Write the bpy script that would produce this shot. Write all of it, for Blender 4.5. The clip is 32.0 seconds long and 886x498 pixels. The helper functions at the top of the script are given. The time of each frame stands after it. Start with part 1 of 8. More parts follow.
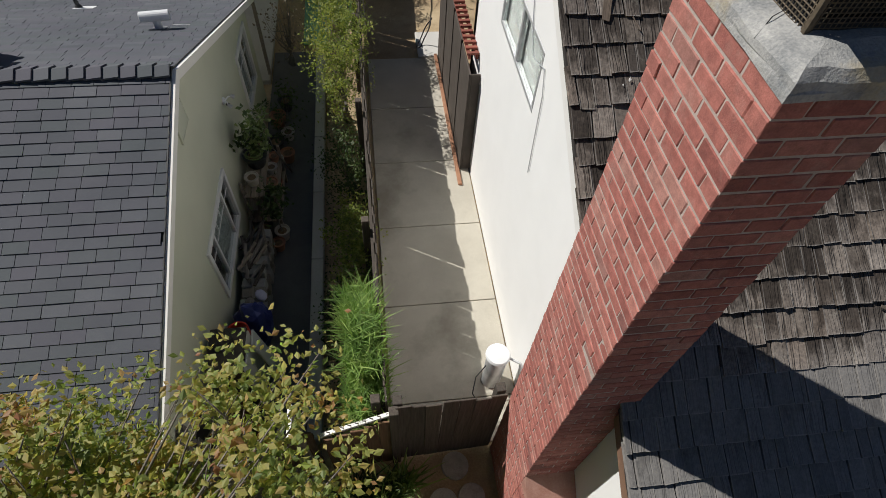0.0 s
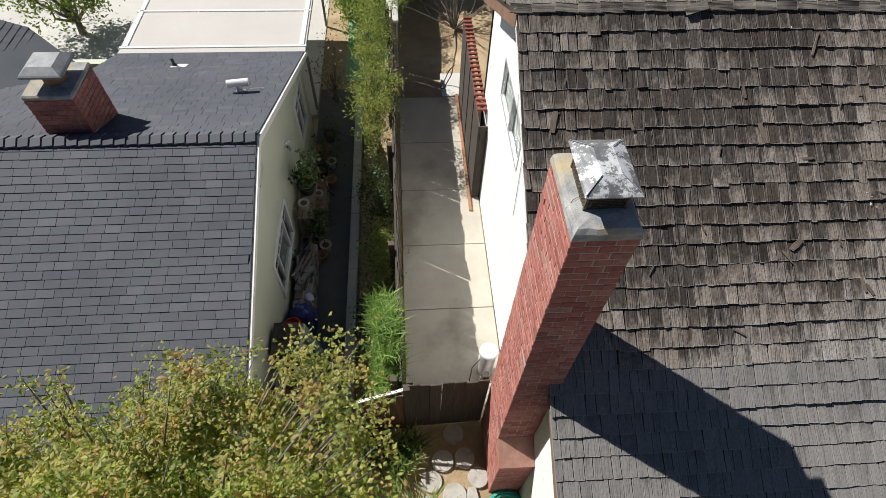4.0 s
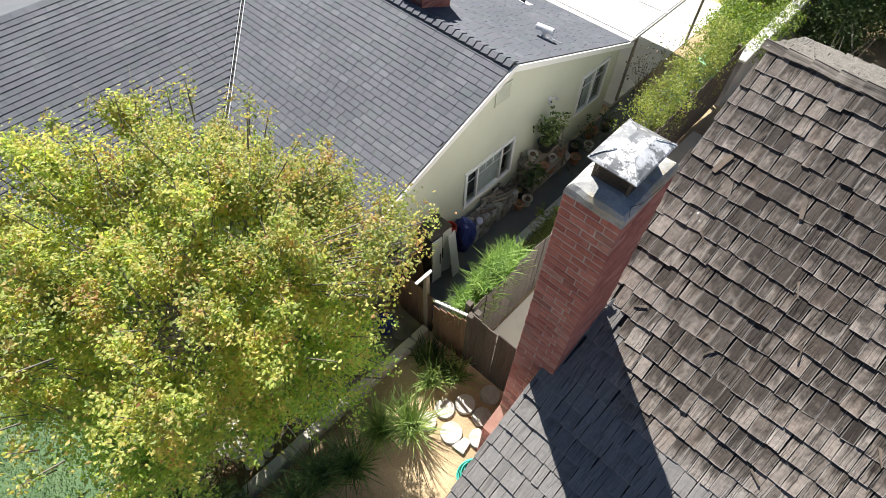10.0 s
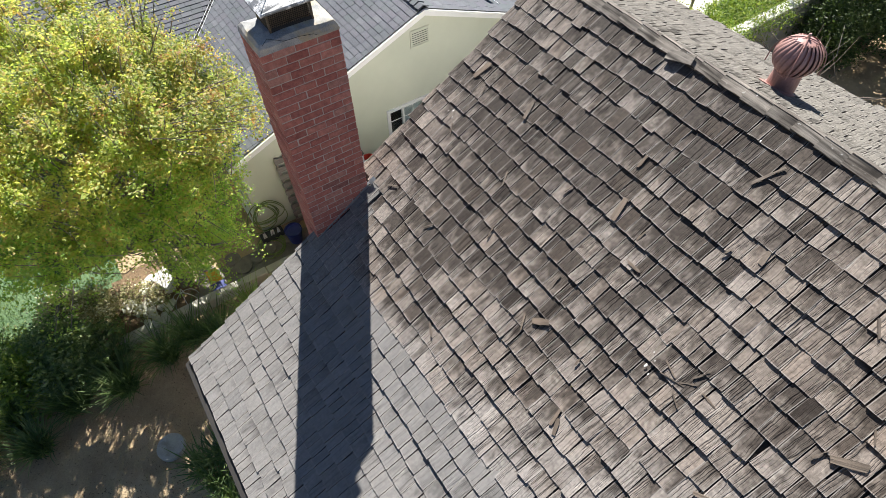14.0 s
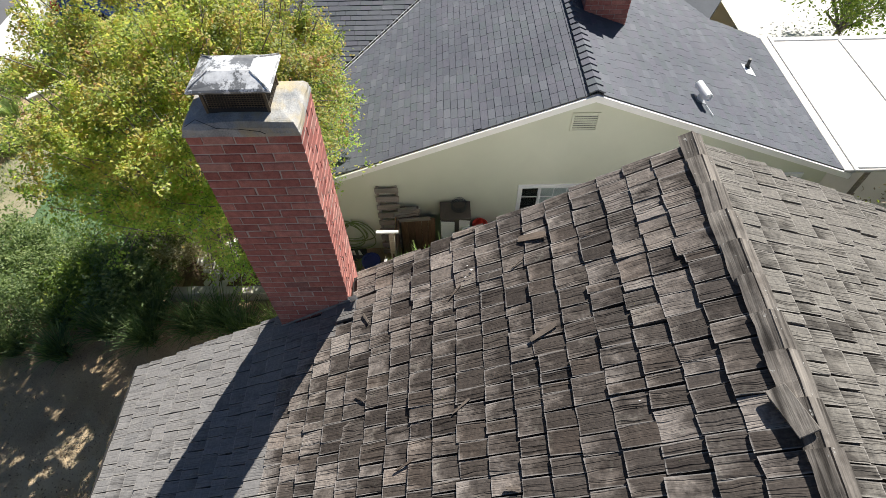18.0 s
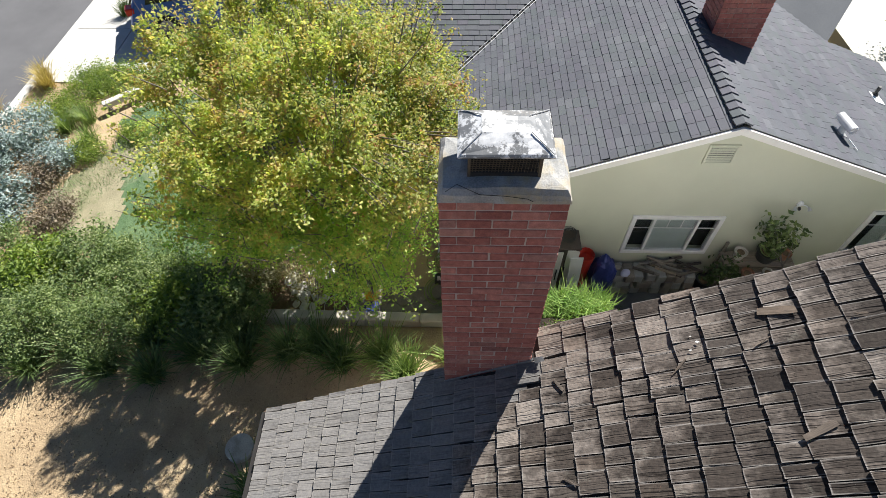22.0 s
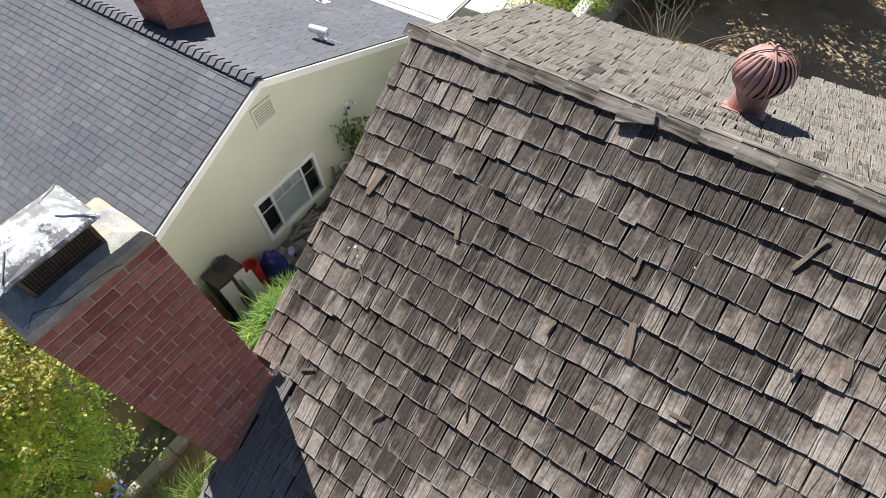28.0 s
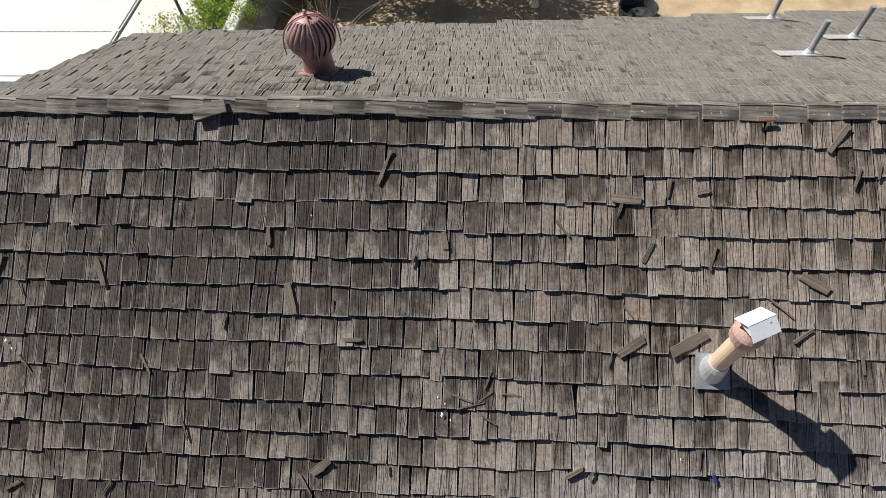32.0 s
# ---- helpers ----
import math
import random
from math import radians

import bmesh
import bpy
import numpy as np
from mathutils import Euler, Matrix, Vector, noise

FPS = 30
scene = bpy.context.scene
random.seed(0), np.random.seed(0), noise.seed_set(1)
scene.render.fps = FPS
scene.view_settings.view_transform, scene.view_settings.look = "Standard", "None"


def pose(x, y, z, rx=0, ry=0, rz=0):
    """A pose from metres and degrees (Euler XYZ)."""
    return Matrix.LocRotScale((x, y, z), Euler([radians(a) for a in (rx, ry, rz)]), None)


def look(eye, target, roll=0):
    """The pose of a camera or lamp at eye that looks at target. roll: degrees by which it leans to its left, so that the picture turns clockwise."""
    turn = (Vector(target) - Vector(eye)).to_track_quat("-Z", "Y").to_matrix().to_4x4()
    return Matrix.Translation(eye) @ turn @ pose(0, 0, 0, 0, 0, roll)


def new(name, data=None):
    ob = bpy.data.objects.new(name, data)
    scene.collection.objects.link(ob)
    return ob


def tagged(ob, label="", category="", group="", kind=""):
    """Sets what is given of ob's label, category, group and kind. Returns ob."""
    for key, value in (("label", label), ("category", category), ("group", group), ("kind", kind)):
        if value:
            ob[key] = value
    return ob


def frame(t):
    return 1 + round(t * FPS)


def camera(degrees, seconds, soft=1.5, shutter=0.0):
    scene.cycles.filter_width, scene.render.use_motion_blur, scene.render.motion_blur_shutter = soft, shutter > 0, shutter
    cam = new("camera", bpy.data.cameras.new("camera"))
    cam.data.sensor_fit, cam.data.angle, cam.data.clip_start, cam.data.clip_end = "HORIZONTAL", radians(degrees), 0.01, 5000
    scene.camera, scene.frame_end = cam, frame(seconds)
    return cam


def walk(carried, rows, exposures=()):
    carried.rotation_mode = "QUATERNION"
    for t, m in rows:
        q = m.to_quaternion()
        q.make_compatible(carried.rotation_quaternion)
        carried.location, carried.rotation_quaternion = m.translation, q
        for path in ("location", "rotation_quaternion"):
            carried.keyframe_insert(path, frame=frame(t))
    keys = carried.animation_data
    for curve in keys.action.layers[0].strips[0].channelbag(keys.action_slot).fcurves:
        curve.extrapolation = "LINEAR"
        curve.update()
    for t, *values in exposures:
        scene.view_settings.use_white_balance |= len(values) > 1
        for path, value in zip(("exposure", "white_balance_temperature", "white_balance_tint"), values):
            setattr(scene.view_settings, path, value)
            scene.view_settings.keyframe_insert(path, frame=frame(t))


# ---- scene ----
cam = camera(78.9, 32.0, 0.7)

PATH = [
    (0, (-1.541, -1.053, 6.876), (-1.315, 0.114, 5.267), 4.9),
    (0.5, (-1.532, -1.549, 6.722), (-1.387, -0.357, 5.122), 3.9),
    (1, (-1.616, -2.016, 6.896), (-1.486, -0.830, 5.291), 3.8),
    (1.5, (-1.615, -2.166, 7.432), (-1.503, -0.986, 5.822), 3.8),
    (2, (-1.665, -2.134, 8.053), (-1.558, -0.967, 6.432), 3.4),
    (2.5, (-1.754, -2.083, 8.492), (-1.635, -0.918, 6.871), 3.6),
    (3, (-1.714, -2.014, 8.573), (-1.601, -0.846, 6.953), 3.0),
    (3.5, (-1.647, -1.962, 8.606), (-1.529, -0.794, 6.988), 2.9),
    (4, (-1.43, -1.91, 8.611), (-1.307, -0.744, 6.991), 2.9),
    (4.5, (-1.054, -1.888, 8.606), (-0.932, -0.717, 6.99), 2.5),
    (6.5, (0.021, -1.704, 8.631), (-0.145, -0.551, 7.006), 1.1),
    (7, (0.188, -1.703, 8.592), (-0.164, -0.585, 6.972), 1.5),
    (7.5, (0.266, -1.707, 8.611), (-0.176, -0.628, 6.986), 1.8),
    (8, (0.368, -1.707, 8.62), (-0.19, -0.686, 6.994), 1.6),
    (8.5, (0.411, -1.766, 8.635), (-0.25, -0.812, 7.006), 1.7),
    (9, (0.41, -1.888, 8.671), (-0.295, -0.977, 7.036), 1.4),
    (9.5, (0.439, -2.056, 8.633), (-0.3, -1.157, 7.007), 2.0),
    (10, (0.571, -2.289, 8.629), (-0.208, -1.423, 7.003), 1.8),
    (10.5, (0.877, -2.591, 8.606), (0.067, -1.748, 6.984), 1.1),
    (11, (1.399, -2.875, 8.573), (0.561, -2.052, 6.954), 1.2),
    (11.5, (2.122, -3.045, 8.55), (1.26, -2.24, 6.934), 1.0),
    (12, (2.928, -2.945, 8.525), (2.044, -2.156, 6.914), 0.2),
    (12.5, (3.488, -2.646, 8.53), (2.598, -1.866, 6.918), -0.3),
    (13, (3.796, -2.145, 8.528), (2.901, -1.371, 6.915), -0.7),
    (13.5, (3.888, -1.505, 8.519), (2.977, -0.753, 6.905), -1.1),
    (14, (3.902, -0.863, 8.485), (2.908, -0.215, 6.875), -1.1),
    (14.5, (3.881, -0.331, 8.446), (2.78, 0.127, 6.84), -0.3),
    (16.5, (3.327, 1.141, 8.226), (2.12, 1.189, 6.632), -1.6),
    (17, (3.164, 1.307, 8.196), (1.962, 1.335, 6.598), -1.6),
    (17.5, (2.82, 1.436, 8.172), (1.621, 1.447, 6.572), -1.5),
    (18, (2.485, 1.558, 8.149), (1.287, 1.547, 6.547), -1.5),
    (18.5, (2.251, 1.644, 8.126), (1.056, 1.601, 6.523), -1.6),
    (19, (2.172, 1.606, 8.082), (0.975, 1.551, 6.48), -1.8),
    (19.5, (2.124, 1.459, 8.072), (0.927, 1.397, 6.472), -1.7),
    (20, (2.089, 1.212, 8.067), (0.89, 1.146, 6.467), -1.7),
    (20.5, (2.052, 0.88, 8.077), (0.858, 0.816, 6.474), -1.4),
    (21, (2.05, 0.611, 8.095), (0.854, 0.542, 6.493), -1.8),
    (21.5, (1.946, 0.339, 8.107), (0.748, 0.27, 6.507), -1.9),
    (22, (1.902, 0.125, 8.117), (0.703, 0.059, 6.518), -1.8),
    (22.5, (1.958, 0.02, 8.105), (0.758, -0.046, 6.506), -1.8),
    (23, (2.056, -0.006, 8.096), (0.853, -0.077, 6.499), -2.1),
    (23.5, (2.19, -0.016, 8.1), (0.986, -0.09, 6.504), -2.4),
    (24, (2.296, -0.012, 8.103), (1.092, -0.089, 6.509), -2.5),
    (24.5, (2.303, 0.01, 8.117), (1.098, -0.07, 6.523), -2.7),
    (26.5, (2.153, 0.096, 8.116), (0.946, 0.101, 6.522), -3.8),
    (27, (2.169, 0.149, 8.13), (0.999, 0.383, 6.525), -4.6),
    (27.5, (2.189, 0.216, 8.129), (1.182, 0.808, 6.505), -5.4),
    (28, (2.22, 0.282, 8.138), (1.499, 1.163, 6.494), -5.7),
    (28.5, (2.263, 0.323, 8.189), (1.933, 1.37, 6.517), -5.5),
    (29, (2.258, 0.393, 8.212), (2.273, 1.452, 6.515), -3.4),
    (29.5, (2.325, 0.401, 8.192), (2.36, 1.466, 6.5), -3.3),
    (30, (2.393, 0.354, 8.184), (2.321, 1.429, 6.499), -4.0),
    (30.5, (2.448, 0.292, 8.187), (2.347, 1.376, 6.509), -4.1),
    (31, (2.671, 0.288, 8.209), (2.563, 1.373, 6.532), -4.1),
    (31.5, (3.053, 0.288, 8.227), (2.946, 1.386, 6.559), -3.7),
    (32, (3.486, 0.318, 8.234), (3.376, 1.419, 6.568), -3.5),
]
EXPOSURES = [(0, -0.12), (1, 0.1), (2, 0.26), (4.5, 0.36), (6.5, 0.78), (8, 1.12), (9, 1.22), (12, 1.33), (14.5, 1.34), (16.5, 0.92), (20, 0.95), (23, 1.06), (27, 1.06), (28, 1.16), (29, 0.8), (30, 0.76), (32, 0.58)]
walk(cam, [(t, look(eye, target, roll)) for t, eye, target, roll in PATH], EXPOSURES)

# ---- light ----
SUN = Vector((2.33, -1.35, -2.84)).normalized()
sun_data = bpy.data.lights.new("sun", "SUN")
sun_data.energy, sun_data.angle, sun_data.color = 5.0, radians(0.53), (1.0, 0.965, 0.91)
sun = new("sun", sun_data)
sun.matrix_world = Matrix.Translation((-12, 8, 20)) @ SUN.to_track_quat("-Z", "Y").to_matrix().to_4x4()
world = bpy.data.worlds.new("sky")
scene.world = world
world.use_nodes = True
wn = world.node_tree
sky = wn.nodes.new("ShaderNodeTexSky")
sky.sky_type, sky.sun_disc = "NISHITA", False
sky.air_density, sky.dust_density, sky.ozone_density = 0.75, 0.2, 3.6
sky.sun_elevation, sky.sun_rotation = radians(46.5), radians(-60)
wn.nodes["Background"].inputs[1].default_value = 0.04
wn.links.new(sky.outputs[0], wn.nodes["Background"].inputs[0])

# ---- materials ----


def nodes_of(name):
    m = bpy.data.materials.new(name)
    m.use_nodes = True
    return m, m.node_tree, m.node_tree.nodes["Principled BSDF"]


def node(nt, kind, **ins):
    n = nt.nodes.new(kind)
    for key, value in ins.items():
        key = key.replace("_", " ")
        if hasattr(value, "is_output"):
            nt.links.new(value, n.inputs[key])
        else:
            n.inputs[key].default_value = value
    return n


def noise_tex(nt, vec, scale, detail=4, rough=0.55, w=None):
    n = nt.nodes.new("ShaderNodeTexNoise")
    if w is not None:
        n.noise_dimensions = "4D"
        nt.links.new(w, n.inputs["W"])
    nt.links.new(vec, n.inputs["Vector"])
    n.inputs["Scale"].default_value, n.inputs["Detail"].default_value, n.inputs["Roughness"].default_value = scale, detail, rough
    return n.outputs["Fac"]


def ramp(nt, fac, stops):
    n = nt.nodes.new("ShaderNodeValToRGB")
    nt.links.new(fac, n.inputs[0])
    while len(n.color_ramp.elements) < len(stops):
        n.color_ramp.elements.new(0.5)
    for e, (p, c) in zip(n.color_ramp.elements, stops):
        e.position, e.color = p, (*c, 1) if len(c) == 3 else c
    return n.outputs[0]


def mix(nt, fac, a, b, mode="MIX"):
    n = nt.nodes.new("ShaderNodeMix")
    n.data_type, n.blend_type = "RGBA", mode
    for sock, value in ((n.inputs[0], fac), (n.inputs[6], a), (n.inputs[7], b)):
        if hasattr(value, "is_output"):
            nt.links.new(value, sock)
        else:
            sock.default_value = (*value, 1) if isinstance(value, tuple) and len(value) == 3 else value
    return n.outputs[2]


def maths(nt, op, a, b=0.0, clamp=False):
    n = nt.nodes.new("ShaderNodeMath")
    n.operation, n.use_clamp = op, clamp
    for sock, value in ((n.inputs[0], a), (n.inputs[1], b)):
        if hasattr(value, "is_output"):
            nt.links.new(value, sock)
        else:
            sock.default_value = value
    return n.outputs[0]


def bump(nt, bsdf, height, strength, distance=0.01):
    b = nt.nodes.new("ShaderNodeBump")
    b.inputs["Strength"].default_value, b.inputs["Distance"].default_value = strength, distance
    nt.links.new(height, b.inputs["Height"])
    nt.links.new(b.outputs[0], bsdf.inputs["Normal"])


def stretched(nt, vec, sx, sy, sz):
    m = node(nt, "ShaderNodeMapping", Vector=vec)
    m.inputs["Scale"].default_value = (sx, sy, sz)
    return m.outputs[0]


def plain(name, dark, light, rough=0.8, scale=6.0, fine=60.0, bumped=0.3, metal=0.0, depth=0.004, stain=None):
    """Two-scale mottled surface between two colours, with fine relief and, if given, blotches of a third colour."""
    m, nt, b = nodes_of(name)
    pos = node(nt, "ShaderNodeNewGeometry").outputs["Position"]
    big, small = noise_tex(nt, pos, scale, 5, 0.6), noise_tex(nt, pos, fine, 3, 0.6)
    f = maths(nt, "ADD", maths(nt, "MULTIPLY", big, 0.65), maths(nt, "MULTIPLY", small, 0.35))
    col = ramp(nt, f, [(0.3, dark), (0.68, light)])
    if stain:
        col = mix(nt, ramp(nt, noise_tex(nt, pos, scale * 0.37, 6, 0.65), [(0.52, (0, 0, 0)), (0.68, (1, 1, 1))]), col, stain)
    nt.links.new(col, b.inputs["Base Color"])
    b.inputs["Roughness"].default_value, b.inputs["Metallic"].default_value = rough, metal
    bump(nt, b, small, bumped, depth)
    return m


def island(nt, single):
    if single:
        return node(nt, "ShaderNodeObjectInfo").outputs["Random"]
    return node(nt, "ShaderNodeNewGeometry").outputs["Random Per Island"]


def shake_material(name, single, grey=0.0, lie=(95, 2.2, 20), cast=(1, 1, 1), long=(28, 1.6, 8), bite=0.0):
    """Weathered cedar shake: grain along the piece, dark tarry stains, grey bleaching."""
    m, nt, b = nodes_of(name)
    rnd = island(nt, single)
    obj = node(nt, "ShaderNodeTexCoord").outputs["Object"]
    pos = node(nt, "ShaderNodeNewGeometry").outputs["Position"]
    w = maths(nt, "MULTIPLY", rnd, 37.0)
    grain = noise_tex(nt, stretched(nt, obj, *lie), 1.0, 5, 0.7, w)
    streak = noise_tex(nt, stretched(nt, obj, *long), 1.0, 3, 0.6, w)
    patch = noise_tex(nt, obj, 9.0, 4, 0.6, w)
    tone = ramp(nt, rnd, [(0.0, (0.155, 0.118, 0.092)), (0.18, (0.235, 0.195, 0.16)), (0.4, (0.18, 0.145, 0.118)), (0.55, (0.285, 0.245, 0.21)),
                          (0.75, (0.205, 0.17, 0.143)), (0.9, (0.255, 0.2, 0.155)), (1.0, (0.31, 0.275, 0.24))])
    col = mix(nt, 1.0, tone, ramp(nt, grain, [(0.28, (0.3, 0.28, 0.26)), (0.5, (0.92, 0.9, 0.88)), (0.75, (1.45, 1.42, 1.38))]), "MULTIPLY")
    col = mix(nt, 0.55, col, ramp(nt, streak, [(0.3, (0.5, 0.46, 0.42)), (0.6, (1.15, 1.12, 1.08))]), "MULTIPLY")
    region = noise_tex(nt, pos, 0.75, 4, 0.6)
    dirt = maths(nt, "ADD", maths(nt, "ADD", maths(nt, "MULTIPLY", patch, 0.55), maths(nt, "MULTIPLY", region, 0.75)), maths(nt, "MULTIPLY", maths(nt, "FRACT", maths(nt, "MULTIPLY", rnd, 7.31)), 0.3))
    stain = ramp(nt, dirt, [(0.74, (0, 0, 0)), (0.98, (0.85, 0.85, 0.85))])
    col = mix(nt, stain, col, mix(nt, 1.0, col, (0.3, 0.29, 0.29), "MULTIPLY"))
    sep = node(nt, "ShaderNodeSeparateXYZ", Vector=pos)
    reach = maths(nt, "ADD", sep.outputs[1], maths(nt, "MULTIPLY", region, 1.6))
    bleach = ramp(nt, reach, [(0.0, (1, 1, 1)), (0.62, (1, 1, 1)), (0.95, (0, 0, 0))]) if not grey else grey
    pale = mix(nt, 0.5, ramp(nt, rnd, [(0, (0.24, 0.215, 0.19)), (0.5, (0.32, 0.295, 0.265)), (1, (0.275, 0.25, 0.225))]), ramp(nt, grain, [(0.3, (0.13, 0.115, 0.1)), (0.65, (0.36, 0.33, 0.3))]))
    col = mix(nt, 1.0, mix(nt, bleach if grey else maths(nt, "MULTIPLY", bleach, 0.75), col, pale), cast, "MULTIPLY")
    if bite:
        col = mix(nt, bite, col, ramp(nt, streak, [(0.34, (0.22, 0.21, 0.2)), (0.5, (0.9, 0.9, 0.9)), (0.66, (1.45, 1.45, 1.43))]), "MULTIPLY")
        col = mix(nt, ramp(nt, noise_tex(nt, pos, 3.2, 4, 0.7), [(0.46, (0, 0, 0)), (0.64, (0.75, 0.75, 0.75))]), col, mix(nt, 1.0, col, (0.4, 0.38, 0.37), "MULTIPLY"))
        col = mix(nt, ramp(nt, noise_tex(nt, pos, 24, 3, 0.6), [(0.66, (0, 0, 0)), (0.7, (0.7, 0.7, 0.7))]), col, (0.5, 0.5, 0.47))
    nt.links.new(col, b.inputs["Base Color"])
    b.inputs["Roughness"].default_value = 0.85
    b.inputs["Specular IOR Level"].default_value = 0.3
    bump(nt, b, maths(nt, "ADD", grain, maths(nt, "MULTIPLY", streak, 0.5)), 0.9, 0.006)
    return m


def shake_field_material(name, single, grey=0.0, cast=(1, 1, 1), deep=1.0):
    """Split cedar laid in courses: wavering splits, tarry blotches, darkening towards each head, pale worn edges,
    bleached areas.
    """
    m, nt, b = nodes_of(name)
    rnd = island(nt, single)
    uv = node(nt, "ShaderNodeUVMap")
    uv.uv_map = "grain"
    across = node(nt, "ShaderNodeUVMap")
    across.uv_map = "edge"
    pos = node(nt, "ShaderNodeNewGeometry").outputs["Position"]
    w = maths(nt, "MULTIPLY", rnd, 53.0)
    rnd2, rnd3, rnd4 = (maths(nt, "FRACT", maths(nt, "MULTIPLY", rnd, k)) for k in (17.31, 71.7, 29.7))
    sway = maths(nt, "MULTIPLY", maths(nt, "SUBTRACT", noise_tex(nt, stretched(nt, uv.outputs[0], 7, 11, 1), 1.0, 2, 0.5, w), 0.5), 0.022)
    lean = node(nt, "ShaderNodeCombineXYZ", X=sway)
    run = node(nt, "ShaderNodeVectorMath")
    nt.links.new(uv.outputs[0], run.inputs[0])
    nt.links.new(lean.outputs[0], run.inputs[1])
    grain = noise_tex(nt, stretched(nt, run.outputs[0], 210, 4.5, 1), 1.0, 4, 0.65, w)
    broad = noise_tex(nt, stretched(nt, run.outputs[0], 32, 0.9, 1), 1.0, 1, 0.4, w)
    split = ramp(nt, maths(nt, "ABSOLUTE", maths(nt, "SUBTRACT", broad, 0.5)), [(0.004, (1, 1, 1)), (0.032, (0, 0, 0))])
    patch = noise_tex(nt, stretched(nt, uv.outputs[0], 14, 8, 1), 1.0, 3, 0.6, w)
    tone = ramp(nt, rnd, [(0.0, (0.088, 0.073, 0.062)), (0.14, (0.225, 0.193, 0.162)), (0.3, (0.142, 0.12, 0.102)), (0.47, (0.24, 0.21, 0.182)), (0.6, (0.165, 0.139, 0.117)), (0.76, (0.25, 0.22, 0.19)), (0.9, (0.21, 0.172, 0.14)), (1.0, (0.28, 0.25, 0.22))])
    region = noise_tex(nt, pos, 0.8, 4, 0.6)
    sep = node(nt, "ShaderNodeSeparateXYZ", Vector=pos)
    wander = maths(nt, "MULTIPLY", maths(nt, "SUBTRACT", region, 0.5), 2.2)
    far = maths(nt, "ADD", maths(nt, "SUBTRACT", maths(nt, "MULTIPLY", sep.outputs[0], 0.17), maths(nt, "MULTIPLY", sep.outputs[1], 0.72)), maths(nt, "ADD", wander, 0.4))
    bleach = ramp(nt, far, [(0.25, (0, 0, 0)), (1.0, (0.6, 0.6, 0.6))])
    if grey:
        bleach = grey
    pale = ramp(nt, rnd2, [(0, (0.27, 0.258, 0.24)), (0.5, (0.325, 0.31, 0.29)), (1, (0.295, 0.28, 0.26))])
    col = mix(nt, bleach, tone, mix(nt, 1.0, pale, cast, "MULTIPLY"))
    if not grey:
        warm = maths(nt, "MULTIPLY", ramp(nt, maths(nt, "ADD", maths(nt, "MULTIPLY", sep.outputs[0], 0.2), maths(nt, "MULTIPLY", wander, 0.2)), [(0.55, (0, 0, 0)), (1.0, (1, 1, 1))]), ramp(nt, maths(nt, "MULTIPLY", sep.outputs[1], 0.3), [(0.45, (0, 0, 0)), (0.8, (1, 1, 1))]))
        col = mix(nt, warm, col, mix(nt, 1.0, col, (1.05, 1.0, 0.94), "MULTIPLY"))
    col = mix(nt, min(1.0, 0.75 * deep), col, ramp(nt, grain, [(0.32, (0.36, 0.35, 0.345)), (0.45, (0.94, 0.93, 0.925)), (0.68, (1.22, 1.21, 1.2))]), "MULTIPLY")
    cleft = maths(nt, "MULTIPLY", split, maths(nt, "MULTIPLY", ramp(nt, rnd4, [(0.4, (0.06, 0.06, 0.06)), (0.85, (1, 1, 1))]), 0.8 * deep))
    col = mix(nt, cleft, col, mix(nt, 1.0, col, (0.16, 0.145, 0.135), "MULTIPLY"))
    mottle, speck = noise_tex(nt, pos, 38, 4, 0.7), noise_tex(nt, pos, 150, 2, 0.5)
    col = mix(nt, 0.72 * deep, col, ramp(nt, mottle, [(0.3, (0.5, 0.5, 0.51)), (0.5, (1, 1, 1)), (0.7, (1.45, 1.43, 1.4))]), "MULTIPLY")
    lichen = maths(nt, "MULTIPLY", ramp(nt, noise_tex(nt, pos, 6.5, 4, 0.7), [(0.56, (0, 0, 0)), (0.72, (0.5, 0.5, 0.5))]), ramp(nt, mottle, [(0.45, (0, 0, 0)), (0.6, (1, 1, 1))]))
    col = mix(nt, maths(nt, "MULTIPLY", lichen, deep), col, (0.33, 0.33, 0.27))
    col = mix(nt, ramp(nt, speck, [(0.73, (0, 0, 0)), (0.78, (0.5, 0.5, 0.5))]), col, (0.5, 0.48, 0.44))
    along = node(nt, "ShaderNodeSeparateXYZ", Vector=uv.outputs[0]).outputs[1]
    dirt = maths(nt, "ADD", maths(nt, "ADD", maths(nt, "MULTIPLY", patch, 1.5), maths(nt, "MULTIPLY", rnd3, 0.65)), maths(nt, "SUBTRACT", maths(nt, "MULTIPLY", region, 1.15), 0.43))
    # The blotch weight also rises evenly from butt to head.
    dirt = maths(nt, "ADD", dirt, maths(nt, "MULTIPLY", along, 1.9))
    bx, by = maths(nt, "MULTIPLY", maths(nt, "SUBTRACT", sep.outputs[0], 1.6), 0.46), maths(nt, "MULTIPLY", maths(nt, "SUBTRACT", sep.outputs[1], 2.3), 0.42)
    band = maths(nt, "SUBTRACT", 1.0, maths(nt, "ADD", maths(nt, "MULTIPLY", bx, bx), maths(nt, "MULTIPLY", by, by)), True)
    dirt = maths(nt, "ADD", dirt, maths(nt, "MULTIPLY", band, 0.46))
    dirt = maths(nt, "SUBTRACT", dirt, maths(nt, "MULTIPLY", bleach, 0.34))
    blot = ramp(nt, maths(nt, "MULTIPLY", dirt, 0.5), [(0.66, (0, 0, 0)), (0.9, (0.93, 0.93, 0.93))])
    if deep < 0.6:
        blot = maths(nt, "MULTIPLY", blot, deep)
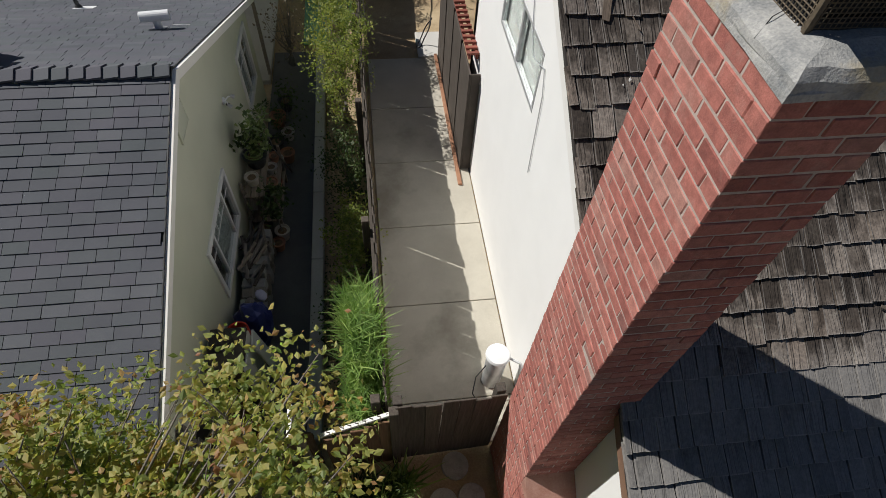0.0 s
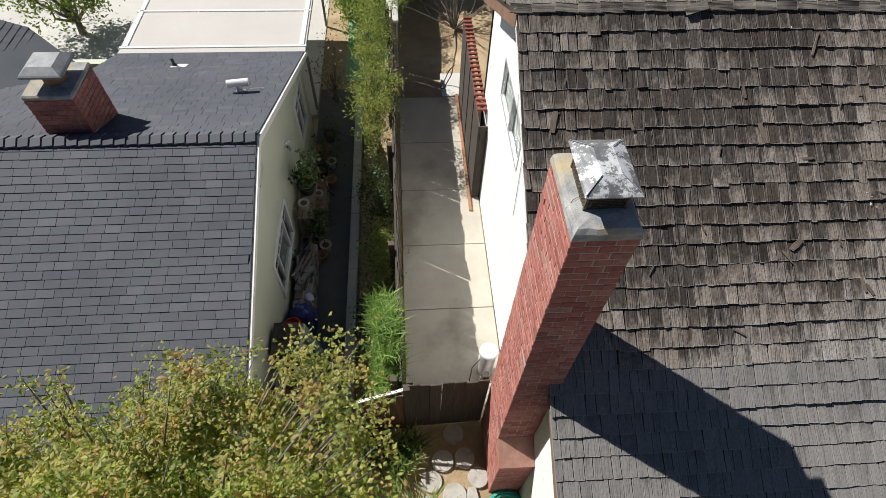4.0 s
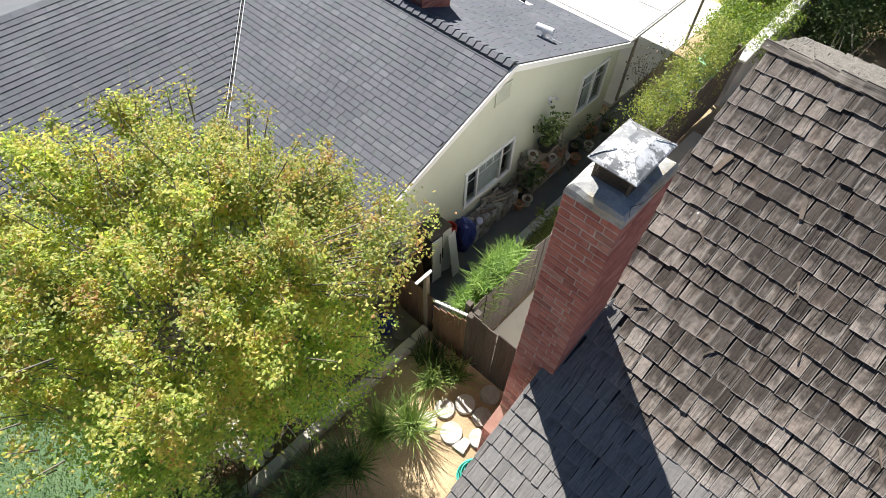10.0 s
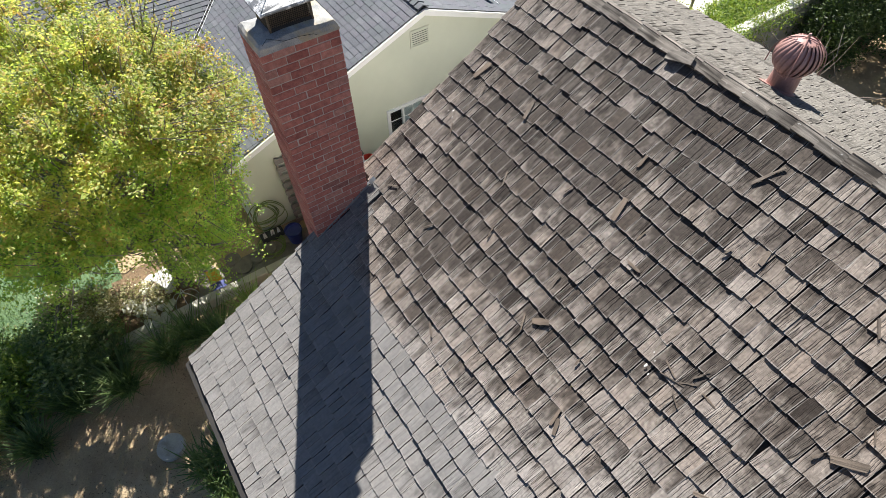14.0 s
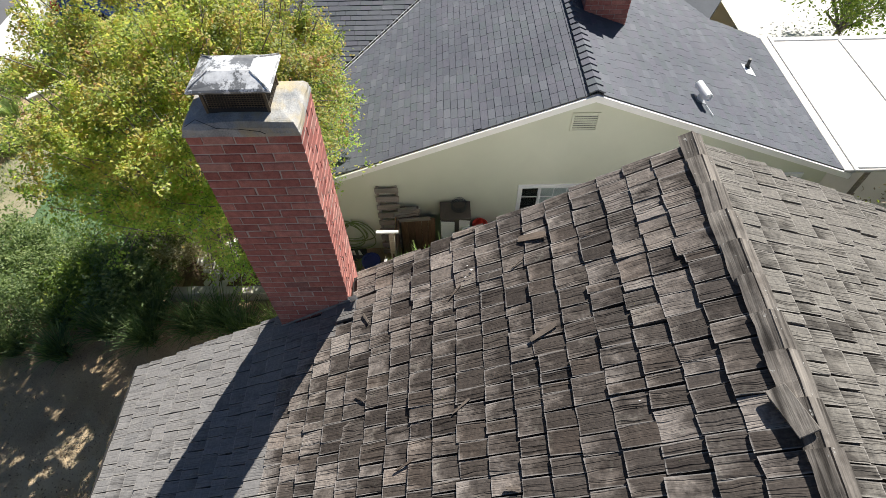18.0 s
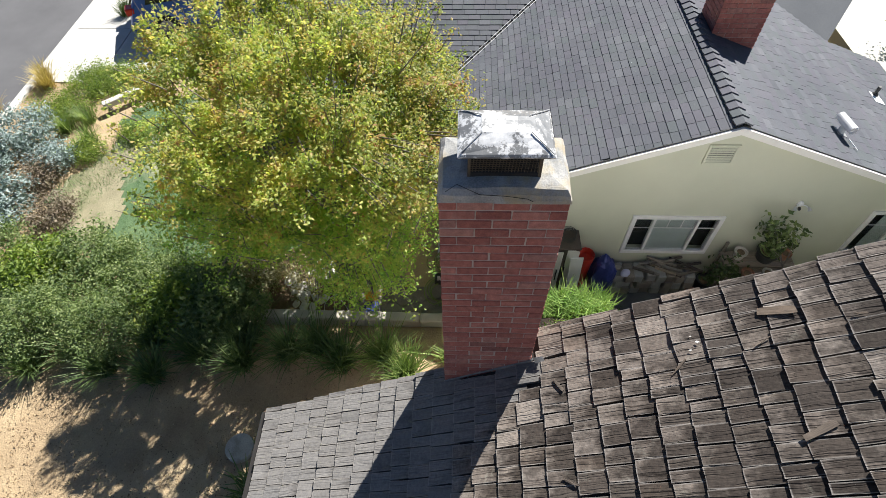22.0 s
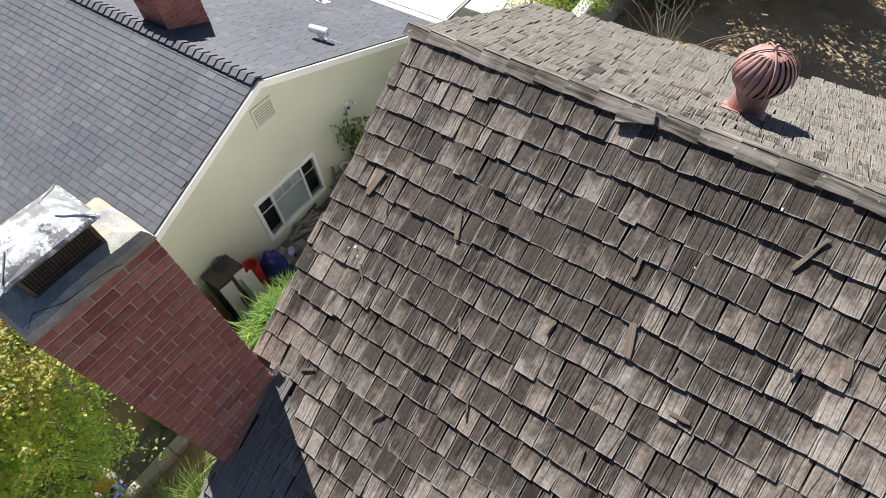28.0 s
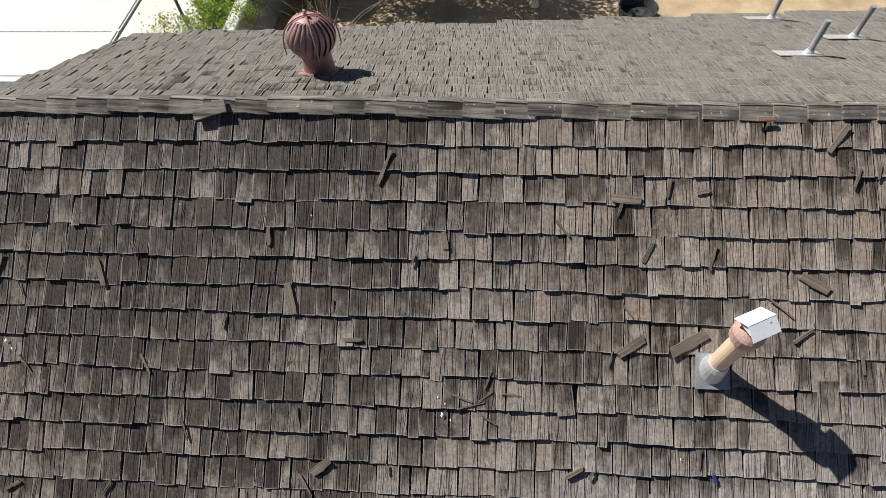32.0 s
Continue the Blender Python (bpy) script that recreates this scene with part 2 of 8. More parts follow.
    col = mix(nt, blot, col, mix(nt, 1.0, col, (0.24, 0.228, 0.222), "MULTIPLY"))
    eg = node(nt, "ShaderNodeSeparateXYZ", Vector=across.outputs[0])
    side = maths(nt, "MULTIPLY", maths(nt, "MINIMUM", eg.outputs[0], maths(nt, "SUBTRACT", 1.0, eg.outputs[0])), eg.outputs[1])
    worn = ramp(nt, maths(nt, "ADD", maths(nt, "MINIMUM", side, along), maths(nt, "MULTIPLY", maths(nt, "SUBTRACT", patch, 0.5), 0.008)), [(0.0015, (0.65, 0.65, 0.65)), (0.0065, (0, 0, 0))])
    col = mix(nt, worn, col, (0.35, 0.325, 0.295))
    col = mix(nt, 1.0, col, (1.08, 1.08, 1.08) if grey else (1.2, 1.21, 1.245), "MULTIPLY")
    nt.links.new(col, b.inputs["Base Color"])
    b.inputs["Roughness"].default_value = 0.8
    b.inputs["Diffuse Roughness"].default_value = 0.3
    b.inputs["Specular IOR Level"].default_value = 0.2
    bump(nt, b, maths(nt, "SUBTRACT", maths(nt, "MULTIPLY", grain, 0.7), split), 0.8 * deep, 0.008)
    return m


def asphalt_shingle_material(name, single):
    m, nt, b = nodes_of(name)
    rnd = island(nt, single)
    pos = node(nt, "ShaderNodeNewGeometry").outputs["Position"]
    grit, big = noise_tex(nt, pos, 420, 2, 0.6), noise_tex(nt, pos, 0.9, 4, 0.6)
    tone = ramp(nt, rnd, [(0, (0.078, 0.086, 0.1)), (0.2, (0.1, 0.1, 0.122)), (0.4, (0.086, 0.1, 0.108)), (0.6, (0.097, 0.099, 0.117)), (0.8, (0.092, 0.101, 0.117)), (1, (0.115, 0.122, 0.138))])
    col = mix(nt, 0.6, tone, ramp(nt, grit, [(0.3, (0.45, 0.45, 0.46)), (0.7, (1.5, 1.5, 1.5))]), "MULTIPLY")
    col = mix(nt, 0.5, col, ramp(nt, big, [(0.35, (0.75, 0.76, 0.8)), (0.65, (1.2, 1.17, 1.15))]), "MULTIPLY")
    nt.links.new(col, b.inputs["Base Color"])
    b.inputs["Roughness"].default_value = 0.8
    b.inputs["Specular IOR Level"].default_value = 0.32
    bump(nt, b, grit, 0.3, 0.002)
    return m


def brick_material(name, single):
    m, nt, b = nodes_of(name)
    rnd = island(nt, single)
    pos = node(nt, "ShaderNodeNewGeometry").outputs["Position"]
    tone = ramp(nt, rnd, [(0, (0.29, 0.097, 0.08)), (0.25, (0.43, 0.16, 0.13)), (0.5, (0.355, 0.125, 0.103)), (0.72, (0.48, 0.205, 0.167)), (0.86, (0.395, 0.145, 0.118)), (0.95, (0.43, 0.215, 0.178)), (1, (0.25, 0.107, 0.093))])
    fine, mid = noise_tex(nt, pos, 140, 4, 0.65), noise_tex(nt, pos, 22, 4, 0.6)
    col = mix(nt, 0.7, tone, ramp(nt, mid, [(0.3, (0.62, 0.6, 0.6)), (0.7, (1.25, 1.22, 1.2))]), "MULTIPLY")
    col = mix(nt, ramp(nt, noise_tex(nt, pos, 5.0, 5, 0.7), [(0.54, (0, 0, 0)), (0.74, (0.36, 0.36, 0.36))]), col, (0.5, 0.34, 0.29))
    col = mix(nt, 0.35, col, ramp(nt, fine, [(0.3, (0.5, 0.5, 0.5)), (0.7, (1.4, 1.4, 1.4))]), "MULTIPLY")
    nt.links.new(col, b.inputs["Base Color"])
    b.inputs["Roughness"].default_value = 0.88
    bump(nt, b, fine, 0.6, 0.004)
    return m


def leaf_material(name, stops, trans=0.35, rough=0.55):
    m, nt, b = nodes_of(name)
    rnd = node(nt, "ShaderNodeNewGeometry").outputs["Random Per Island"]
    pos = node(nt, "ShaderNodeNewGeometry").outputs["Position"]
    n = len(stops) - 1
    f = maths(nt, "ADD", maths(nt, "MULTIPLY", rnd, 0.45), maths(nt, "MULTIPLY", ramp(nt, noise_tex(nt, pos, 3.6, 3, 0.6), [(0.32, (0, 0, 0)), (0.68, (1, 1, 1))]), 0.55))
    col = ramp(nt, f, [(i / n, c) for i, c in enumerate(stops)])
    nt.links.new(col, b.inputs["Base Color"])
    b.inputs["Roughness"].default_value = rough
    t = nt.nodes.new("ShaderNodeBsdfTranslucent")
    nt.links.new(mix(nt, 1.0, col, (1.5, 1.62, 0.95), "MULTIPLY"), t.inputs["Color"])
    s = nt.nodes.new("ShaderNodeMixShader")
    s.inputs[0].default_value = trans
    nt.links.new(b.outputs[0], s.inputs[1])
    nt.links.new(t.outputs[0], s.inputs[2])
    nt.links.new(s.outputs[0], nt.nodes["Material Output"].inputs[0])
    return m


def glass_material(name):
    m, nt, b = nodes_of(name)
    b.inputs["Base Color"].default_value = (0.9, 0.95, 0.94, 1)
    b.inputs["Roughness"].default_value = 0.02
    b.inputs["Transmission Weight"].default_value = 1.0
    b.inputs["IOR"].default_value = 1.3
    return m


def wood_material(name, dark, light, along=2, rough=0.8):
    """Plank wood with the grain along one object axis."""
    m, nt, b = nodes_of(name)
    obj = node(nt, "ShaderNodeTexCoord").outputs["Object"]
    rnd = node(nt, "ShaderNodeObjectInfo").outputs["Random"]
    s = [60.0, 60.0, 60.0]
    s[along] = 2.5
    grain = noise_tex(nt, stretched(nt, obj, *s), 1.0, 5, 0.65, maths(nt, "MULTIPLY", rnd, 31.0))
    col = ramp(nt, grain, [(0.3, dark), (0.7, light)])
    col = mix(nt, 0.6, col, ramp(nt, rnd, [(0, (0.65, 0.65, 0.65)), (1, (1.2, 1.15, 1.1))]), "MULTIPLY")
    nt.links.new(col, b.inputs["Base Color"])
    b.inputs["Roughness"].default_value = rough
    bump(nt, b, grain, 0.5, 0.004)
    return m


def cap_metal_material():
    """Galvanised sheet, mostly weathered to grey paint with flaking white patches."""
    m, nt, b = nodes_of("cap metal")
    pos = node(nt, "ShaderNodeNewGeometry").outputs["Position"]
    f = maths(nt, "ADD", maths(nt, "MULTIPLY", noise_tex(nt, pos, 8, 5, 0.65), 0.7), maths(nt, "MULTIPLY", noise_tex(nt, pos, 55, 4, 0.7), 0.3))
    col = ramp(nt, f, [(0.3, (0.13, 0.14, 0.15)), (0.485, (0.2, 0.205, 0.21)), (0.515, (0.62, 0.63, 0.64)), (0.66, (0.82, 0.83, 0.84))])
    nt.links.new(col, b.inputs["Base Color"])
    b.inputs["Metallic"].default_value, b.inputs["Roughness"].default_value = 0.25, 0.42
    bump(nt, b, f, 0.3, 0.003)
    return m


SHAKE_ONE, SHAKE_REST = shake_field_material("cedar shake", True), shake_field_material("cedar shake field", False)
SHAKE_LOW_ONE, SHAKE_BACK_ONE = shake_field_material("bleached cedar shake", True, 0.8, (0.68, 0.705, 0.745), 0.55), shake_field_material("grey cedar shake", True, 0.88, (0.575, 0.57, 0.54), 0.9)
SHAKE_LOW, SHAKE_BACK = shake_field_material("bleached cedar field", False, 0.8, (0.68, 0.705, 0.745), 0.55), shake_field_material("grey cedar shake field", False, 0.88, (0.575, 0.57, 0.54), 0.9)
SPLINTER = shake_material("cedar splinter", True, 0.3, cast=(0.72, 0.69, 0.66))
RIDGE_WOOD = shake_material("grey cedar ridge", True, 0.8, (2.2, 85, 30), (0.74, 0.74, 0.73), (1.4, 26, 8), 1.0)
DECK = plain("roof felt", (0.022, 0.02, 0.019), (0.04, 0.036, 0.033))
ASPH_ONE, ASPH_REST = asphalt_shingle_material("asphalt tab", True), asphalt_shingle_material("asphalt tab field", False)
BRICK_ONE, BRICK_REST = brick_material("red brick", True), brick_material("red brick field", False)
MORTAR = plain("lime mortar", (0.35, 0.28, 0.245), (0.54, 0.46, 0.41), 0.95, 12, 150, 0.5)
BRICK_SLOPE = plain("sloped brick and mortar", (0.3, 0.135, 0.1), (0.43, 0.25, 0.2), 0.9, 9, 60, 0.6)
CROWN = plain("mortar crown", (0.14, 0.152, 0.162), (0.5, 0.49, 0.465), 0.95, 7, 110, 1.0, stain=(0.43, 0.35, 0.2))
STUCCO_WHITE = plain("white stucco", (0.83, 0.83, 0.815), (0.88, 0.88, 0.865), 0.9, 2, 130, 0.5)
STUCCO_OLIVE = plain("olive stucco", (0.56, 0.58, 0.46), (0.64, 0.655, 0.525), 0.9, 1.2, 140, 0.5)
CONCRETE = plain("pale concrete", (0.4, 0.37, 0.31), (0.56, 0.53, 0.45), 0.9, 1.6, 90, 0.3, stain=(0.3, 0.27, 0.22))
CONCRETE_GREY = plain("grey concrete", (0.26, 0.26, 0.25), (0.4, 0.4, 0.385), 0.92, 2.5, 80, 0.4, stain=(0.2, 0.19, 0.17))
CONCRETE_WHITE = plain("bright concrete", (0.48, 0.465, 0.43), (0.62, 0.605, 0.57), 0.9, 1.2, 60, 0.3)
# Even dark grey, well below the other concretes.
PATH_DARK = plain("dark path concrete", (0.1, 0.1, 0.1), (0.17, 0.168, 0.16), 0.9, 2.0, 60, 0.4)
DIRT = plain("dry soil", (0.25, 0.176, 0.104), (0.54, 0.41, 0.248), 0.98, 1.3, 45, 0.9, depth=0.02, stain=(0.59, 0.47, 0.3))
ASPHALT = plain("asphalt road", (0.085, 0.085, 0.09), (0.13, 0.13, 0.135), 0.9, 0.7, 150, 0.5)
LAWN = plain("lawn soil", (0.055, 0.115, 0.048), (0.135, 0.205, 0.095), 0.95, 1.1, 50, 0.9, depth=0.02, stain=(0.4, 0.37, 0.25))
STRAW = plain("dry straw turf", (0.2, 0.185, 0.11), (0.37, 0.33, 0.215), 0.95, 2.2, 60, 0.9, depth=0.015, stain=(0.17, 0.19, 0.09))
GREEN_FLOOR = plain("pale green painted floor", (0.16, 0.36, 0.22), (0.24, 0.45, 0.29), 0.8, 1.5, 60, 0.2)
WHITE_PAINT = plain("white paint", (0.74, 0.73, 0.7), (0.82, 0.81, 0.78), 0.6, 4, 60, 0.15)
WHITE_SHEET = plain("white patio sheet", (0.5, 0.475, 0.44), (0.58, 0.555, 0.515), 0.7, 0.8, 40, 0.2)
CREAM_TRIM = plain("cream trim paint", (0.82, 0.81, 0.76), (0.88, 0.87, 0.83), 0.6, 3, 70, 0.15)
VINYL = plain("white vinyl", (0.78, 0.78, 0.77), (0.84, 0.84, 0.83), 0.4, 3, 30, 0.05)
GREY_BLIND = plain("grey blind", (0.42, 0.43, 0.42), (0.5, 0.51, 0.5), 0.8, 3, 60, 0.1)
CURTAIN = plain("pale blind", (0.5, 0.54, 0.53), (0.6, 0.64, 0.63), 0.8, 3, 60, 0.1)
GLASS = glass_material("window glass")
FENCE_WOOD = wood_material("dark fence board", (0.04, 0.032, 0.026), (0.12, 0.1, 0.082), 2)
GATE_WOOD = wood_material("brown gate board", (0.11, 0.058, 0.032), (0.24, 0.14, 0.08), 2)
GREY_WOOD = wood_material("grey timber", (0.16, 0.145, 0.125), (0.34, 0.31, 0.275), 1)
SHELF_WOOD = wood_material("weathered shelf wood", (0.18, 0.15, 0.115), (0.36, 0.31, 0.25), 1)
RED_SLAT = wood_material("oxide red slat", (0.17, 0.05, 0.035), (0.32, 0.1, 0.07), 0)
SHED_BROWN = plain("brown shed panel", (0.055, 0.045, 0.037), (0.1, 0.082, 0.068), 0.8, 3, 60, 0.3)
# Dark variant of the turbine red, with the interior's shade in its colour.
DRUM = plain("dark oxide metal", (0.13, 0.06, 0.05), (0.2, 0.1, 0.085), 0.7, 8, 60, 0.2)
FASCIA = plain("brown fascia paint", (0.15, 0.085, 0.055), (0.27, 0.16, 0.105), 0.7, 5, 60, 0.3)
FLASHING = plain("lead flashing", (0.17, 0.18, 0.19), (0.34, 0.35, 0.36), 0.6, 9, 60, 0.3, 0.15)
GALV = plain("galvanised steel", (0.5, 0.51, 0.52), (0.68, 0.69, 0.7), 0.4, 7, 40, 0.15, 0.5)
WHITE_METAL = plain("white enamelled sheet", (0.74, 0.76, 0.78), (0.84, 0.85, 0.86), 0.35, 9, 40, 0.1)
TURBINE_RED = plain("faded oxide red metal", (0.29, 0.145, 0.125), (0.46, 0.275, 0.25), 0.55, 8, 70, 0.25, 0.1, stain=(0.36, 0.2, 0.17))
BEIGE_PIPE = plain("beige pipe paint", (0.6, 0.44, 0.31), (0.72, 0.55, 0.4), 0.6, 9, 60, 0.2)
RUST_COLLAR = plain("dusty brown collar", (0.34, 0.2, 0.16), (0.5, 0.34, 0.29), 0.7, 12, 60, 0.3)
MESH_WIRE = plain("rusty wire", (0.06, 0.05, 0.036), (0.16, 0.125, 0.085), 0.7, 20, 80, 0.2, 0.4)
# Near-black that puts the darkness of hollows and cracks into the colour.
NEAR_BLACK = plain("near black", (0.012, 0.012, 0.013), (0.025, 0.025, 0.026), 0.9)
CLAY = plain("terracotta", (0.3, 0.14, 0.08), (0.42, 0.22, 0.13), 0.85, 10, 60, 0.3)
CERAMIC_PALE = plain("pale ceramic", (0.42, 0.39, 0.35), (0.56, 0.53, 0.48), 0.6, 8, 60, 0.2)
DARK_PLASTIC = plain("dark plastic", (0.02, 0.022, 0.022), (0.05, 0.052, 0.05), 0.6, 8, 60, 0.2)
BLUE_PLASTIC = plain("blue plastic", (0.02, 0.035, 0.16), (0.045, 0.06, 0.26), 0.5, 6, 40, 0.1)
RED_PLASTIC = plain("red plastic", (0.42, 0.03, 0.018), (0.55, 0.05, 0.03), 0.45, 6, 40, 0.1)
YELLOW_PLASTIC = plain("yellow plastic", (0.6, 0.36, 0.01), (0.7, 0.45, 0.03), 0.45, 6, 40, 0.1)
TEAL_HOSE = plain("teal rubber", (0.02, 0.28, 0.22), (0.04, 0.38, 0.3), 0.5, 9, 40, 0.1)
GREEN_HOSE = plain("olive green rubber", (0.14, 0.2, 0.05), (0.22, 0.29, 0.09), 0.5, 9, 40, 0.1)
BLACK_CABLE = plain("black rubber", (0.012, 0.012, 0.012), (0.03, 0.03, 0.03), 0.6)
LAVENDER = plain("pale lilac cloth", (0.45, 0.45, 0.62), (0.6, 0.6, 0.75), 0.8, 10, 60, 0.3)
STONE = plain("pebbled stepping stone", (0.36, 0.34, 0.31), (0.56, 0.54, 0.49), 0.95, 9, 75, 1.0, depth=0.012, stain=(0.3, 0.27, 0.22))
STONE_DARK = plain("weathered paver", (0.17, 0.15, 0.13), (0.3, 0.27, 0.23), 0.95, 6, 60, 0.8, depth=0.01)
WHITE_ROCK = plain("white garden rock", (0.6, 0.57, 0.5), (0.78, 0.75, 0.68), 0.9, 7, 40, 0.6)
MULCH = plain("bark mulch", (0.08, 0.052, 0.032), (0.27, 0.185, 0.105), 0.95, 14, 60, 1.0, depth=0.02)
BARK = plain("grey bark", (0.12, 0.105, 0.09), (0.28, 0.25, 0.215), 0.95, 10, 60, 0.9, depth=0.01)
BLOCKWALL = plain("tan garden wall", (0.4, 0.31, 0.21), (0.54, 0.43, 0.3), 0.9, 2, 50, 0.4)
CAR_BLUE = plain("metallic blue car paint", (0.035, 0.085, 0.3), (0.045, 0.11, 0.38), 0.3, 3, 20, 0.02, 0.3)
CAR_GLASS = plain("tinted car glass", (0.012, 0.014, 0.016), (0.018, 0.02, 0.022), 0.06, 3, 20, 0.0)
TYRE = plain("tyre rubber", (0.012, 0.012, 0.012), (0.025, 0.025, 0.025), 0.85)
RIM = plain("alloy rim", (0.16, 0.16, 0.17), (0.26, 0.26, 0.27), 0.35, 8, 40, 0.05, 0.8)
TAIL_RED = plain("red lamp plastic", (0.5, 0.02, 0.02), (0.6, 0.04, 0.03), 0.2, 8, 40, 0.02)
DROPPING = plain("chalky bird dropping", (0.68, 0.67, 0.63), (0.8, 0.79, 0.75), 0.9, 30, 90, 0.3)
LEAF_GOLD = leaf_material("yellow green leaf", [(0.12, 0.175, 0.063), (0.215, 0.285, 0.089), (0.345, 0.42, 0.115), (0.46, 0.485, 0.142), (0.56, 0.5, 0.163), (0.53, 0.385, 0.157), (0.39, 0.215, 0.115)], 0.55)
LEAF_LIME = leaf_material("lime green leaf", [(0.12, 0.21, 0.068), (0.2, 0.34, 0.089), (0.31, 0.46, 0.115), (0.42, 0.53, 0.137), (0.51, 0.54, 0.157), (0.42, 0.35, 0.137)], 0.58)
LEAF_TURN = leaf_material("olive leaf turning red", [(0.085, 0.125, 0.047), (0.15, 0.2, 0.065), (0.23, 0.28, 0.084), (0.34, 0.34, 0.105), (0.44, 0.365, 0.126), (0.39, 0.225, 0.105), (0.35, 0.15, 0.089)], 0.48)
LEAF_GREEN = leaf_material("mid green leaf", [(0.05, 0.09, 0.018), (0.1, 0.16, 0.03), (0.17, 0.25, 0.04), (0.28, 0.34, 0.06), (0.36, 0.35, 0.08)])
LEAF_HEDGE = leaf_material("small mixed green leaf", [(0.045, 0.08, 0.03), (0.085, 0.135, 0.047), (0.15, 0.21, 0.07), (0.25, 0.31, 0.12), (0.42, 0.45, 0.24)], 0.34)
LEAF_DARK = leaf_material("dark green leaf", [(0.02, 0.04, 0.012), (0.04, 0.07, 0.018), (0.07, 0.11, 0.026), (0.12, 0.15, 0.05)], 0.25)
LEAF_BRIGHT = leaf_material("bright green twig", [(0.09, 0.17, 0.045), (0.16, 0.27, 0.07), (0.26, 0.38, 0.1), (0.4, 0.49, 0.17)], 0.3)
LEAF_STRAP = leaf_material("green strap leaf", [(0.07, 0.12, 0.035), (0.14, 0.21, 0.06), (0.25, 0.33, 0.1), (0.44, 0.48, 0.2)], 0.3)
# Darker copy of the strap leaf with shade put into its colour.
LEAF_STRAP_SHADED = leaf_material("shaded strap leaf", [(0.04, 0.08, 0.03), (0.085, 0.14, 0.05), (0.155, 0.22, 0.075), (0.3, 0.37, 0.17)], 0.28)
LEAF_BLUE = leaf_material("blue grey leaf", [(0.14, 0.19, 0.18), (0.22, 0.29, 0.28), (0.33, 0.4, 0.4), (0.4, 0.46, 0.46)], 0.15)
LEAF_DRY = leaf_material("dry golden grass", [(0.3, 0.22, 0.06), (0.42, 0.32, 0.1), (0.5, 0.4, 0.15), (0.4, 0.28, 0.1)], 0.25)
LEAF_RUST = leaf_material("brown dead leaf", [(0.09, 0.066, 0.045), (0.16, 0.12, 0.085), (0.23, 0.185, 0.13), (0.31, 0.28, 0.21)], 0.15)
LEAF_LITTER = leaf_material("fallen dry leaf", [(0.1, 0.065, 0.035), (0.2, 0.135, 0.075), (0.34, 0.25, 0.15), (0.5, 0.4, 0.27)], 0.1)
LEAF_PALE = leaf_material("pale straw leaf", [(0.1, 0.13, 0.04), (0.2, 0.22, 0.08), (0.4, 0.36, 0.18), (0.62, 0.58, 0.42), (0.7, 0.68, 0.55)], 0.25)
GRASS = leaf_material("lawn blade", [(0.055, 0.115, 0.046), (0.1, 0.172, 0.072), (0.17, 0.24, 0.108), (0.37, 0.37, 0.23)], 0.3)
LEAF_SPRAY = leaf_material("yellow-green spray leaf", [(0.07, 0.11, 0.028), (0.14, 0.19, 0.045), (0.24, 0.28, 0.065), (0.36, 0.37, 0.1), (0.44, 0.4, 0.15)], 0.38)

# ---- building helpers ----


def mesh_of(name, bm, mat):
    me = bpy.data.meshes.new(name)
    bm.to_mesh(me)
    bm.free()
    if mat:
        me.materials.append(mat)
    return me


def smooth(me, on=True):
    me.polygons.foreach_set("use_smooth", [on] * len(me.polygons))
    return me


def part(name, bm, mat, parent, label="", soft=False):
    me = mesh_of(name, bm, mat)
    if soft:
        smooth(me)
    ob = new(name, me)
    ob.parent = parent
    return tagged(ob, label)


def lone(name, bm, mat, label, category, kind="", group="", soft=False):
    me = mesh_of(name, bm, mat)
    if soft:
        smooth(me)
    return tagged(new(name, me), label, category, group, kind)


def thing(name, at, label, category, group="", kind="", rz=0.0):
    ob = new(name)
    ob.empty_display_size = 0.1
    ob.matrix_world = pose(*at, 0, 0, rz)
    return tagged(ob, label, category, group, kind)


def box(bm, x0, x1, y0, y1, z0, z1, bev=0.0, m=None):
    made = bmesh.ops.create_cube(bm, size=1)["verts"]
    bmesh.ops.scale(bm, vec=(x1 - x0, y1 - y0, z1 - z0), verts=made)
    bmesh.ops.translate(bm, vec=((x0 + x1) / 2, (y0 + y1) / 2, (z0 + z1) / 2), verts=made)
    if bev:
        edges = list({e for v in made for e in v.link_edges})
        made = bmesh.ops.bevel(bm, geom=edges, offset=bev, segments=1, affect="EDGES", profile=0.5)["verts"] or made
    if m is not None:
        bmesh.ops.transform(bm, matrix=m, verts=list({v for v in made}))
    return bm


def boxed(*a, **k):
    return box(bmesh.new(), *a, **k)


def lathe(bm, rings, segs=20, m=None, close=True):
    """A turned form from (radius, height) pairs."""
    made, last = [], None
    for r, z in rings:
        ring = [bm.verts.new((r * math.cos(2 * math.pi * i / segs), r * math.sin(2 * math.pi * i / segs), z)) for i in range(segs)]
        if last:
            for i in range(segs):
                bm.faces.new((last[i], last[(i + 1) % segs], ring[(i + 1) % segs], ring[i]))
        made, last = made + ring, ring
    if close:
        bm.faces.new(made[:segs][::-1])
        bm.faces.new(last)
    if m is not None:
        bmesh.ops.transform(bm, matrix=m, verts=made)
    return bm


def turned(rings, segs=20, m=None, close=True):
    return lathe(bmesh.new(), rings, segs, m, close)


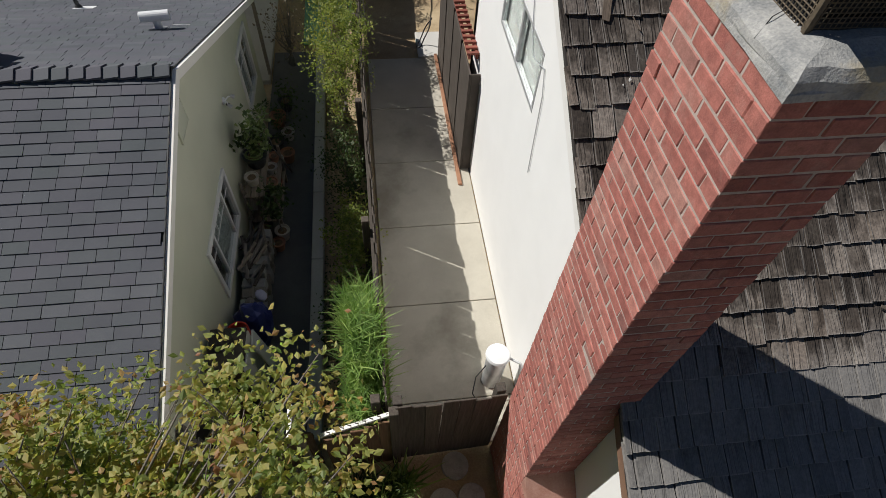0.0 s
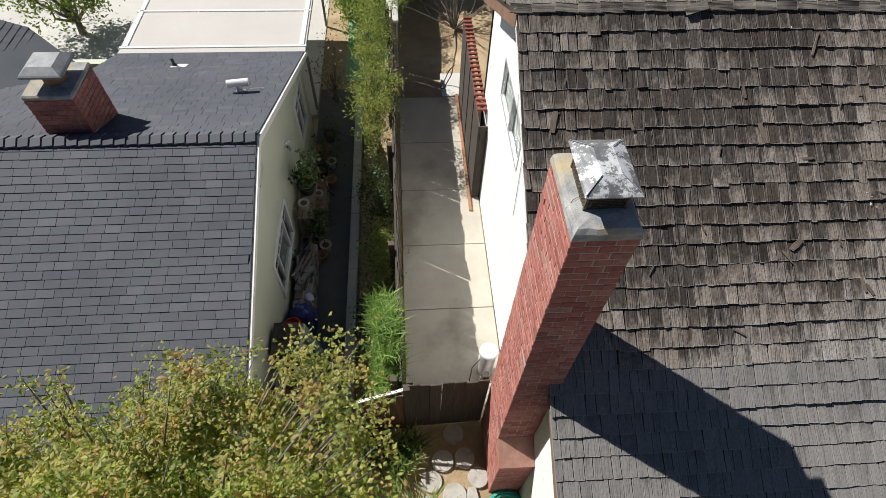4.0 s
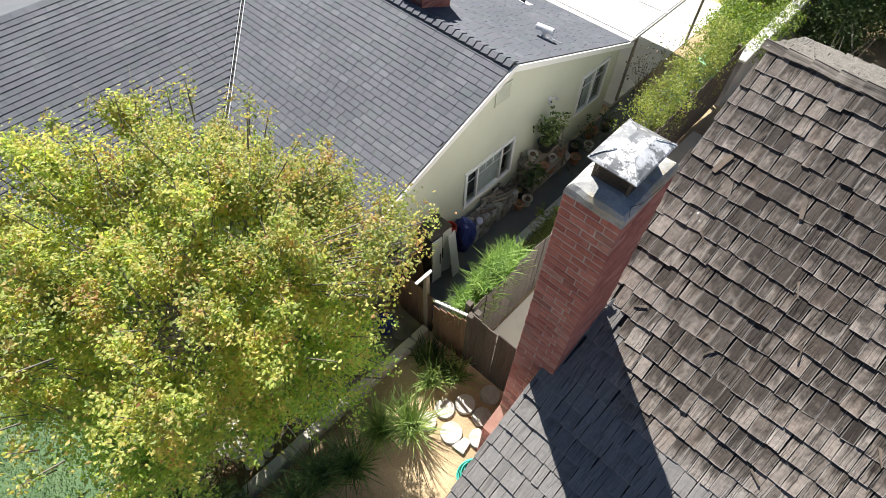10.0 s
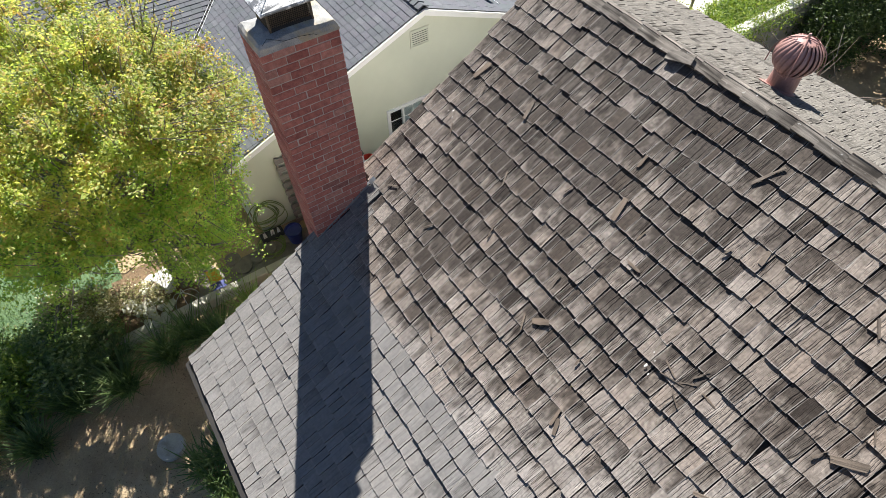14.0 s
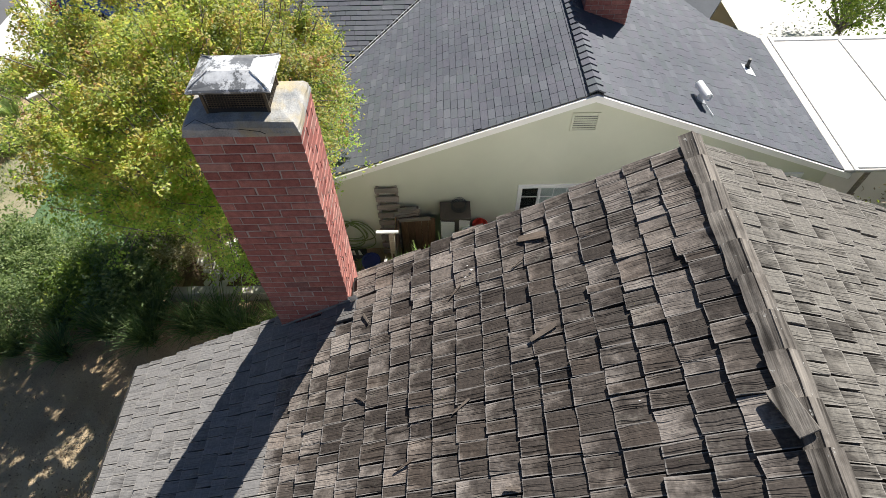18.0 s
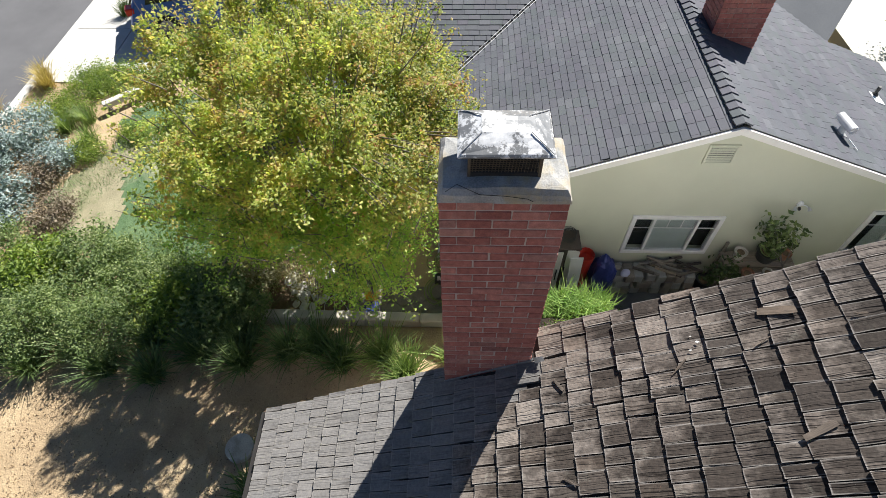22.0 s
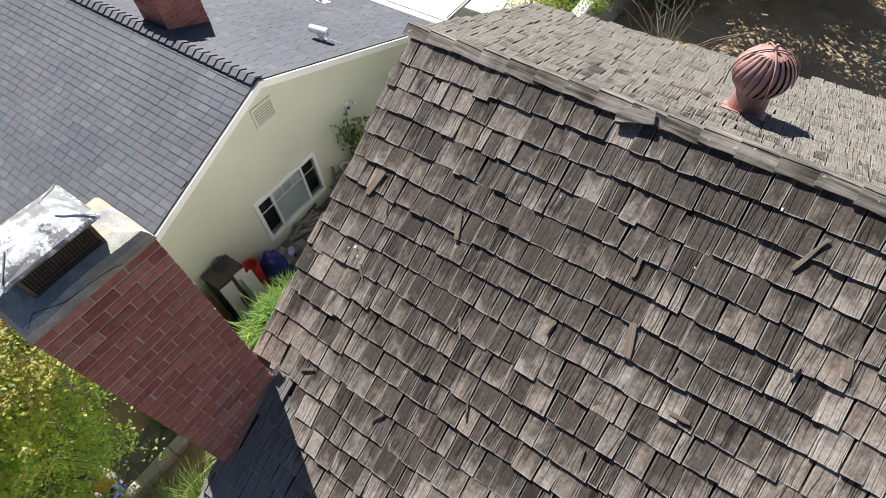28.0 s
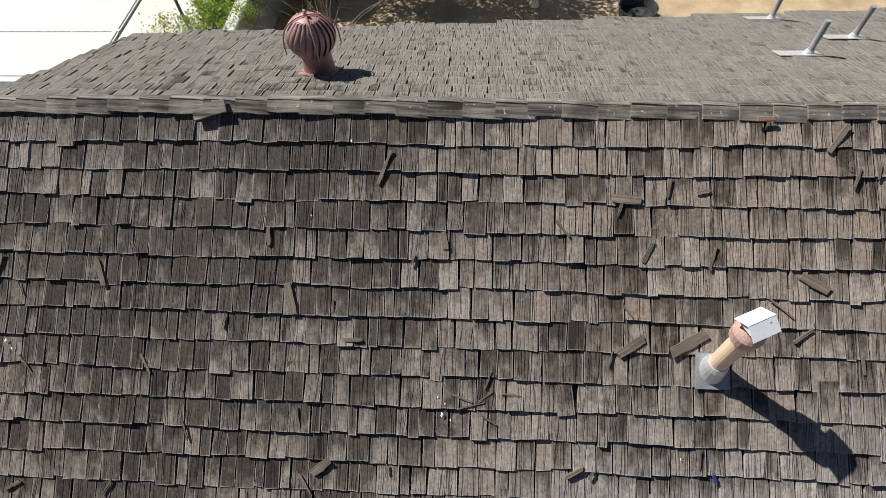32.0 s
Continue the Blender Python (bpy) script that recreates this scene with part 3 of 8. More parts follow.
def tube(bm, pts, radii, segs=8, close=True):
    """A round limb or hose along points, with one radius or one per point."""
    pts = [Vector(p) for p in pts]
    if not hasattr(radii, "__len__"):
        radii = [radii] * len(pts)
    last, first = None, None
    side = Vector((0.31, 0.77, 0.55))
    for i, (p, r) in enumerate(zip(pts, radii)):
        d = (pts[min(i + 1, len(pts) - 1)] - pts[max(i - 1, 0)]).normalized()
        side = (side - d * side.dot(d))
        side = side.normalized() if side.length > 1e-4 else d.orthogonal().normalized()
        up = d.cross(side)
        ring = [bm.verts.new(p + r * (side * math.cos(2 * math.pi * k / segs) + up * math.sin(2 * math.pi * k / segs))) for k in range(segs)]
        if last:
            for k in range(segs):
                bm.faces.new((last[k], last[(k + 1) % segs], ring[(k + 1) % segs], ring[k]))
        first, last = first or ring, ring
    if close:
        bm.faces.new(first[::-1])
        bm.faces.new(last)
    return bm


def piped(pts, radii, segs=8, close=True):
    return tube(bmesh.new(), pts, radii, segs, close)


def prism(outline, h0, h1, axis="z"):
    """A flat outline pushed out from h0 to h1 along an axis."""
    bm = bmesh.new()
    place = {"z": lambda a, b, h: (a, b, h), "x": lambda a, b, h: (h, a, b), "y": lambda a, b, h: (a, h, b)}[axis]
    lo = [bm.verts.new(place(a, b, h0)) for a, b in outline]
    hi = [bm.verts.new(place(a, b, h1)) for a, b in outline]
    bm.faces.new(lo[::-1])
    bm.faces.new(hi)
    n = len(outline)
    for i in range(n):
        bm.faces.new((lo[i], lo[(i + 1) % n], hi[(i + 1) % n], hi[i]))
    bmesh.ops.recalc_face_normals(bm, faces=bm.faces)
    return bm


def soup(name, verts, faces, mat, flat=True):
    me = bpy.data.meshes.new(name)
    me.from_pydata(verts.tolist() if hasattr(verts, "tolist") else verts, [], faces.tolist() if hasattr(faces, "tolist") else faces)
    me.materials.append(mat)
    return me if flat else smooth(me)


def leaves(name, centres, size, mat, rng, droop=0.3, wide=0.5, face=0.0):
    """Many folded four-cornered leaves about the given centres."""
    n = len(centres)
    d = rng.normal(size=(n, 3))
    d[:, 2] = d[:, 2] / (1 + face) - droop
    d /= np.linalg.norm(d, axis=1)[:, None]
    other = rng.normal(size=(n, 3))
    other[:, :2] += face * np.stack([-d[:, 1], d[:, 0]], 1)
    other[:, 2] *= 1 / (1 + face)
    s = np.cross(d, rng.normal(size=(n, 3))) if not face else other - d * (other * d).sum(1)[:, None]
    s /= np.linalg.norm(s, axis=1)[:, None]
    up = np.cross(s, d)
    k = (size * rng.uniform(0.65, 1.35, n))[:, None]
    v = np.stack([centres - d * k * 0.5, centres + s * k * wide * 0.5 + up * k * 0.1, centres + d * k * 0.5, centres - s * k * wide * 0.5 + up * k * 0.1], 1).reshape(-1, 3)
    i = np.arange(n)[:, None] * 4
    f = np.concatenate([np.hstack([i, i + 1, i + 2]), np.hstack([i, i + 2, i + 3])])
    return soup(name, v, f, mat)


def blades(name, roots, length, width, mat, rng, spread=0.7, up=1.0, curl=0.9, steps=4):
    """Arching strap leaves from roots."""
    n = len(roots)
    a = rng.uniform(0, 2 * math.pi, n)
    out = np.stack([np.cos(a), np.sin(a), np.zeros(n)], 1)
    lean = rng.uniform(0.15, 1.0, n) * spread
    ln = length * rng.uniform(0.6, 1.25, n)
    side = np.stack([-np.sin(a), np.cos(a), np.zeros(n)], 1)
    rows = []
    for j in range(steps + 1):
        s = j / steps
        h = up * (s - curl * 0.5 * lean * s * s)
        p = roots + out * (ln * (lean * s + 0.25 * lean * s * s))[:, None] + np.stack([np.zeros(n), np.zeros(n), ln * h], 1)
        w = width * (1 - s) ** 0.6 * 0.5 + 0.0006
        rows += [p - side * w, p + side * w]
    v = np.stack(rows, 1).reshape(-1, 3)
    base = np.arange(n)[:, None] * (2 * steps + 2)
    f = np.concatenate([np.hstack([base + 2 * j, base + 2 * j + 1, base + 2 * j + 3, base + 2 * j + 2]) for j in range(steps)])
    return soup(name, v, f, mat)


def clump_points(rng, centre, radii, clumps, per, spread, hollow=0.55):
    """Leaf centres gathered in clumps over an uneven crown."""
    u = rng.normal(size=(clumps, 3))
    u /= np.linalg.norm(u, axis=1)[:, None]
    r = rng.uniform(hollow, 1.0, clumps) * (1 + 0.16 * np.sin(5 * u[:, 0] + 3 * u[:, 1]) * np.cos(4 * u[:, 2]))
    c = np.array(centre) + u * r[:, None] * np.array(radii)
    p = np.repeat(c, per, 0) + rng.normal(size=(clumps * per, 3)) * np.repeat(rng.uniform(0.6, 1.3, clumps), per)[:, None] * spread
    return c, p


def mesh_part(name, me, parent, label="", kind=""):
    ob = new(name, me)
    ob.parent = parent
    return tagged(ob, label, kind=kind)

# ---- ground ----


def step(a, b, v):
    t = min(1.0, max(0.0, (v - a) / (b - a)))
    return t * t * (3 - 2 * t)


def ground_z(x, y):
    """Garden level: the side yard and front bed high, the neighbour's yard lower, falling to the street."""
    own = 0.45 - 0.42 * step(-4.5, -9.5, y)
    nb = 0.2 - 0.17 * max(step(-3, -9, y), step(-6.5, -9, x))
    f = step(-2.34, -2.46, x)
    z = own * (1 - f) + nb * f
    if y > 8:
        z = z * (1 - step(8, 11, y)) + 0.28 * step(8, 11, y)
    return z - 0.03 * step(-10.2, -10.6, y)


def axis_steps(lo, hi, a, b, d):
    inner = list(np.arange(a, b + 1e-6, d))
    return [lo, lo * 0.5 + a * 0.5, a - 12, a - 5, a - 2] + inner + [b + 2, b + 5, b + 12, hi * 0.5 + b * 0.5, hi]


gx, gy = axis_steps(-400, 400, -14, 10, 0.24), axis_steps(-400, 400, -12, 17, 0.3)
gv = [(x, y, ground_z(x, y) + (0.025 * noise.noise((x * 1.7, y * 1.7, 0)) if abs(x) < 20 and abs(y) < 20 else 0)) for x in gx for y in gy]
ny = len(gy)
gf = [(i * ny + j, (i + 1) * ny + j, (i + 1) * ny + j + 1, i * ny + j + 1) for i in range(len(gx) - 1) for j in range(ny - 1)]
tagged(new("ground", soup("ground", gv, gf, DIRT, False)), "bare dry brown garden soil with pale dusty patches", "ground", kind="structure")


def slab(name, x0, x1, y0, y1, top, mat, label, category, thick=0.12, bev=0.008):
    return lone(name, boxed(x0, x1, y0, y1, top - thick, top, bev), mat, label, category, "structure")


def drape(name, outline_fn, x0, x1, y0, y1, d, lift, mat, label, category):
    """A thin sheet laid over the ground where outline_fn is true."""
    xs, ys = np.arange(x0, x1, d), np.arange(y0, y1, d)
    bm, made = bmesh.new(), {}
    for x in xs:
        for y in ys:
            if outline_fn(x + d / 2, y + d / 2):
                quad = []
                for px, py in ((x, y), (x + d, y), (x + d, y + d), (x, y + d)):
                    key = (round(px / d), round(py / d))
                    if key not in made:
                        made[key] = bm.verts.new((px, py, ground_z(px, py) + lift + 0.025 * noise.noise((px * 1.7, py * 1.7, 0))))
                    quad.append(made[key])
                bm.faces.new(quad)
    return lone(name, bm, mat, label, category, "structure")


# side yard slabs, jointed
yard = thing("pavement", (-0.77, 1.3, 0.45), "pale poured concrete side yard with tooled joints", "pavement", kind="structure")
cuts = [0.75, 1.3, 2.67, 4.04, 5.42, 6.8, 8.32]
for a, b in zip(cuts, cuts[1:]):
    part("slab", boxed(-1.56 + 0.77, -0.02 + 0.77, a + 0.006 - 1.3, b - 0.006 - 1.3, -0.1, 0.035, 0.006), CONCRETE, yard)
slab("path_back", -0.55, 0.0, 8.34, 9.2, 0.5, CONCRETE_WHITE, "small bright concrete pad beside the yard slab", "pad")
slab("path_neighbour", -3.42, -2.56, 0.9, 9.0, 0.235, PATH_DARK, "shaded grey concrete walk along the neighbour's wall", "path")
curb = thing("garden_curb", (-2.47, 1.0, 0.2), "pale concrete curb strip edging the planting bed", "curb", kind="structure")
for k in range(6):
    part("curb_stone", boxed(-0.085, 0.085, k * 1.3 + 0.004, k * 1.3 + 1.296, -0.05, 0.24, 0.01), CONCRETE_WHITE, curb)
ret = thing("garden_wall", (-2.4, -3.1, 0.1), "low weathered concrete retaining wall beside strap-leaved plants", "wall", kind="structure")
for k in range(4):
    part("wall_block", boxed(-0.085, 0.085, k * 0.86 + 0.003, k * 0.86 + 0.857, -0.05, 0.5 - 0.015 * k, 0.018), CONCRETE, ret)
part("wall_return", boxed(-0.07, 0.07, 3.45, 3.75, -0.05, 0.48, 0.015), CONCRETE, ret)
slab("road", -60, 60, -40, -10.75, 0.02, ASPHALT, "grey asphalt street", "road", 0.2, 0)
slab("kerb", -60, 60, -10.75, -10.55, 0.07, CONCRETE_WHITE, "pale concrete kerb and gutter along the street", "kerb", 0.25, 0.02)
drive = thing("driveway", (-11.5, -10.5, 0.03), "bright concrete driveway and pavement with joints", "driveway", kind="structure")
for i, (a, b) in enumerate(((-10.53, -9.0), (-8.98, -6.6), (-6.58, -4.2), (-4.18, -2.2))):
    part("slab", boxed(-13.6 + 11.5, -11.62 + 11.5, a + 10.5, b + 10.5, -0.12, 0.03, 0.006), CONCRETE_WHITE, drive)
    part("slab", boxed(-11.6 + 11.5, -9.6 + 11.5 if i else -9.2 + 11.5, a + 10.5, b + 10.5, -0.12, 0.03, 0.006), CONCRETE_WHITE, drive)
slab("patio", -16.0, -3.45, 8.0, 14.0, 0.3, CONCRETE_WHITE, "bright concrete patio behind the neighbour's house", "patio", 0.1)
slab("painted_floor", -2.85, -1.75, 9.2, 13.5, 0.33, GREEN_FLOOR, "pale green painted garden floor", "floor", 0.08)


def in_lawn(x, y):
    return ((x + 6.0) / 2.9) ** 2 + ((y + 5.2) / 2.9 + 0.12 * math.sin(x * 2.1)) ** 2 < 1


drape("lawn", in_lawn, -9, -3, -8.6, -2, 0.2, 0.012, LAWN, "patchy green lawn with dry worn areas", "lawn")
drape("dry_turf", lambda x, y: ((x + 5.3) / 1.5) ** 2 + ((y + 7.35) / 0.62 + 0.3 * math.sin(x * 3)) ** 2 < 1, -7.2, -3.4, -8.6, -6.2, 0.1, 0.03, STRAW, "worn straw-coloured strip along the lawn edge", "turf")
drape("mulch_bed", lambda x, y: ((x + 3.3) / 0.85) ** 2 + ((y + 2.45) / 0.8) ** 2 < 1, -4.3, -2.3, -3.4, -1.5, 0.1, 0.016, MULCH, "brown bark mulch strewn with pale stones", "mulch")
# Thin sheet, darker than the garden soil that it covers.
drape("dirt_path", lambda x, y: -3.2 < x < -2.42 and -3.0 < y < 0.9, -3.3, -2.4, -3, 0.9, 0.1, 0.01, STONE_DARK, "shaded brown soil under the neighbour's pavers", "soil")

# ---- our house ----
SLOPE, KICK, BACK = 0.615, 0.52, 0.43
RIDGE_Y, RIDGE_Z, X_END = 3.24, 5.645, 8.6


def roof_z(y):
    return 3.66 + SLOPE * y if y > -0.4 else 3.414 + KICK * (y + 0.4)


def back_z(y):
    return RIDGE_Z - BACK * (y - RIDGE_Y)


def rake_x(y):
    return -0.27 if y > 0.3 else -0.13 + 0.05 * step(-0.5, -2.0, y)


house_wall = thing("wall_gable", (0, 0, 0.4), "bright white stucco gable wall", "wall", kind="structure")
WIN = (2.97, 4.58, 3.48, 4.14)
TOP = RIDGE_Z - 0.13
pieces = [
    [(-1.8, 0.3), (WIN[0], 0.3), (WIN[0], roof_z(WIN[0]) - 0.12), (-0.4, roof_z(-0.4) - 0.12), (-1.8, roof_z(-1.8) - 0.12)],
    [(WIN[0], 0.3), (WIN[1], 0.3), (WIN[1], WIN[2]), (WIN[0], WIN[2])],
    [(WIN[0], WIN[3]), (WIN[1], WIN[3]), (WIN[1], back_z(WIN[1]) - 0.13), (RIDGE_Y, TOP), (WIN[0], roof_z(WIN[0]) - 0.12)],
    [(WIN[1], 0.3), (6.0, 0.3), (6.0, back_z(6.0) - 0.13), (WIN[1], back_z(WIN[1]) - 0.13)],
]
for p in pieces:
    part("wall_panel", prism([(a, b - 0.4) for a, b in p], 0.0, 0.16, "x"), STUCCO_WHITE, house_wall)
cw = thing("wall_cable", (-0.012, 4.0, 3.5), "thin pale cable drooping down the white stucco wall", "cable")
part("wire", piped([(0.000, -0.49, 0.83), (0.000, -0.63, 0.58), (0.000, -0.77, 0.44), (0.000, -0.90, 0.46), (0.000, -1.13, 0.55), (0.000, -1.23, 0.34), (0.000, -1.33, -0.53)], 0.006, 5), GALV, cw)
gw = thing("window_1", (0.0, (WIN[0] + WIN[1]) / 2, WIN[2]), "grey-framed sliding gable window reflecting the sky", "window", kind="structure")
w2, wh = (WIN[1] - WIN[0]) / 2, WIN[3] - WIN[2]
for a, b, c, d in ((-w2, w2, 0, 0.045), (-w2, w2, wh - 0.045, wh), (-w2, -w2 + 0.045, 0.045, wh - 0.045), (w2 - 0.045, w2, 0.045, wh - 0.045), (-0.03, 0.03, 0.045, wh - 0.045)):
    part("window_frame", boxed(-0.004, 0.06, a, b, c, d, 0.004), GALV, gw)
for a, b in ((-w2 + 0.045, -0.03), (0.03, w2 - 0.045)):
    part("pane", boxed(0.02, 0.028, a, b, 0.045, wh - 0.045), GLASS, gw).visible_shadow = False
part("blind", boxed(0.07, 0.08, -w2, w2, 0.0, wh), GREY_BLIND, gw, "grey closed blind behind the glass")
lone("wall_front", boxed(0.162, X_END - 0.3, -1.8, -1.65, 0.3, 2.54), STUCCO_WHITE, "white stucco front wall under the eave", "wall", "structure")
lone("wall_back", boxed(0.0, X_END - 0.3, 5.85, 6.0, 0.3, 4.3), STUCCO_WHITE, "white stucco rear wall under the eave", "wall", "structure")
lone("wall_end", prism([(-1.65, 0.3), (5.85, 0.3), (5.85, 4.3), (RIDGE_Y, TOP), (-1.65, 2.54)], X_END - 0.46, X_END - 0.3, "x"), STUCCO_WHITE, "white stucco far gable wall", "wall", "structure")

# roof decks
EAVE_Y, BACK_Y0, BACK_Y1 = -1.97, 5.45, 6.75


def sheet_bm(rows, thick):
    """A bent board: rows of (y, z, x0, x1), pushed down by its thickness."""
    bm = bmesh.new()
    hi = [[bm.verts.new((a, y, z)), bm.verts.new((b, y, z))] for y, z, a, b in rows]
    lo = [[bm.verts.new((a, y, z - thick)), bm.verts.new((b, y, z - thick))] for y, z, a, b in rows]
    for i in range(len(rows) - 1):
        bm.faces.new((hi[i][0], hi[i][1], hi[i + 1][1], hi[i + 1][0]))
        bm.faces.new((lo[i][0], lo[i + 1][0], lo[i + 1][1], lo[i][1]))
        for s in (0, 1):
            bm.faces.new((hi[i][s], hi[i + 1][s], lo[i + 1][s], lo[i][s]))
    for i in (0, -1):
        bm.faces.new((hi[i][0], hi[i][1], lo[i][1], lo[i][0]))
    bmesh.ops.recalc_face_normals(bm, faces=bm.faces)
    return bm


D = 0.035
rows = [(y, roof_z(y) - D, x0, X_END) for y, x0 in ((EAVE_Y + 0.02, -0.07), (-0.4, -0.12), (-0.012, -0.12), (-0.011, 0.004), (0.711, 0.004), (0.712, -0.255), (RIDGE_Y, -0.255))]
roof_front = lone("roof_front", sheet_bm(rows, 0.045), DECK, "weathered brown cedar shake roof slope with broken pieces", "roof", "structure")
bm = bmesh.new()
v = [bm.verts.new(p) for p in ((-0.27, RIDGE_Y, RIDGE_Z - D), (X_END, RIDGE_Y, RIDGE_Z - D), (X_END, BACK_Y1, back_z(BACK_Y1) - D), (-0.27, BACK_Y0, back_z(BACK_Y0) - D))]
f = bm.faces.new(v[::-1])
bmesh.ops.recalc_face_normals(bm, faces=[f])
low = bmesh.ops.extrude_face_region(bm, geom=[f])["geom"]
bmesh.ops.translate(bm, vec=(0, 0, -0.045), verts=[e for e in low if isinstance(e, bmesh.types.BMVert)])
bmesh.ops.recalc_face_normals(bm, faces=bm.faces)
roof_back = lone("roof_back", bm, DECK, "grey weathered cedar shake rear roof slope", "roof", "structure")

# barge boards and eave board
trim = thing("trim", (-0.2, 0, 3.0), "brown painted barge and eave boards under the shakes", "trim", kind="structure")


def slope_board(y0, y1, zf, x0, x1, drop0, drop1):
    return prism([(y0, zf(y0) - drop0 - 3.0), (y1, zf(y1) - drop0 - 3.0), (y1, zf(y1) - drop1 - 3.0), (y0, zf(y0) - drop1 - 3.0)], x0 + 0.2, x1 + 0.2, "x")


part("barge_board", slope_board(0.72, 3.2, roof_z, -0.25, -0.215, 0.085, 0.2), WHITE_PAINT, trim, "white painted barge board")
part("barge_board", slope_board(-1.95, -0.42, roof_z, -0.1, -0.065, 0.085, 0.24), FASCIA, trim)
part("barge_board", slope_board(-0.42, -0.02, roof_z, -0.1, -0.065, 0.085, 0.24), FASCIA, trim)
part("barge_board", slope_board(3.2, BACK_Y0 - 0.05, back_z, -0.26, -0.225, 0.085, 0.24), FASCIA, trim)
part("soffit", slope_board(0.72, 3.2, roof_z, -0.2, -0.002, 0.1, 0.115), WHITE_PAINT, trim)
part("soffit", slope_board(3.2, BACK_Y0 - 0.05, back_z, -0.21, -0.002, 0.1, 0.115), WHITE_PAINT, trim)
part("eave_board", boxed(0.13, X_END + 0.15, EAVE_Y + 0.03, EAVE_Y + 0.06, roof_z(EAVE_Y) - 3.2, roof_z(EAVE_Y) - 3.085), FASCIA, trim)

# ---- chimney ----
CH = thing("chimney", (-0.22, 0.35, 0.42), "tall red brick chimney with a cracked mortar crown and shouldered base", "chimney")
CX0, CX1, CY0, CY1, CZ = -0.44, 0.0, 0.0, 0.70, 6.0
COURSE, BRICK_D, JOINT = 0.0763, 0.095, 0.008


def in_chimney(x, y, z):
    return (x + 0.22, y - 0.35, z - 0.42)


part("core", boxed(CX0 + 0.004 + 0.22, CX1 - 0.004 + 0.22, CY0 + 0.004 - 0.35, CY1 - 0.004 - 0.35, 0, CZ - 0.42 - 0.002), MORTAR, CH, "pale mortar")
part("base_core", boxed(CX0 + 0.006 + 0.22, CX1 - 0.006 + 0.22, -0.294 - 0.35, 0.005 - 0.35, 0, 1.36), MORTAR, CH, "pale mortar")
bm = bmesh.new()
sh = [bm.verts.new(in_chimney(*p)) for p in ((CX0, -0.305, 1.78), (CX1, -0.305, 1.78), (CX1, -0.001, 1.78), (CX0, -0.001, 1.78), (CX0, -0.001, 1.99), (CX1, -0.001, 1.99))]
for q in ((0, 1, 5, 4), (0, 3, 2, 1), (1, 2, 5), (0, 4, 3), (2, 3, 4, 5)):
    bm.faces.new([sh[i] for i in q])
bmesh.ops.recalc_face_normals(bm, faces=bm.faces)
part("shoulder", bm, BRICK_SLOPE, CH, "sloped brick shoulder")

# crown
bm = bmesh.new()
lev = [(-0.001, CZ - 0.004), (0.006, CZ + 0.045), (0.03, CZ + 0.075), (0.12, CZ + 0.1)]
rings = [[bm.verts.new(in_chimney(*p)) for p in ((CX0 - 0.004 + i, CY0 - 0.004 + i, z), (CX1 + 0.004 - i, CY0 - 0.004 + i, z), (CX1 + 0.004 - i, CY1 + 0.004 - i, z), (CX0 - 0.004 + i, CY1 + 0.004 - i, z))] for i, z in lev]
for a, b in zip(rings, rings[1:]):
    for k in range(4):
        bm.faces.new((a[k], a[(k + 1) % 4], b[(k + 1) % 4], b[k]))
bm.faces.new(rings[-1])
bm.faces.new(rings[0][::-1])
bmesh.ops.subdivide_edges(bm, edges=bm.edges, cuts=5, use_grid_fill=True)
for v in bm.verts:
    if v.co.z < CZ - 0.42 + 0.003:
        v.co.z -= max(0.0, 0.014 * noise.noise(v.co * 23) + 0.006)
    if v.co.z > CZ - 0.42 + 0.02:
        v.co += Vector((noise.noise(v.co * 9), noise.noise(v.co * 9 + Vector((5, 0, 0))), noise.noise(v.co * 7 + Vector((0, 9, 0))))) * 0.013
part("crown", bm, CROWN, CH, "cracked pale mortar crown with lichen", soft=False)
part("crack", piped([in_chimney(x, y, z) for x, y, z in ((0.004, 0.04, 6.075), (-0.03, 0.1, 6.098), (0.0, 0.22, 6.052), (0.006, 0.35, 6.05), (0.007, 0.47, 6.03), (0.007, 0.5, 6.01))], 0.0018, 4), NEAR_BLACK, CH, "dark hairline crack")
part("crack", piped([in_chimney(x, y, z) for x, y, z in ((-0.443, 0.22, 6.04), (-0.4, 0.25, 6.088), (-0.35, 0.27, 6.1))], 0.0017, 4), NEAR_BLACK, CH, "dark hairline crack")
part("flue", boxed(-0.35 + 0.22, -0.09 + 0.22, 0.16 - 0.35, 0.53 - 0.35, CZ - 0.42 + 0.08, CZ - 0.42 + 0.13, 0.01), NEAR_BLACK, CH, "dark clay flue rim")

# spark arrestor: wire cage under a hipped sheet cap
bm = bmesh.new()
prof = [(0.172, 0.238, 0.165), (0.178, 0.244, 0.18), (0.168, 0.232, 0.19), (0.062, 0.12, 0.243)]
rings = [[bm.verts.new((sx * a, sy * b, z)) for sx, sy in ((-1, -1), (1, -1), (1, 1), (-1, 1))] for a, b, z in prof]
for a, b in zip(rings, rings[1:]):
    for k in range(4):
        bm.faces.new((a[k], a[(k + 1) % 4], b[(k + 1) % 4], b[k]))
bm.faces.new(rings[-1])
under = [bm.verts.new((sx * 0.16, sy * 0.225, 0.172)) for sx, sy in ((-1, -1), (1, -1), (1, 1), (-1, 1))]
for k in range(4):
    bm.faces.new((rings[0][(k + 1) % 4], rings[0][k], under[k], under[(k + 1) % 4]))
bm.faces.new(under[::-1])
bmesh.ops.recalc_face_normals(bm, faces=bm.faces)
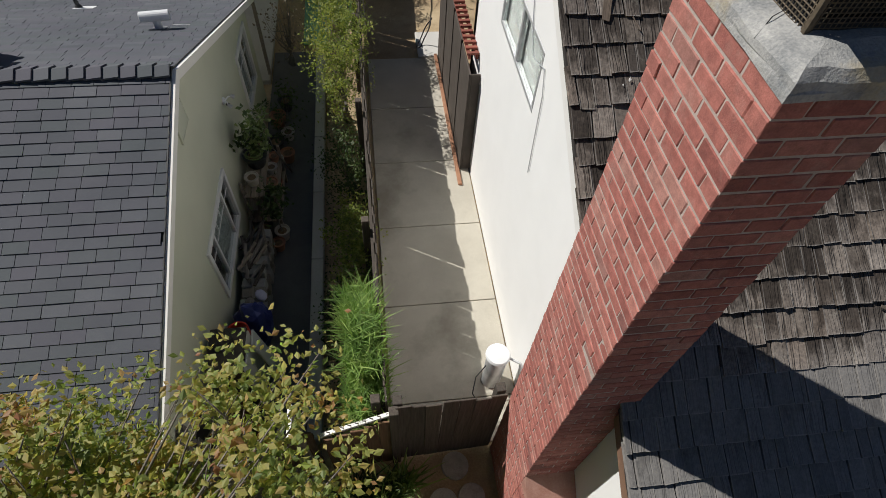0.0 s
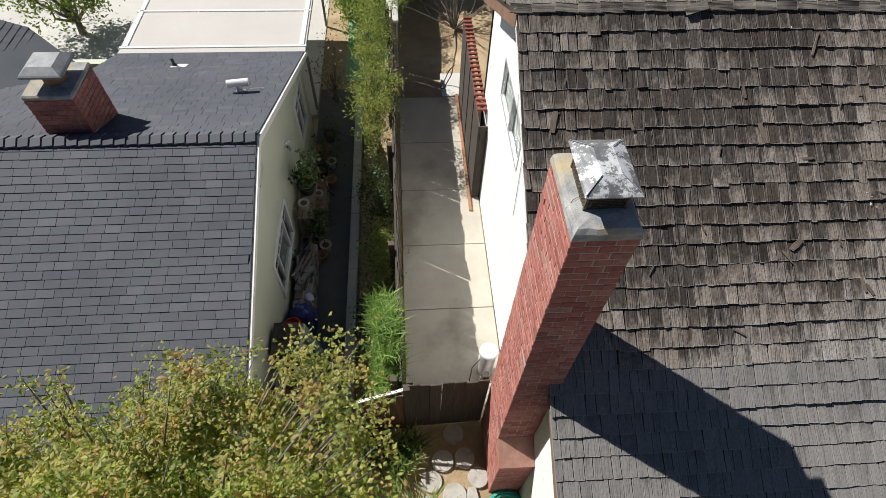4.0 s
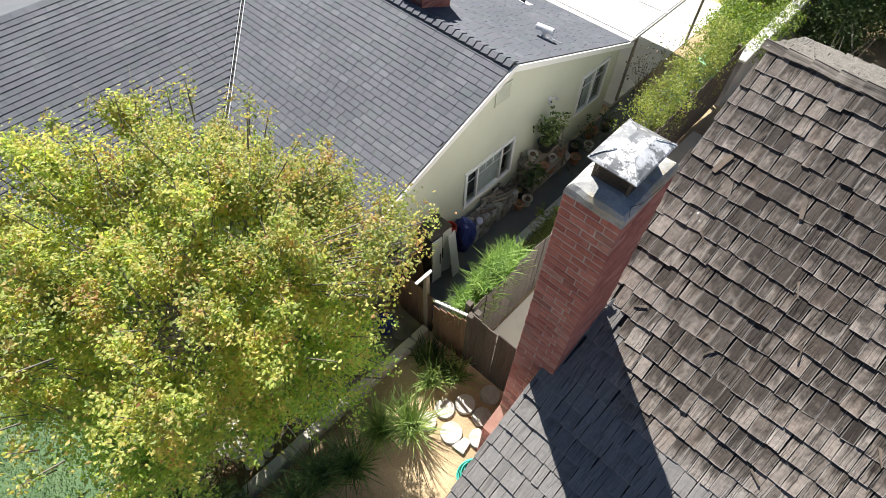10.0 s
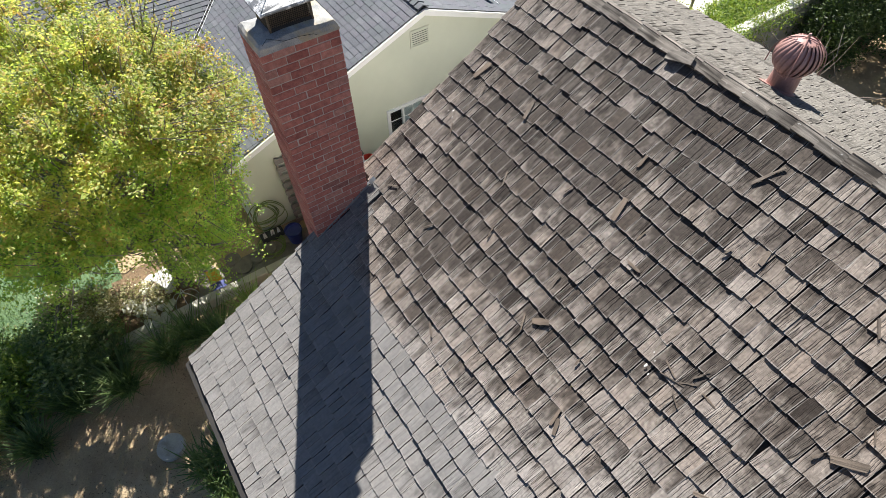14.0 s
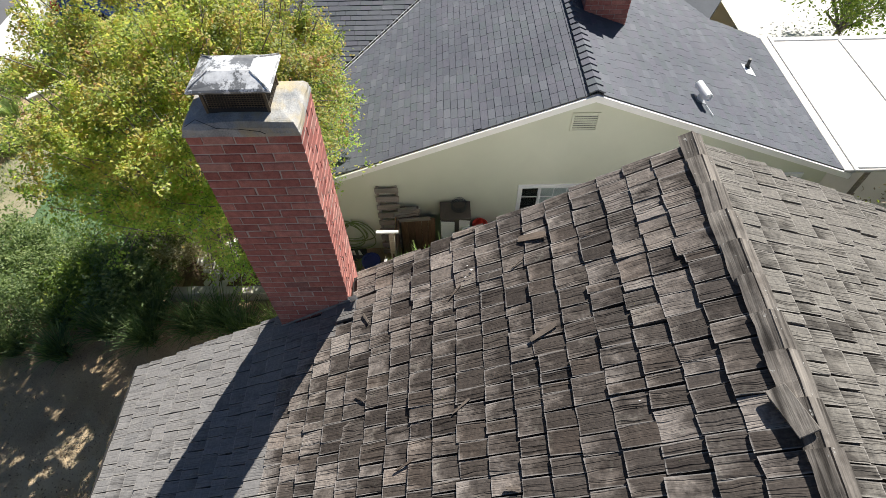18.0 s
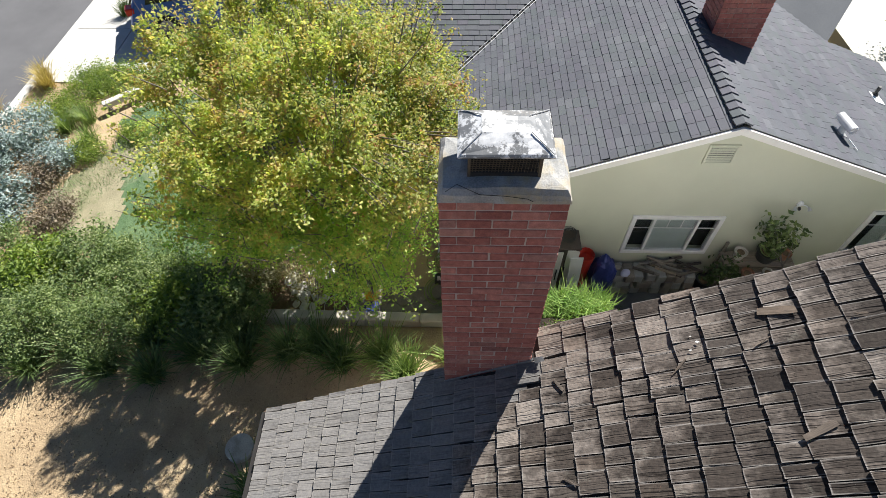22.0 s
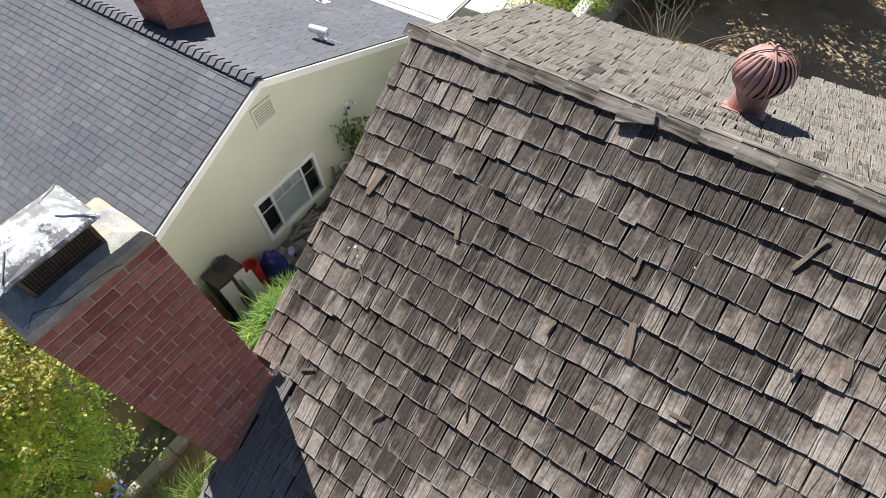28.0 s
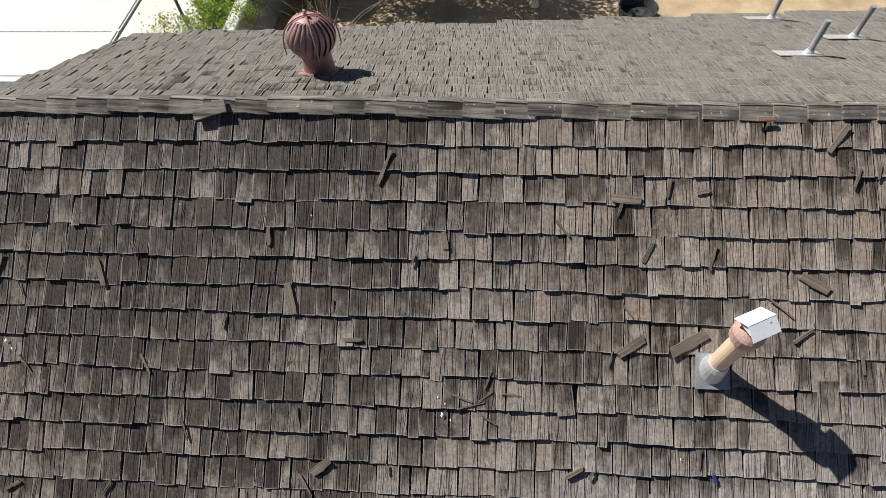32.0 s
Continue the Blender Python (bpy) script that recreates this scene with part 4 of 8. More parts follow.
bmesh.ops.subdivide_edges(bm, edges=bm.edges, cuts=3, use_grid_fill=True)
for v in bm.verts:
    v.co.z += 0.006 * noise.noise(v.co * 14)
cage = part("chimney_cap", bm, cap_metal_material(), CH, "flaking white sheet metal cap over wire mesh")
cage.location = (-0.005, -0.005, 5.67)
bm = bmesh.new()
for z in np.arange(0.0, 0.19, 0.0145):
    tube(bm, [(-0.13, -0.185, z), (0.13, -0.185, z), (0.13, 0.185, z), (-0.13, 0.185, z), (-0.13, -0.185, z)], 0.0022, 4)
for s in np.arange(0, 1, 1 / 22):
    for x in (-0.13, 0.13):
        tube(bm, [(x, -0.185 + 0.37 * s, 0), (x, -0.185 + 0.37 * (s + 0.035), 0.19)], 0.0022, 4)
for s in np.arange(0, 1, 1 / 16):
    for y in (-0.185, 0.185):
        tube(bm, [(-0.13 + 0.26 * s, y, 0), (-0.13 + 0.26 * (s + 0.05), y, 0.19)], 0.0022, 4)
part("wire_cage", bm, MESH_WIRE, cage, "rusty wire mesh")
# Black box fills the cage to stand for the shade under the cap.
part("inner_shade", boxed(-0.118, 0.118, -0.172, 0.172, 0.045, 0.15, 0.004), NEAR_BLACK, cage, "black box standing for the shade inside the mesh")
for x in (-0.128, 0.128):
    for y in (-0.183, 0.183):
        part("corner_post", boxed(x - 0.008, x + 0.008, y - 0.008, y + 0.008, 0, 0.192), MESH_WIRE, cage)
for sx, sy in ((-1, -1), (1, -1), (1, 1), (-1, 1)):
    part("corner_seam", piped([(sx * 0.172, sy * 0.236, 0.194), (sx * 0.064, sy * 0.122, 0.246)], 0.0028, 5), FLASHING, cage)

# flashing where the chimney meets the roof
fl = thing("flashing", (0.0, 0.35, roof_z(0.35)), "creased dark lead flashing round the chimney foot", "flashing")
z0 = roof_z(0.35)
part("side_flashing", prism([(-0.36, roof_z(-0.01) - z0), (0.36, roof_z(0.71) - z0), (0.36, roof_z(0.71) - z0 + 0.03), (-0.36, roof_z(-0.01) - z0 + 0.022)], 0.003, 0.008, "x"), FLASHING, fl)
bm = bmesh.new()
flap = [bm.verts.new(p) for p in ((0.004, 0.33, 0.215), (0.004, 0.42, 0.275), (0.022, 0.43, 0.35), (0.014, 0.35, 0.3), (0.045, 0.44, 0.315), (0.04, 0.38, 0.265))]
for q in ((0, 1, 2, 3), (3, 2, 4, 5)):
    bm.faces.new([flap[k] for k in q])
bmesh.ops.solidify(bm, geom=bm.faces[:], thickness=0.003)
part("bent_flap", bm, GALV, fl, "bent-up pale metal flap")

# ---- neighbour's house ----
NX, NR_Y, NR_Z, NS, NSB = -3.5, 3.6, 3.65, 0.388, 0.37
NE_F, NE_B = -0.32, 7.85
WING_X, WING_E, WING_F = -10.05, -6.15, -2.95


def nb_front(y):
    return NR_Z - NS * (NR_Y - y)


def nb_back(y):
    return NR_Z - NSB * (y - NR_Y)


def nb_wing(x):
    return NR_Z - NS * (x - WING_X)


def nb_top(y):
    return (nb_front(y) if y < NR_Y else nb_back(y)) - 0.07


nb = thing("neighbour_wall_gable", (NX, 0, 0.1), "smooth olive stucco gable wall in shade", "wall", kind="structure")
W1, W2 = (2.76, 4.11, 0.93, 1.80), (6.23, 7.2, 0.98, 1.96)


def gable_piece(y0, y1, z0=None, z1=None):
    ys = [y0, y1] if not y0 < NR_Y < y1 else [y0, NR_Y, y1]
    lower = [(y0, (z0 or 0.1)), (y1, (z0 or 0.1))]
    upper = [(y1, z1), (y0, z1)] if z1 else [(y, nb_top(y)) for y in reversed(ys)]
    return prism([(a, b - 0.1) for a, b in lower + upper], -0.16, 0.0, "x")


for a in ((-0.2, W1[0]), (W1[1], W2[0]), (W2[1], 7.6)):
    part("wall_panel", gable_piece(*a), STUCCO_OLIVE, nb)
for w in (W1, W2):
    part("wall_panel", gable_piece(w[0], w[1], None, w[2]), STUCCO_OLIVE, nb)
    part("wall_panel", gable_piece(w[0], w[1], w[3], None), STUCCO_OLIVE, nb)
lone("neighbour_wall_front", boxed(-6.3, NX - 0.16, -0.2, -0.05, 0.05, 2.1), STUCCO_OLIVE, "olive stucco wall facing the front garden", "wall", "structure")
lone("neighbour_wall_back", boxed(-9.8, NX - 0.16, 7.45, 7.6, 0.05, 2.1), STUCCO_OLIVE, "olive stucco rear wall", "wall", "structure")
lone("neighbour_wall_wing", boxed(-6.46, -6.3, WING_F + 0.3, -0.2, 0.0, 2.1), STUCCO_OLIVE, "olive stucco garage side wall", "wall", "structure")
lone("neighbour_wall_garage", boxed(-13.6, -6.46, WING_F + 0.3, WING_F + 0.45, 0.0, 2.3), STUCCO_OLIVE, "olive stucco garage front wall", "wall", "structure")


def house_window(name, w, panes, label):
    """A white vinyl sliding window in the gable wall, with a raised outer trim."""
    win = thing(name, (NX, (w[0] + w[1]) / 2, w[2]), label, "window", kind="structure")
    h, hw = w[3] - w[2], (w[1] - w[0]) / 2
    t = 0.07
    for a, b, c, d in ((-hw - 0.02, hw + 0.02, -0.03, t - 0.03), (-hw - 0.02, hw + 0.02, h - t + 0.03, h + 0.03), (-hw - 0.02, -hw + t - 0.02, t - 0.03, h - t + 0.03), (hw - t + 0.02, hw + 0.02, t - 0.03, h - t + 0.03)):
        part("window_frame", boxed(-0.05, 0.028, a, b, c, d, 0.006), VINYL, win)
    xs = [-hw + t - 0.02] + [hw * p for p in panes] + [hw - t + 0.02]
    for x in xs[1:-1]:
        part("mullion", boxed(-0.045, 0.014, x - 0.022, x + 0.022, t - 0.03, h - t + 0.03, 0.004), VINYL, win)
    for i, (a, b) in enumerate(zip(xs, xs[1:])):
        a, b = a + (0.022 if i else 0), b - (0.022 if i < len(xs) - 2 else 0)
        pane = part("pane", boxed(-0.02, -0.012, a, b, t - 0.03, h - t + 0.03), GLASS, win)
        pane.visible_shadow = False
        rail = h * 0.68
        part("muntin", boxed(-0.011, -0.003, a, b, rail, rail + 0.014), VINYL, pane)
        n = 3 if b - a > 0.5 else 1
        for k in range(1, n):
            part("muntin", boxed(-0.011, -0.003, a + (b - a) * k / n - 0.006, a + (b - a) * k / n + 0.006, rail + 0.014, h - t + 0.03), VINYL, pane)
    part("blind", boxed(-0.05, -0.045, -hw * 0.5, hw * 0.5, 0.0, h), CURTAIN, win, "pale closed blind behind the glass")
    # Near-black board behind the glass stands for the unlit room.
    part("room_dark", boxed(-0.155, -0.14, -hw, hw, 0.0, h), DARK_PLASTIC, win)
    return win


house_window("window_2", W1, (-0.5, 0.5), "white vinyl three-light window with a pale blind")
house_window("window_3", W2, (0.05,), "cream-framed two-light window with dark glass")

# roof boards, trim
bm = bmesh.new()


def poly_slab(pts, thick=0.07):
    b = bmesh.new()
    hi = [b.verts.new(p) for p in pts]
    lo = [b.verts.new((p[0], p[1], p[2] - thick)) for p in pts]
    b.faces.new(hi)
    b.faces.new(lo[::-1])
    n = len(pts)
    for i in range(n):
        b.faces.new((hi[i], lo[i], lo[(i + 1) % n], hi[(i + 1) % n]))
    bmesh.ops.recalc_face_normals(b, faces=b.faces)
    return b


L = 0.006
nroof_f = lone("neighbour_roof_front", poly_slab([(NX + 0.1, NE_F, nb_front(NE_F) - L), (WING_E, NE_F, nb_front(NE_F) - L), (WING_X, NR_Y, NR_Z - L), (NX + 0.1, NR_Y, NR_Z - L)]), DECK, "dark grey tabbed asphalt shingle roof slope", "roof", "structure")
nroof_b = lone("neighbour_roof_back", poly_slab([(NX + 0.1, NE_B, nb_back(NE_B)), (NX + 0.1, NR_Y, NR_Z), (WING_X, NR_Y, NR_Z), (-7.0, 6.6, nb_back(6.6)), (-7.0, NE_B, nb_back(NE_B))]), ASPH_REST, "dark grey asphalt shingle rear roof slope", "roof", "structure")
wing_z = nb_wing(WING_E)
nroof_w = lone("neighbour_roof_wing", poly_slab([(WING_E, NE_F, wing_z - L), (WING_E, WING_F, wing_z - L), (WING_X, WING_F, NR_Z - L), (WING_X, NR_Y, NR_Z - L)]), DECK, "dark grey shingle slope of the garage wing", "roof", "structure")
nroof_rw = lone("neighbour_roof_rear_wing", poly_slab([(WING_X, NR_Y, NR_Z), (-7.0, 6.6, nb_back(6.6)), (-8.1, 7.4, nb_wing(-8.1)), (WING_X, 7.4, NR_Z)]), ASPH_REST, "dark grey shingle slope of the rear wing", "roof", "structure")
lone("neighbour_roof_far", poly_slab([(WING_X, WING_F, NR_Z), (WING_X, 7.4, NR_Z), (-14.0, 7.4, nb_wing(-6.1)), (-14.0, WING_F, nb_wing(-6.1))]), ASPH_REST, "dark grey shingle far slope of the wing", "roof", "structure")
val = thing("valley_flashing", (-8.0, 1.5, nb_front(1.5)), "pale painted sheet metal roof valley", "flashing", kind="structure")
for s in (-0.022, 0.022):
    a, b = (WING_E + s, NE_F + s, nb_front(NE_F) + 0.02), (WING_X + s, NR_Y + s, NR_Z + 0.02)
    part("valley_strip", piped([(a[0] + 8, a[1] - 1.5, a[2] - nb_front(1.5)), (b[0] + 8, b[1] - 1.5, b[2] - nb_front(1.5))], 0.007, 5), WHITE_METAL, val)
ntrim = thing("neighbour_trim", (NX, 3.6, 2.0), "cream painted barge boards on the gable", "trim", kind="structure")
for y0, y1, fn in ((NE_F - 0.02, NR_Y, nb_front), (NR_Y, NE_B + 0.02, nb_back)):
    part("barge_board", prism([(y0 - 3.6, fn(y0) - 2.0 - 0.008), (y1 - 3.6, fn(y1) - 2.0 - 0.008), (y1 - 3.6, fn(y1) - 2.0 - 0.112), (y0 - 3.6, fn(y0) - 2.0 - 0.112)], 0.101, 0.14, "x"), CREAM_TRIM, ntrim)
    part("drip_edge", prism([(y0 - 3.6, fn(y0) - 2.0 + 0.01), (y1 - 3.6, fn(y1) - 2.0 + 0.01), (y1 - 3.6, fn(y1) - 2.0 - 0.006), (y0 - 3.6, fn(y0) - 2.0 - 0.006)], 0.092, 0.104, "x"), DARK_PLASTIC, ntrim, "black drip edge")
part("soffit", prism([(NE_F - 3.6, nb_front(NE_F) - 2.08), (0, NR_Z - 2.08), (NE_B - 3.6, nb_back(NE_B) - 2.08), (NE_B - 3.6, nb_back(NE_B) - 2.1), (0, NR_Z - 2.1), (NE_F - 3.6, nb_front(NE_F) - 2.1)], 0.0, 0.06, "x"), CREAM_TRIM, ntrim)

# louvred gable vent
gv_ = thing("gable_vent", (NX, 3.56, 2.94), "olive painted louvred attic vent in the gable", "vent")
for a, b, c, d in ((-0.2, 0.2, -0.02, 0.015), (-0.2, -0.165, 0.015, 0.29), (0.165, 0.2, 0.015, 0.29), (-0.2, 0.2, 0.29, 0.32)):
    part("vent_frame", boxed(0.0, 0.02, a, b, c, d, 0.003), STUCCO_OLIVE, gv_)
# Black sheet on the wall stands for the shade behind the slats.
part("vent_back", boxed(0.0005, 0.003, -0.165, 0.165, 0.015, 0.29), NEAR_BLACK, gv_)
for k in range(7):
    part("slat", box(bmesh.new(), -0.012, 0.012, -0.163, 0.163, -0.002, 0.002, 0, pose(0.013, 0, 0.035 + k * 0.04, 0, 62, 0)), STUCCO_OLIVE, gv_)

# twin security light
sl = thing("security_light", (NX, 5.07, 2.13), "grey twin-head security light on the olive wall", "wall light")
part("base_plate", turned([(0.05, 0), (0.05, 0.018), (0.03, 0.03)], 14, pose(0, 0, 0, 0, 90, 0)), WHITE_METAL, sl)
for s in (-1, 1):
    part("arm", piped([(0.02, 0, 0), (0.06, s * 0.05, 0.02), (0.08, s * 0.09, 0.0)], 0.009, 6), WHITE_METAL, sl)
    part("lamp_head", turned([(0.014, 0), (0.02, 0.02), (0.03, 0.055), (0.03, 0.06)], 14, pose(0.075, s * 0.09, 0.01, 0, 125, s * 25)), GALV, sl, "grey cone lamp head")
part("sensor", turned([(0.02, 0), (0.024, 0.03), (0.01, 0.05)], 10, pose(0.03, 0, -0.05, 0, 120, 0)), DARK_PLASTIC, sl)

# roof vents
rv = thing("roof_vent", (-4.05, 5.38, nb_back(5.38)), "white T-shaped metal flue vent on the asphalt roof", "roof vent")
part("stack", turned([(0.05, -0.02), (0.05, 0.13)], 14), WHITE_METAL, rv)
part("flashing_plate", boxed(-0.08, 0.08, -0.08, 0.08, -0.004, 0.004, 0, m=pose(0, 0, 0.012, -20.3, 0, 0)), FLASHING, rv)
part("tee_head", turned([(0.055, -0.17), (0.062, -0.165), (0.062, 0.165), (0.055, 0.17), (0.05, 0.13)], 18, pose(0.0, 0, 0.17, 0, 90, 8)), WHITE_METAL, rv, "white horizontal tee head")
part("antenna_rod", piped([(0.15, 0.05, 0.02), (0.34, 0.1, -0.01)], 0.006, 5), WHITE_METAL, rv)
vp = thing("vent_pipe", (-5.6, 6.85, nb_back(6.85)), "black plumbing vent pipe on the asphalt roof", "vent pipe")
part("pipe", turned([(0.028, -0.02), (0.028, 0.17), (0.02, 0.17)], 12), DARK_PLASTIC, vp)
part("boot", turned([(0.06, 0.0), (0.035, 0.06)], 12), DARK_PLASTIC, vp)
part("flashing_plate", boxed(-0.05, 0.22, -0.1, 0.1, -0.004, 0.004, 0, m=pose(0, 0, 0.012, -20.3, 0, 0)), WHITE_METAL, vp)


def brick_stack(top, x0, x1, y0, y1, z0, z1, mats, origin, keep=None, course=COURSE, module=0.2):
    """Bricks in running bond round a shaft: returns boxes (x0, x1, y0, y1, z0, z1) course by course."""
    out, n = [], int(round((z1 - z0) / course))
    for k in range(n):
        a, b = z1 - (k + 1) * course + JOINT / 2, z1 - k * course - JOINT / 2
        flip = k % 2

        def run(lo, hi):
            cuts_, v_ = [], lo
            while v_ < hi - 1e-4:
                e = min(hi, v_ + module)
                if hi - e < 0.045:
                    e = hi
                cuts_.append((v_ + (0 if v_ in (x0, y0) else JOINT / 2), e - (0 if e in (x1, y1) else JOINT / 2)))
                v_ = e
            return cuts_

        d = BRICK_D
        ylo, yhi = (y0, y1 - d) if flip else (y0 + d, y1)
        for p, q in run(ylo, yhi):
            out.append((x1 - d, x1, p, q, a, b))
        for p, q in run(*((y0 + d, y1) if flip else (y0, y1 - d))):
            out.append((x0, x0 + d, p, q, a, b))
        for p, q in run(*((x0 + d, x1) if not flip else (x0, x1 - d))):
            out.append((p, q, y0, y0 + d, a, b))
        for p, q in run(*((x0, x1 - d) if not flip else (x0 + d, x1))):
            out.append((p, q, y1 - d, y1, a, b))
    return out


nc = thing("neighbour_chimney", (-5.85, 4.15, 3.3), "squat red brick chimney with a concrete crown", "chimney")
part("core", boxed(-0.29, 0.29, -0.34, 0.34, -0.2, 0.82), MORTAR, nc)
part("crown", boxed(-0.31, 0.31, -0.36, 0.36, 0.82, 0.89, 0.02), CROWN, nc, "pale concrete crown")
NC_BRICKS = brick_stack(None, -0.3, 0.3, -0.35, 0.35, 0.0, 0.82, None, None)
part("flue_collar", turned([(0.14, 0.89), (0.14, 1.06), (0.12, 1.07)], 14), CLAY, nc)
bm = bmesh.new()
rings = [[bm.verts.new((sx * a, sy * a, z)) for sx, sy in ((-1, -1), (1, -1), (1, 1), (-1, 1))] for a, z in ((0.25, 0.0), (0.255, 0.03), (0.24, 0.045), (0.15, 0.11))]
for a, b in zip(rings, rings[1:]):
    for k in range(4):
        bm.faces.new((a[k], a[(k + 1) % 4], b[(k + 1) % 4], b[k]))
bm.faces.new(rings[-1])
bm.faces.new(rings[0][::-1])
ncap = part("chimney_cap", bm, FLASHING, nc, "grey galvanised hip-shaped cap")
ncap.location = (0, 0, 1.06)
for sx, sy in ((-1, -1), (1, -1), (1, 1), (-1, 1)):
    part("leg", boxed(sx * 0.14 - 0.01, sx * 0.14 + 0.01, sy * 0.14 - 0.01, sy * 0.14 + 0.01, -0.02, 0.002), GALV, ncap)

pc = thing("patio_cover", (-5.2, 9.5, 0.3), "flat white sheet patio cover on posts", "patio cover")
part("roof_sheet", boxed(-1.8, 1.83, -1.78, 2.3, 1.78, 1.84, 0.01), WHITE_SHEET, pc)
for y in (-1.6, -0.3, 1.0, 2.26):
    part("seam", boxed(-1.81, 1.84, y - 0.03, y + 0.03, 1.835, 1.86, 0.006), WHITE_PAINT, pc)
for x in (-1.7, 1.74):
    part("edge_gutter", boxed(x - 0.05, x + 0.05, -1.6, 2.3, 1.74, 1.86, 0.01), WHITE_PAINT, pc)
    for y in (-1.3, 2.1):
        part("post", boxed(x - 0.028, x + 0.028, y - 0.028, y + 0.028, 0, 1.76, 0.005), GREY_WOOD, pc)

# ---- fences ----


def board_fence(name, a, b, z0, z1, label, mat=FENCE_WOOD, width=0.14, drop=0.0, posts=True, parent_rows=True):
    """Vertical boards between two points on rails, with slightly uneven tops."""
    a, b = Vector((*a, z0)), Vector((*b, z0))
    d = b - a
    n = max(1, int(d.length / width))
    ang = math.degrees(math.atan2(d.y, d.x))
    f = thing(name, a, label, "fence", rz=ang)
    rnd = random.Random(name + str(n))
    w = d.length / n
    meshes = [mesh_of("fence_board", boxed(-w / 2 - 0.0006, w / 2 + 0.0006, -0.009, 0.009, 0.0, (z1 - z0) + e, 0.004), mat) for e in (-0.012, -0.004, 0.004, 0.012)]
    for k in range(n):
        ob = new("fence_board", rnd.choice(meshes))
        ob.parent = f
        ob.matrix_local = pose((k + 0.5) * w, rnd.uniform(-0.004, 0.004), 0.03 - drop * k / n, rnd.uniform(-0.6, 0.6), rnd.uniform(-0.5, 0.5), 0)
    for h in (0.25, 0.8):
        part("rail", boxed(0, d.length, 0.011, 0.05, h * (z1 - z0), h * (z1 - z0) + 0.085, 0.004), mat, f)
    if posts:
        for s in np.linspace(0.04, d.length - 0.04, max(2, int(d.length / 2.2) + 1)):
            part("post", boxed(s - 0.045, s + 0.045, 0.052, 0.142, 0, z1 - z0 + 0.02, 0.006), mat, f)
    return f


board_fence("cross_fence", (-1.53, 0.69), (-0.46, 0.72), 0.45, 1.99, "dark weathered board fence between chimney and side fence")
board_fence("side_fence", (-1.6, 0.8), (-1.66, 9.6), 0.43, 1.95, "long dark weathered board fence between the two yards")
lat = thing("lattice_fence", (-2.24, 0.66, 0.3), "brown board fence section with a white-topped lattice strip", "fence", rz=2)
for k in range(5):
    part("fence_board", boxed(k * 0.138, k * 0.138 + 0.134, -0.01, 0.01, 0, 1.17 + k * 0.07, 0.004), GATE_WOOD, lat)
bm = bmesh.new()
for k in range(9):
    for s in (-1, 1):
        x = 0.04 + k * 0.07
        box(bm, -0.004, 0.004, -0.004, 0.004, -0.075, 0.075, 0, pose(x, s * 0.004, 1.3 + x * 0.5, 0, s * 40, 0))
part("lattice", bm, GREY_WOOD, lat, "criss-cross lattice strip")
part("top_rail", prism([(0.0, 1.3), (0.69, 1.64), (0.69, 1.675), (0.0, 1.335)], -0.018, 0.018, "y"), WHITE_PAINT, lat, "white capping rail")
part("post", boxed(0.66, 0.75, -0.045, 0.045, 0, 1.72, 0.006), FENCE_WOOD, lat)
gt = thing("garden_gate", (-3.3, 0.75, 0.2), "brown vertical-board garden gate beside the olive wall", "gate")
for k in range(6):
    part("board", boxed(0.02 + k * 0.155, 0.17 + k * 0.155, -0.01, 0.01, 0.04, 1.24 + 0.01 * (k % 3), 0.004), GATE_WOOD, gt)
for z in (0.2, 1.02):
    part("rail", boxed(0.02, 0.94, 0.012, 0.045, z, z + 0.1, 0.004), GATE_WOOD, gt)
part("post", boxed(0.78, 0.86, -0.04, 0.04, 0, 1.74, 0.006), SHELF_WOOD, gt, "pale bare timber post")
part("latch_bar", boxed(0.8, 0.845, -0.22, 0.11, 1.743, 1.772, 0.005), WHITE_PAINT, gt, "white top bar")
dp = thing("old_door", (-3.3, 1.1, 0.22), "old brown boarded door leaning on the olive wall", "door")
for k in range(5):
    part("board", box(bmesh.new(), 0.0, 0.018, -0.28 + k * 0.113, -0.17 + k * 0.113, 0.02, 1.16 - 0.015 * k, 0.003, pose(0.16, 0, 0, 0, -7, 0)), GATE_WOOD, dp)
part("rail", box(bmesh.new(), 0.02, 0.045, -0.29, 0.29, 1.07, 1.14, 0.003, pose(0.16, 0, 0, 4, -7, 0)), GREY_WOOD, dp, "grey top rail")
for k, (y, z, ln, tilt) in enumerate(((0.86, 1.39, 0.34, 3), (0.98, 1.42, 0.3, -2), (0.9, 1.46, 0.36, 5), (1.02, 1.5, 0.26, -3), (0.94, 1.54, 0.3, 2))):
    lone("scrap_timber", boxed(-0.03, 0.03, -ln / 2, ln / 2, 0, 0.03, 0.003, pose(-3.27 - 0.02 * (k % 2), y, z - 0.01, tilt * 0.4, 0, tilt * 3)), SHELF_WOOD if k % 2 else GREY_WOOD, "weathered timber offcut stacked above the panel", "timber", group="stacked offcuts")
lone("offcut_crate", boxed(-0.14, 0.1, -0.16, 0.16, 0, 1.155, 0.006, pose(-3.35, 0.95, 0.22)), SHED_BROWN, "tall dark crate carrying timber offcuts", "crate")

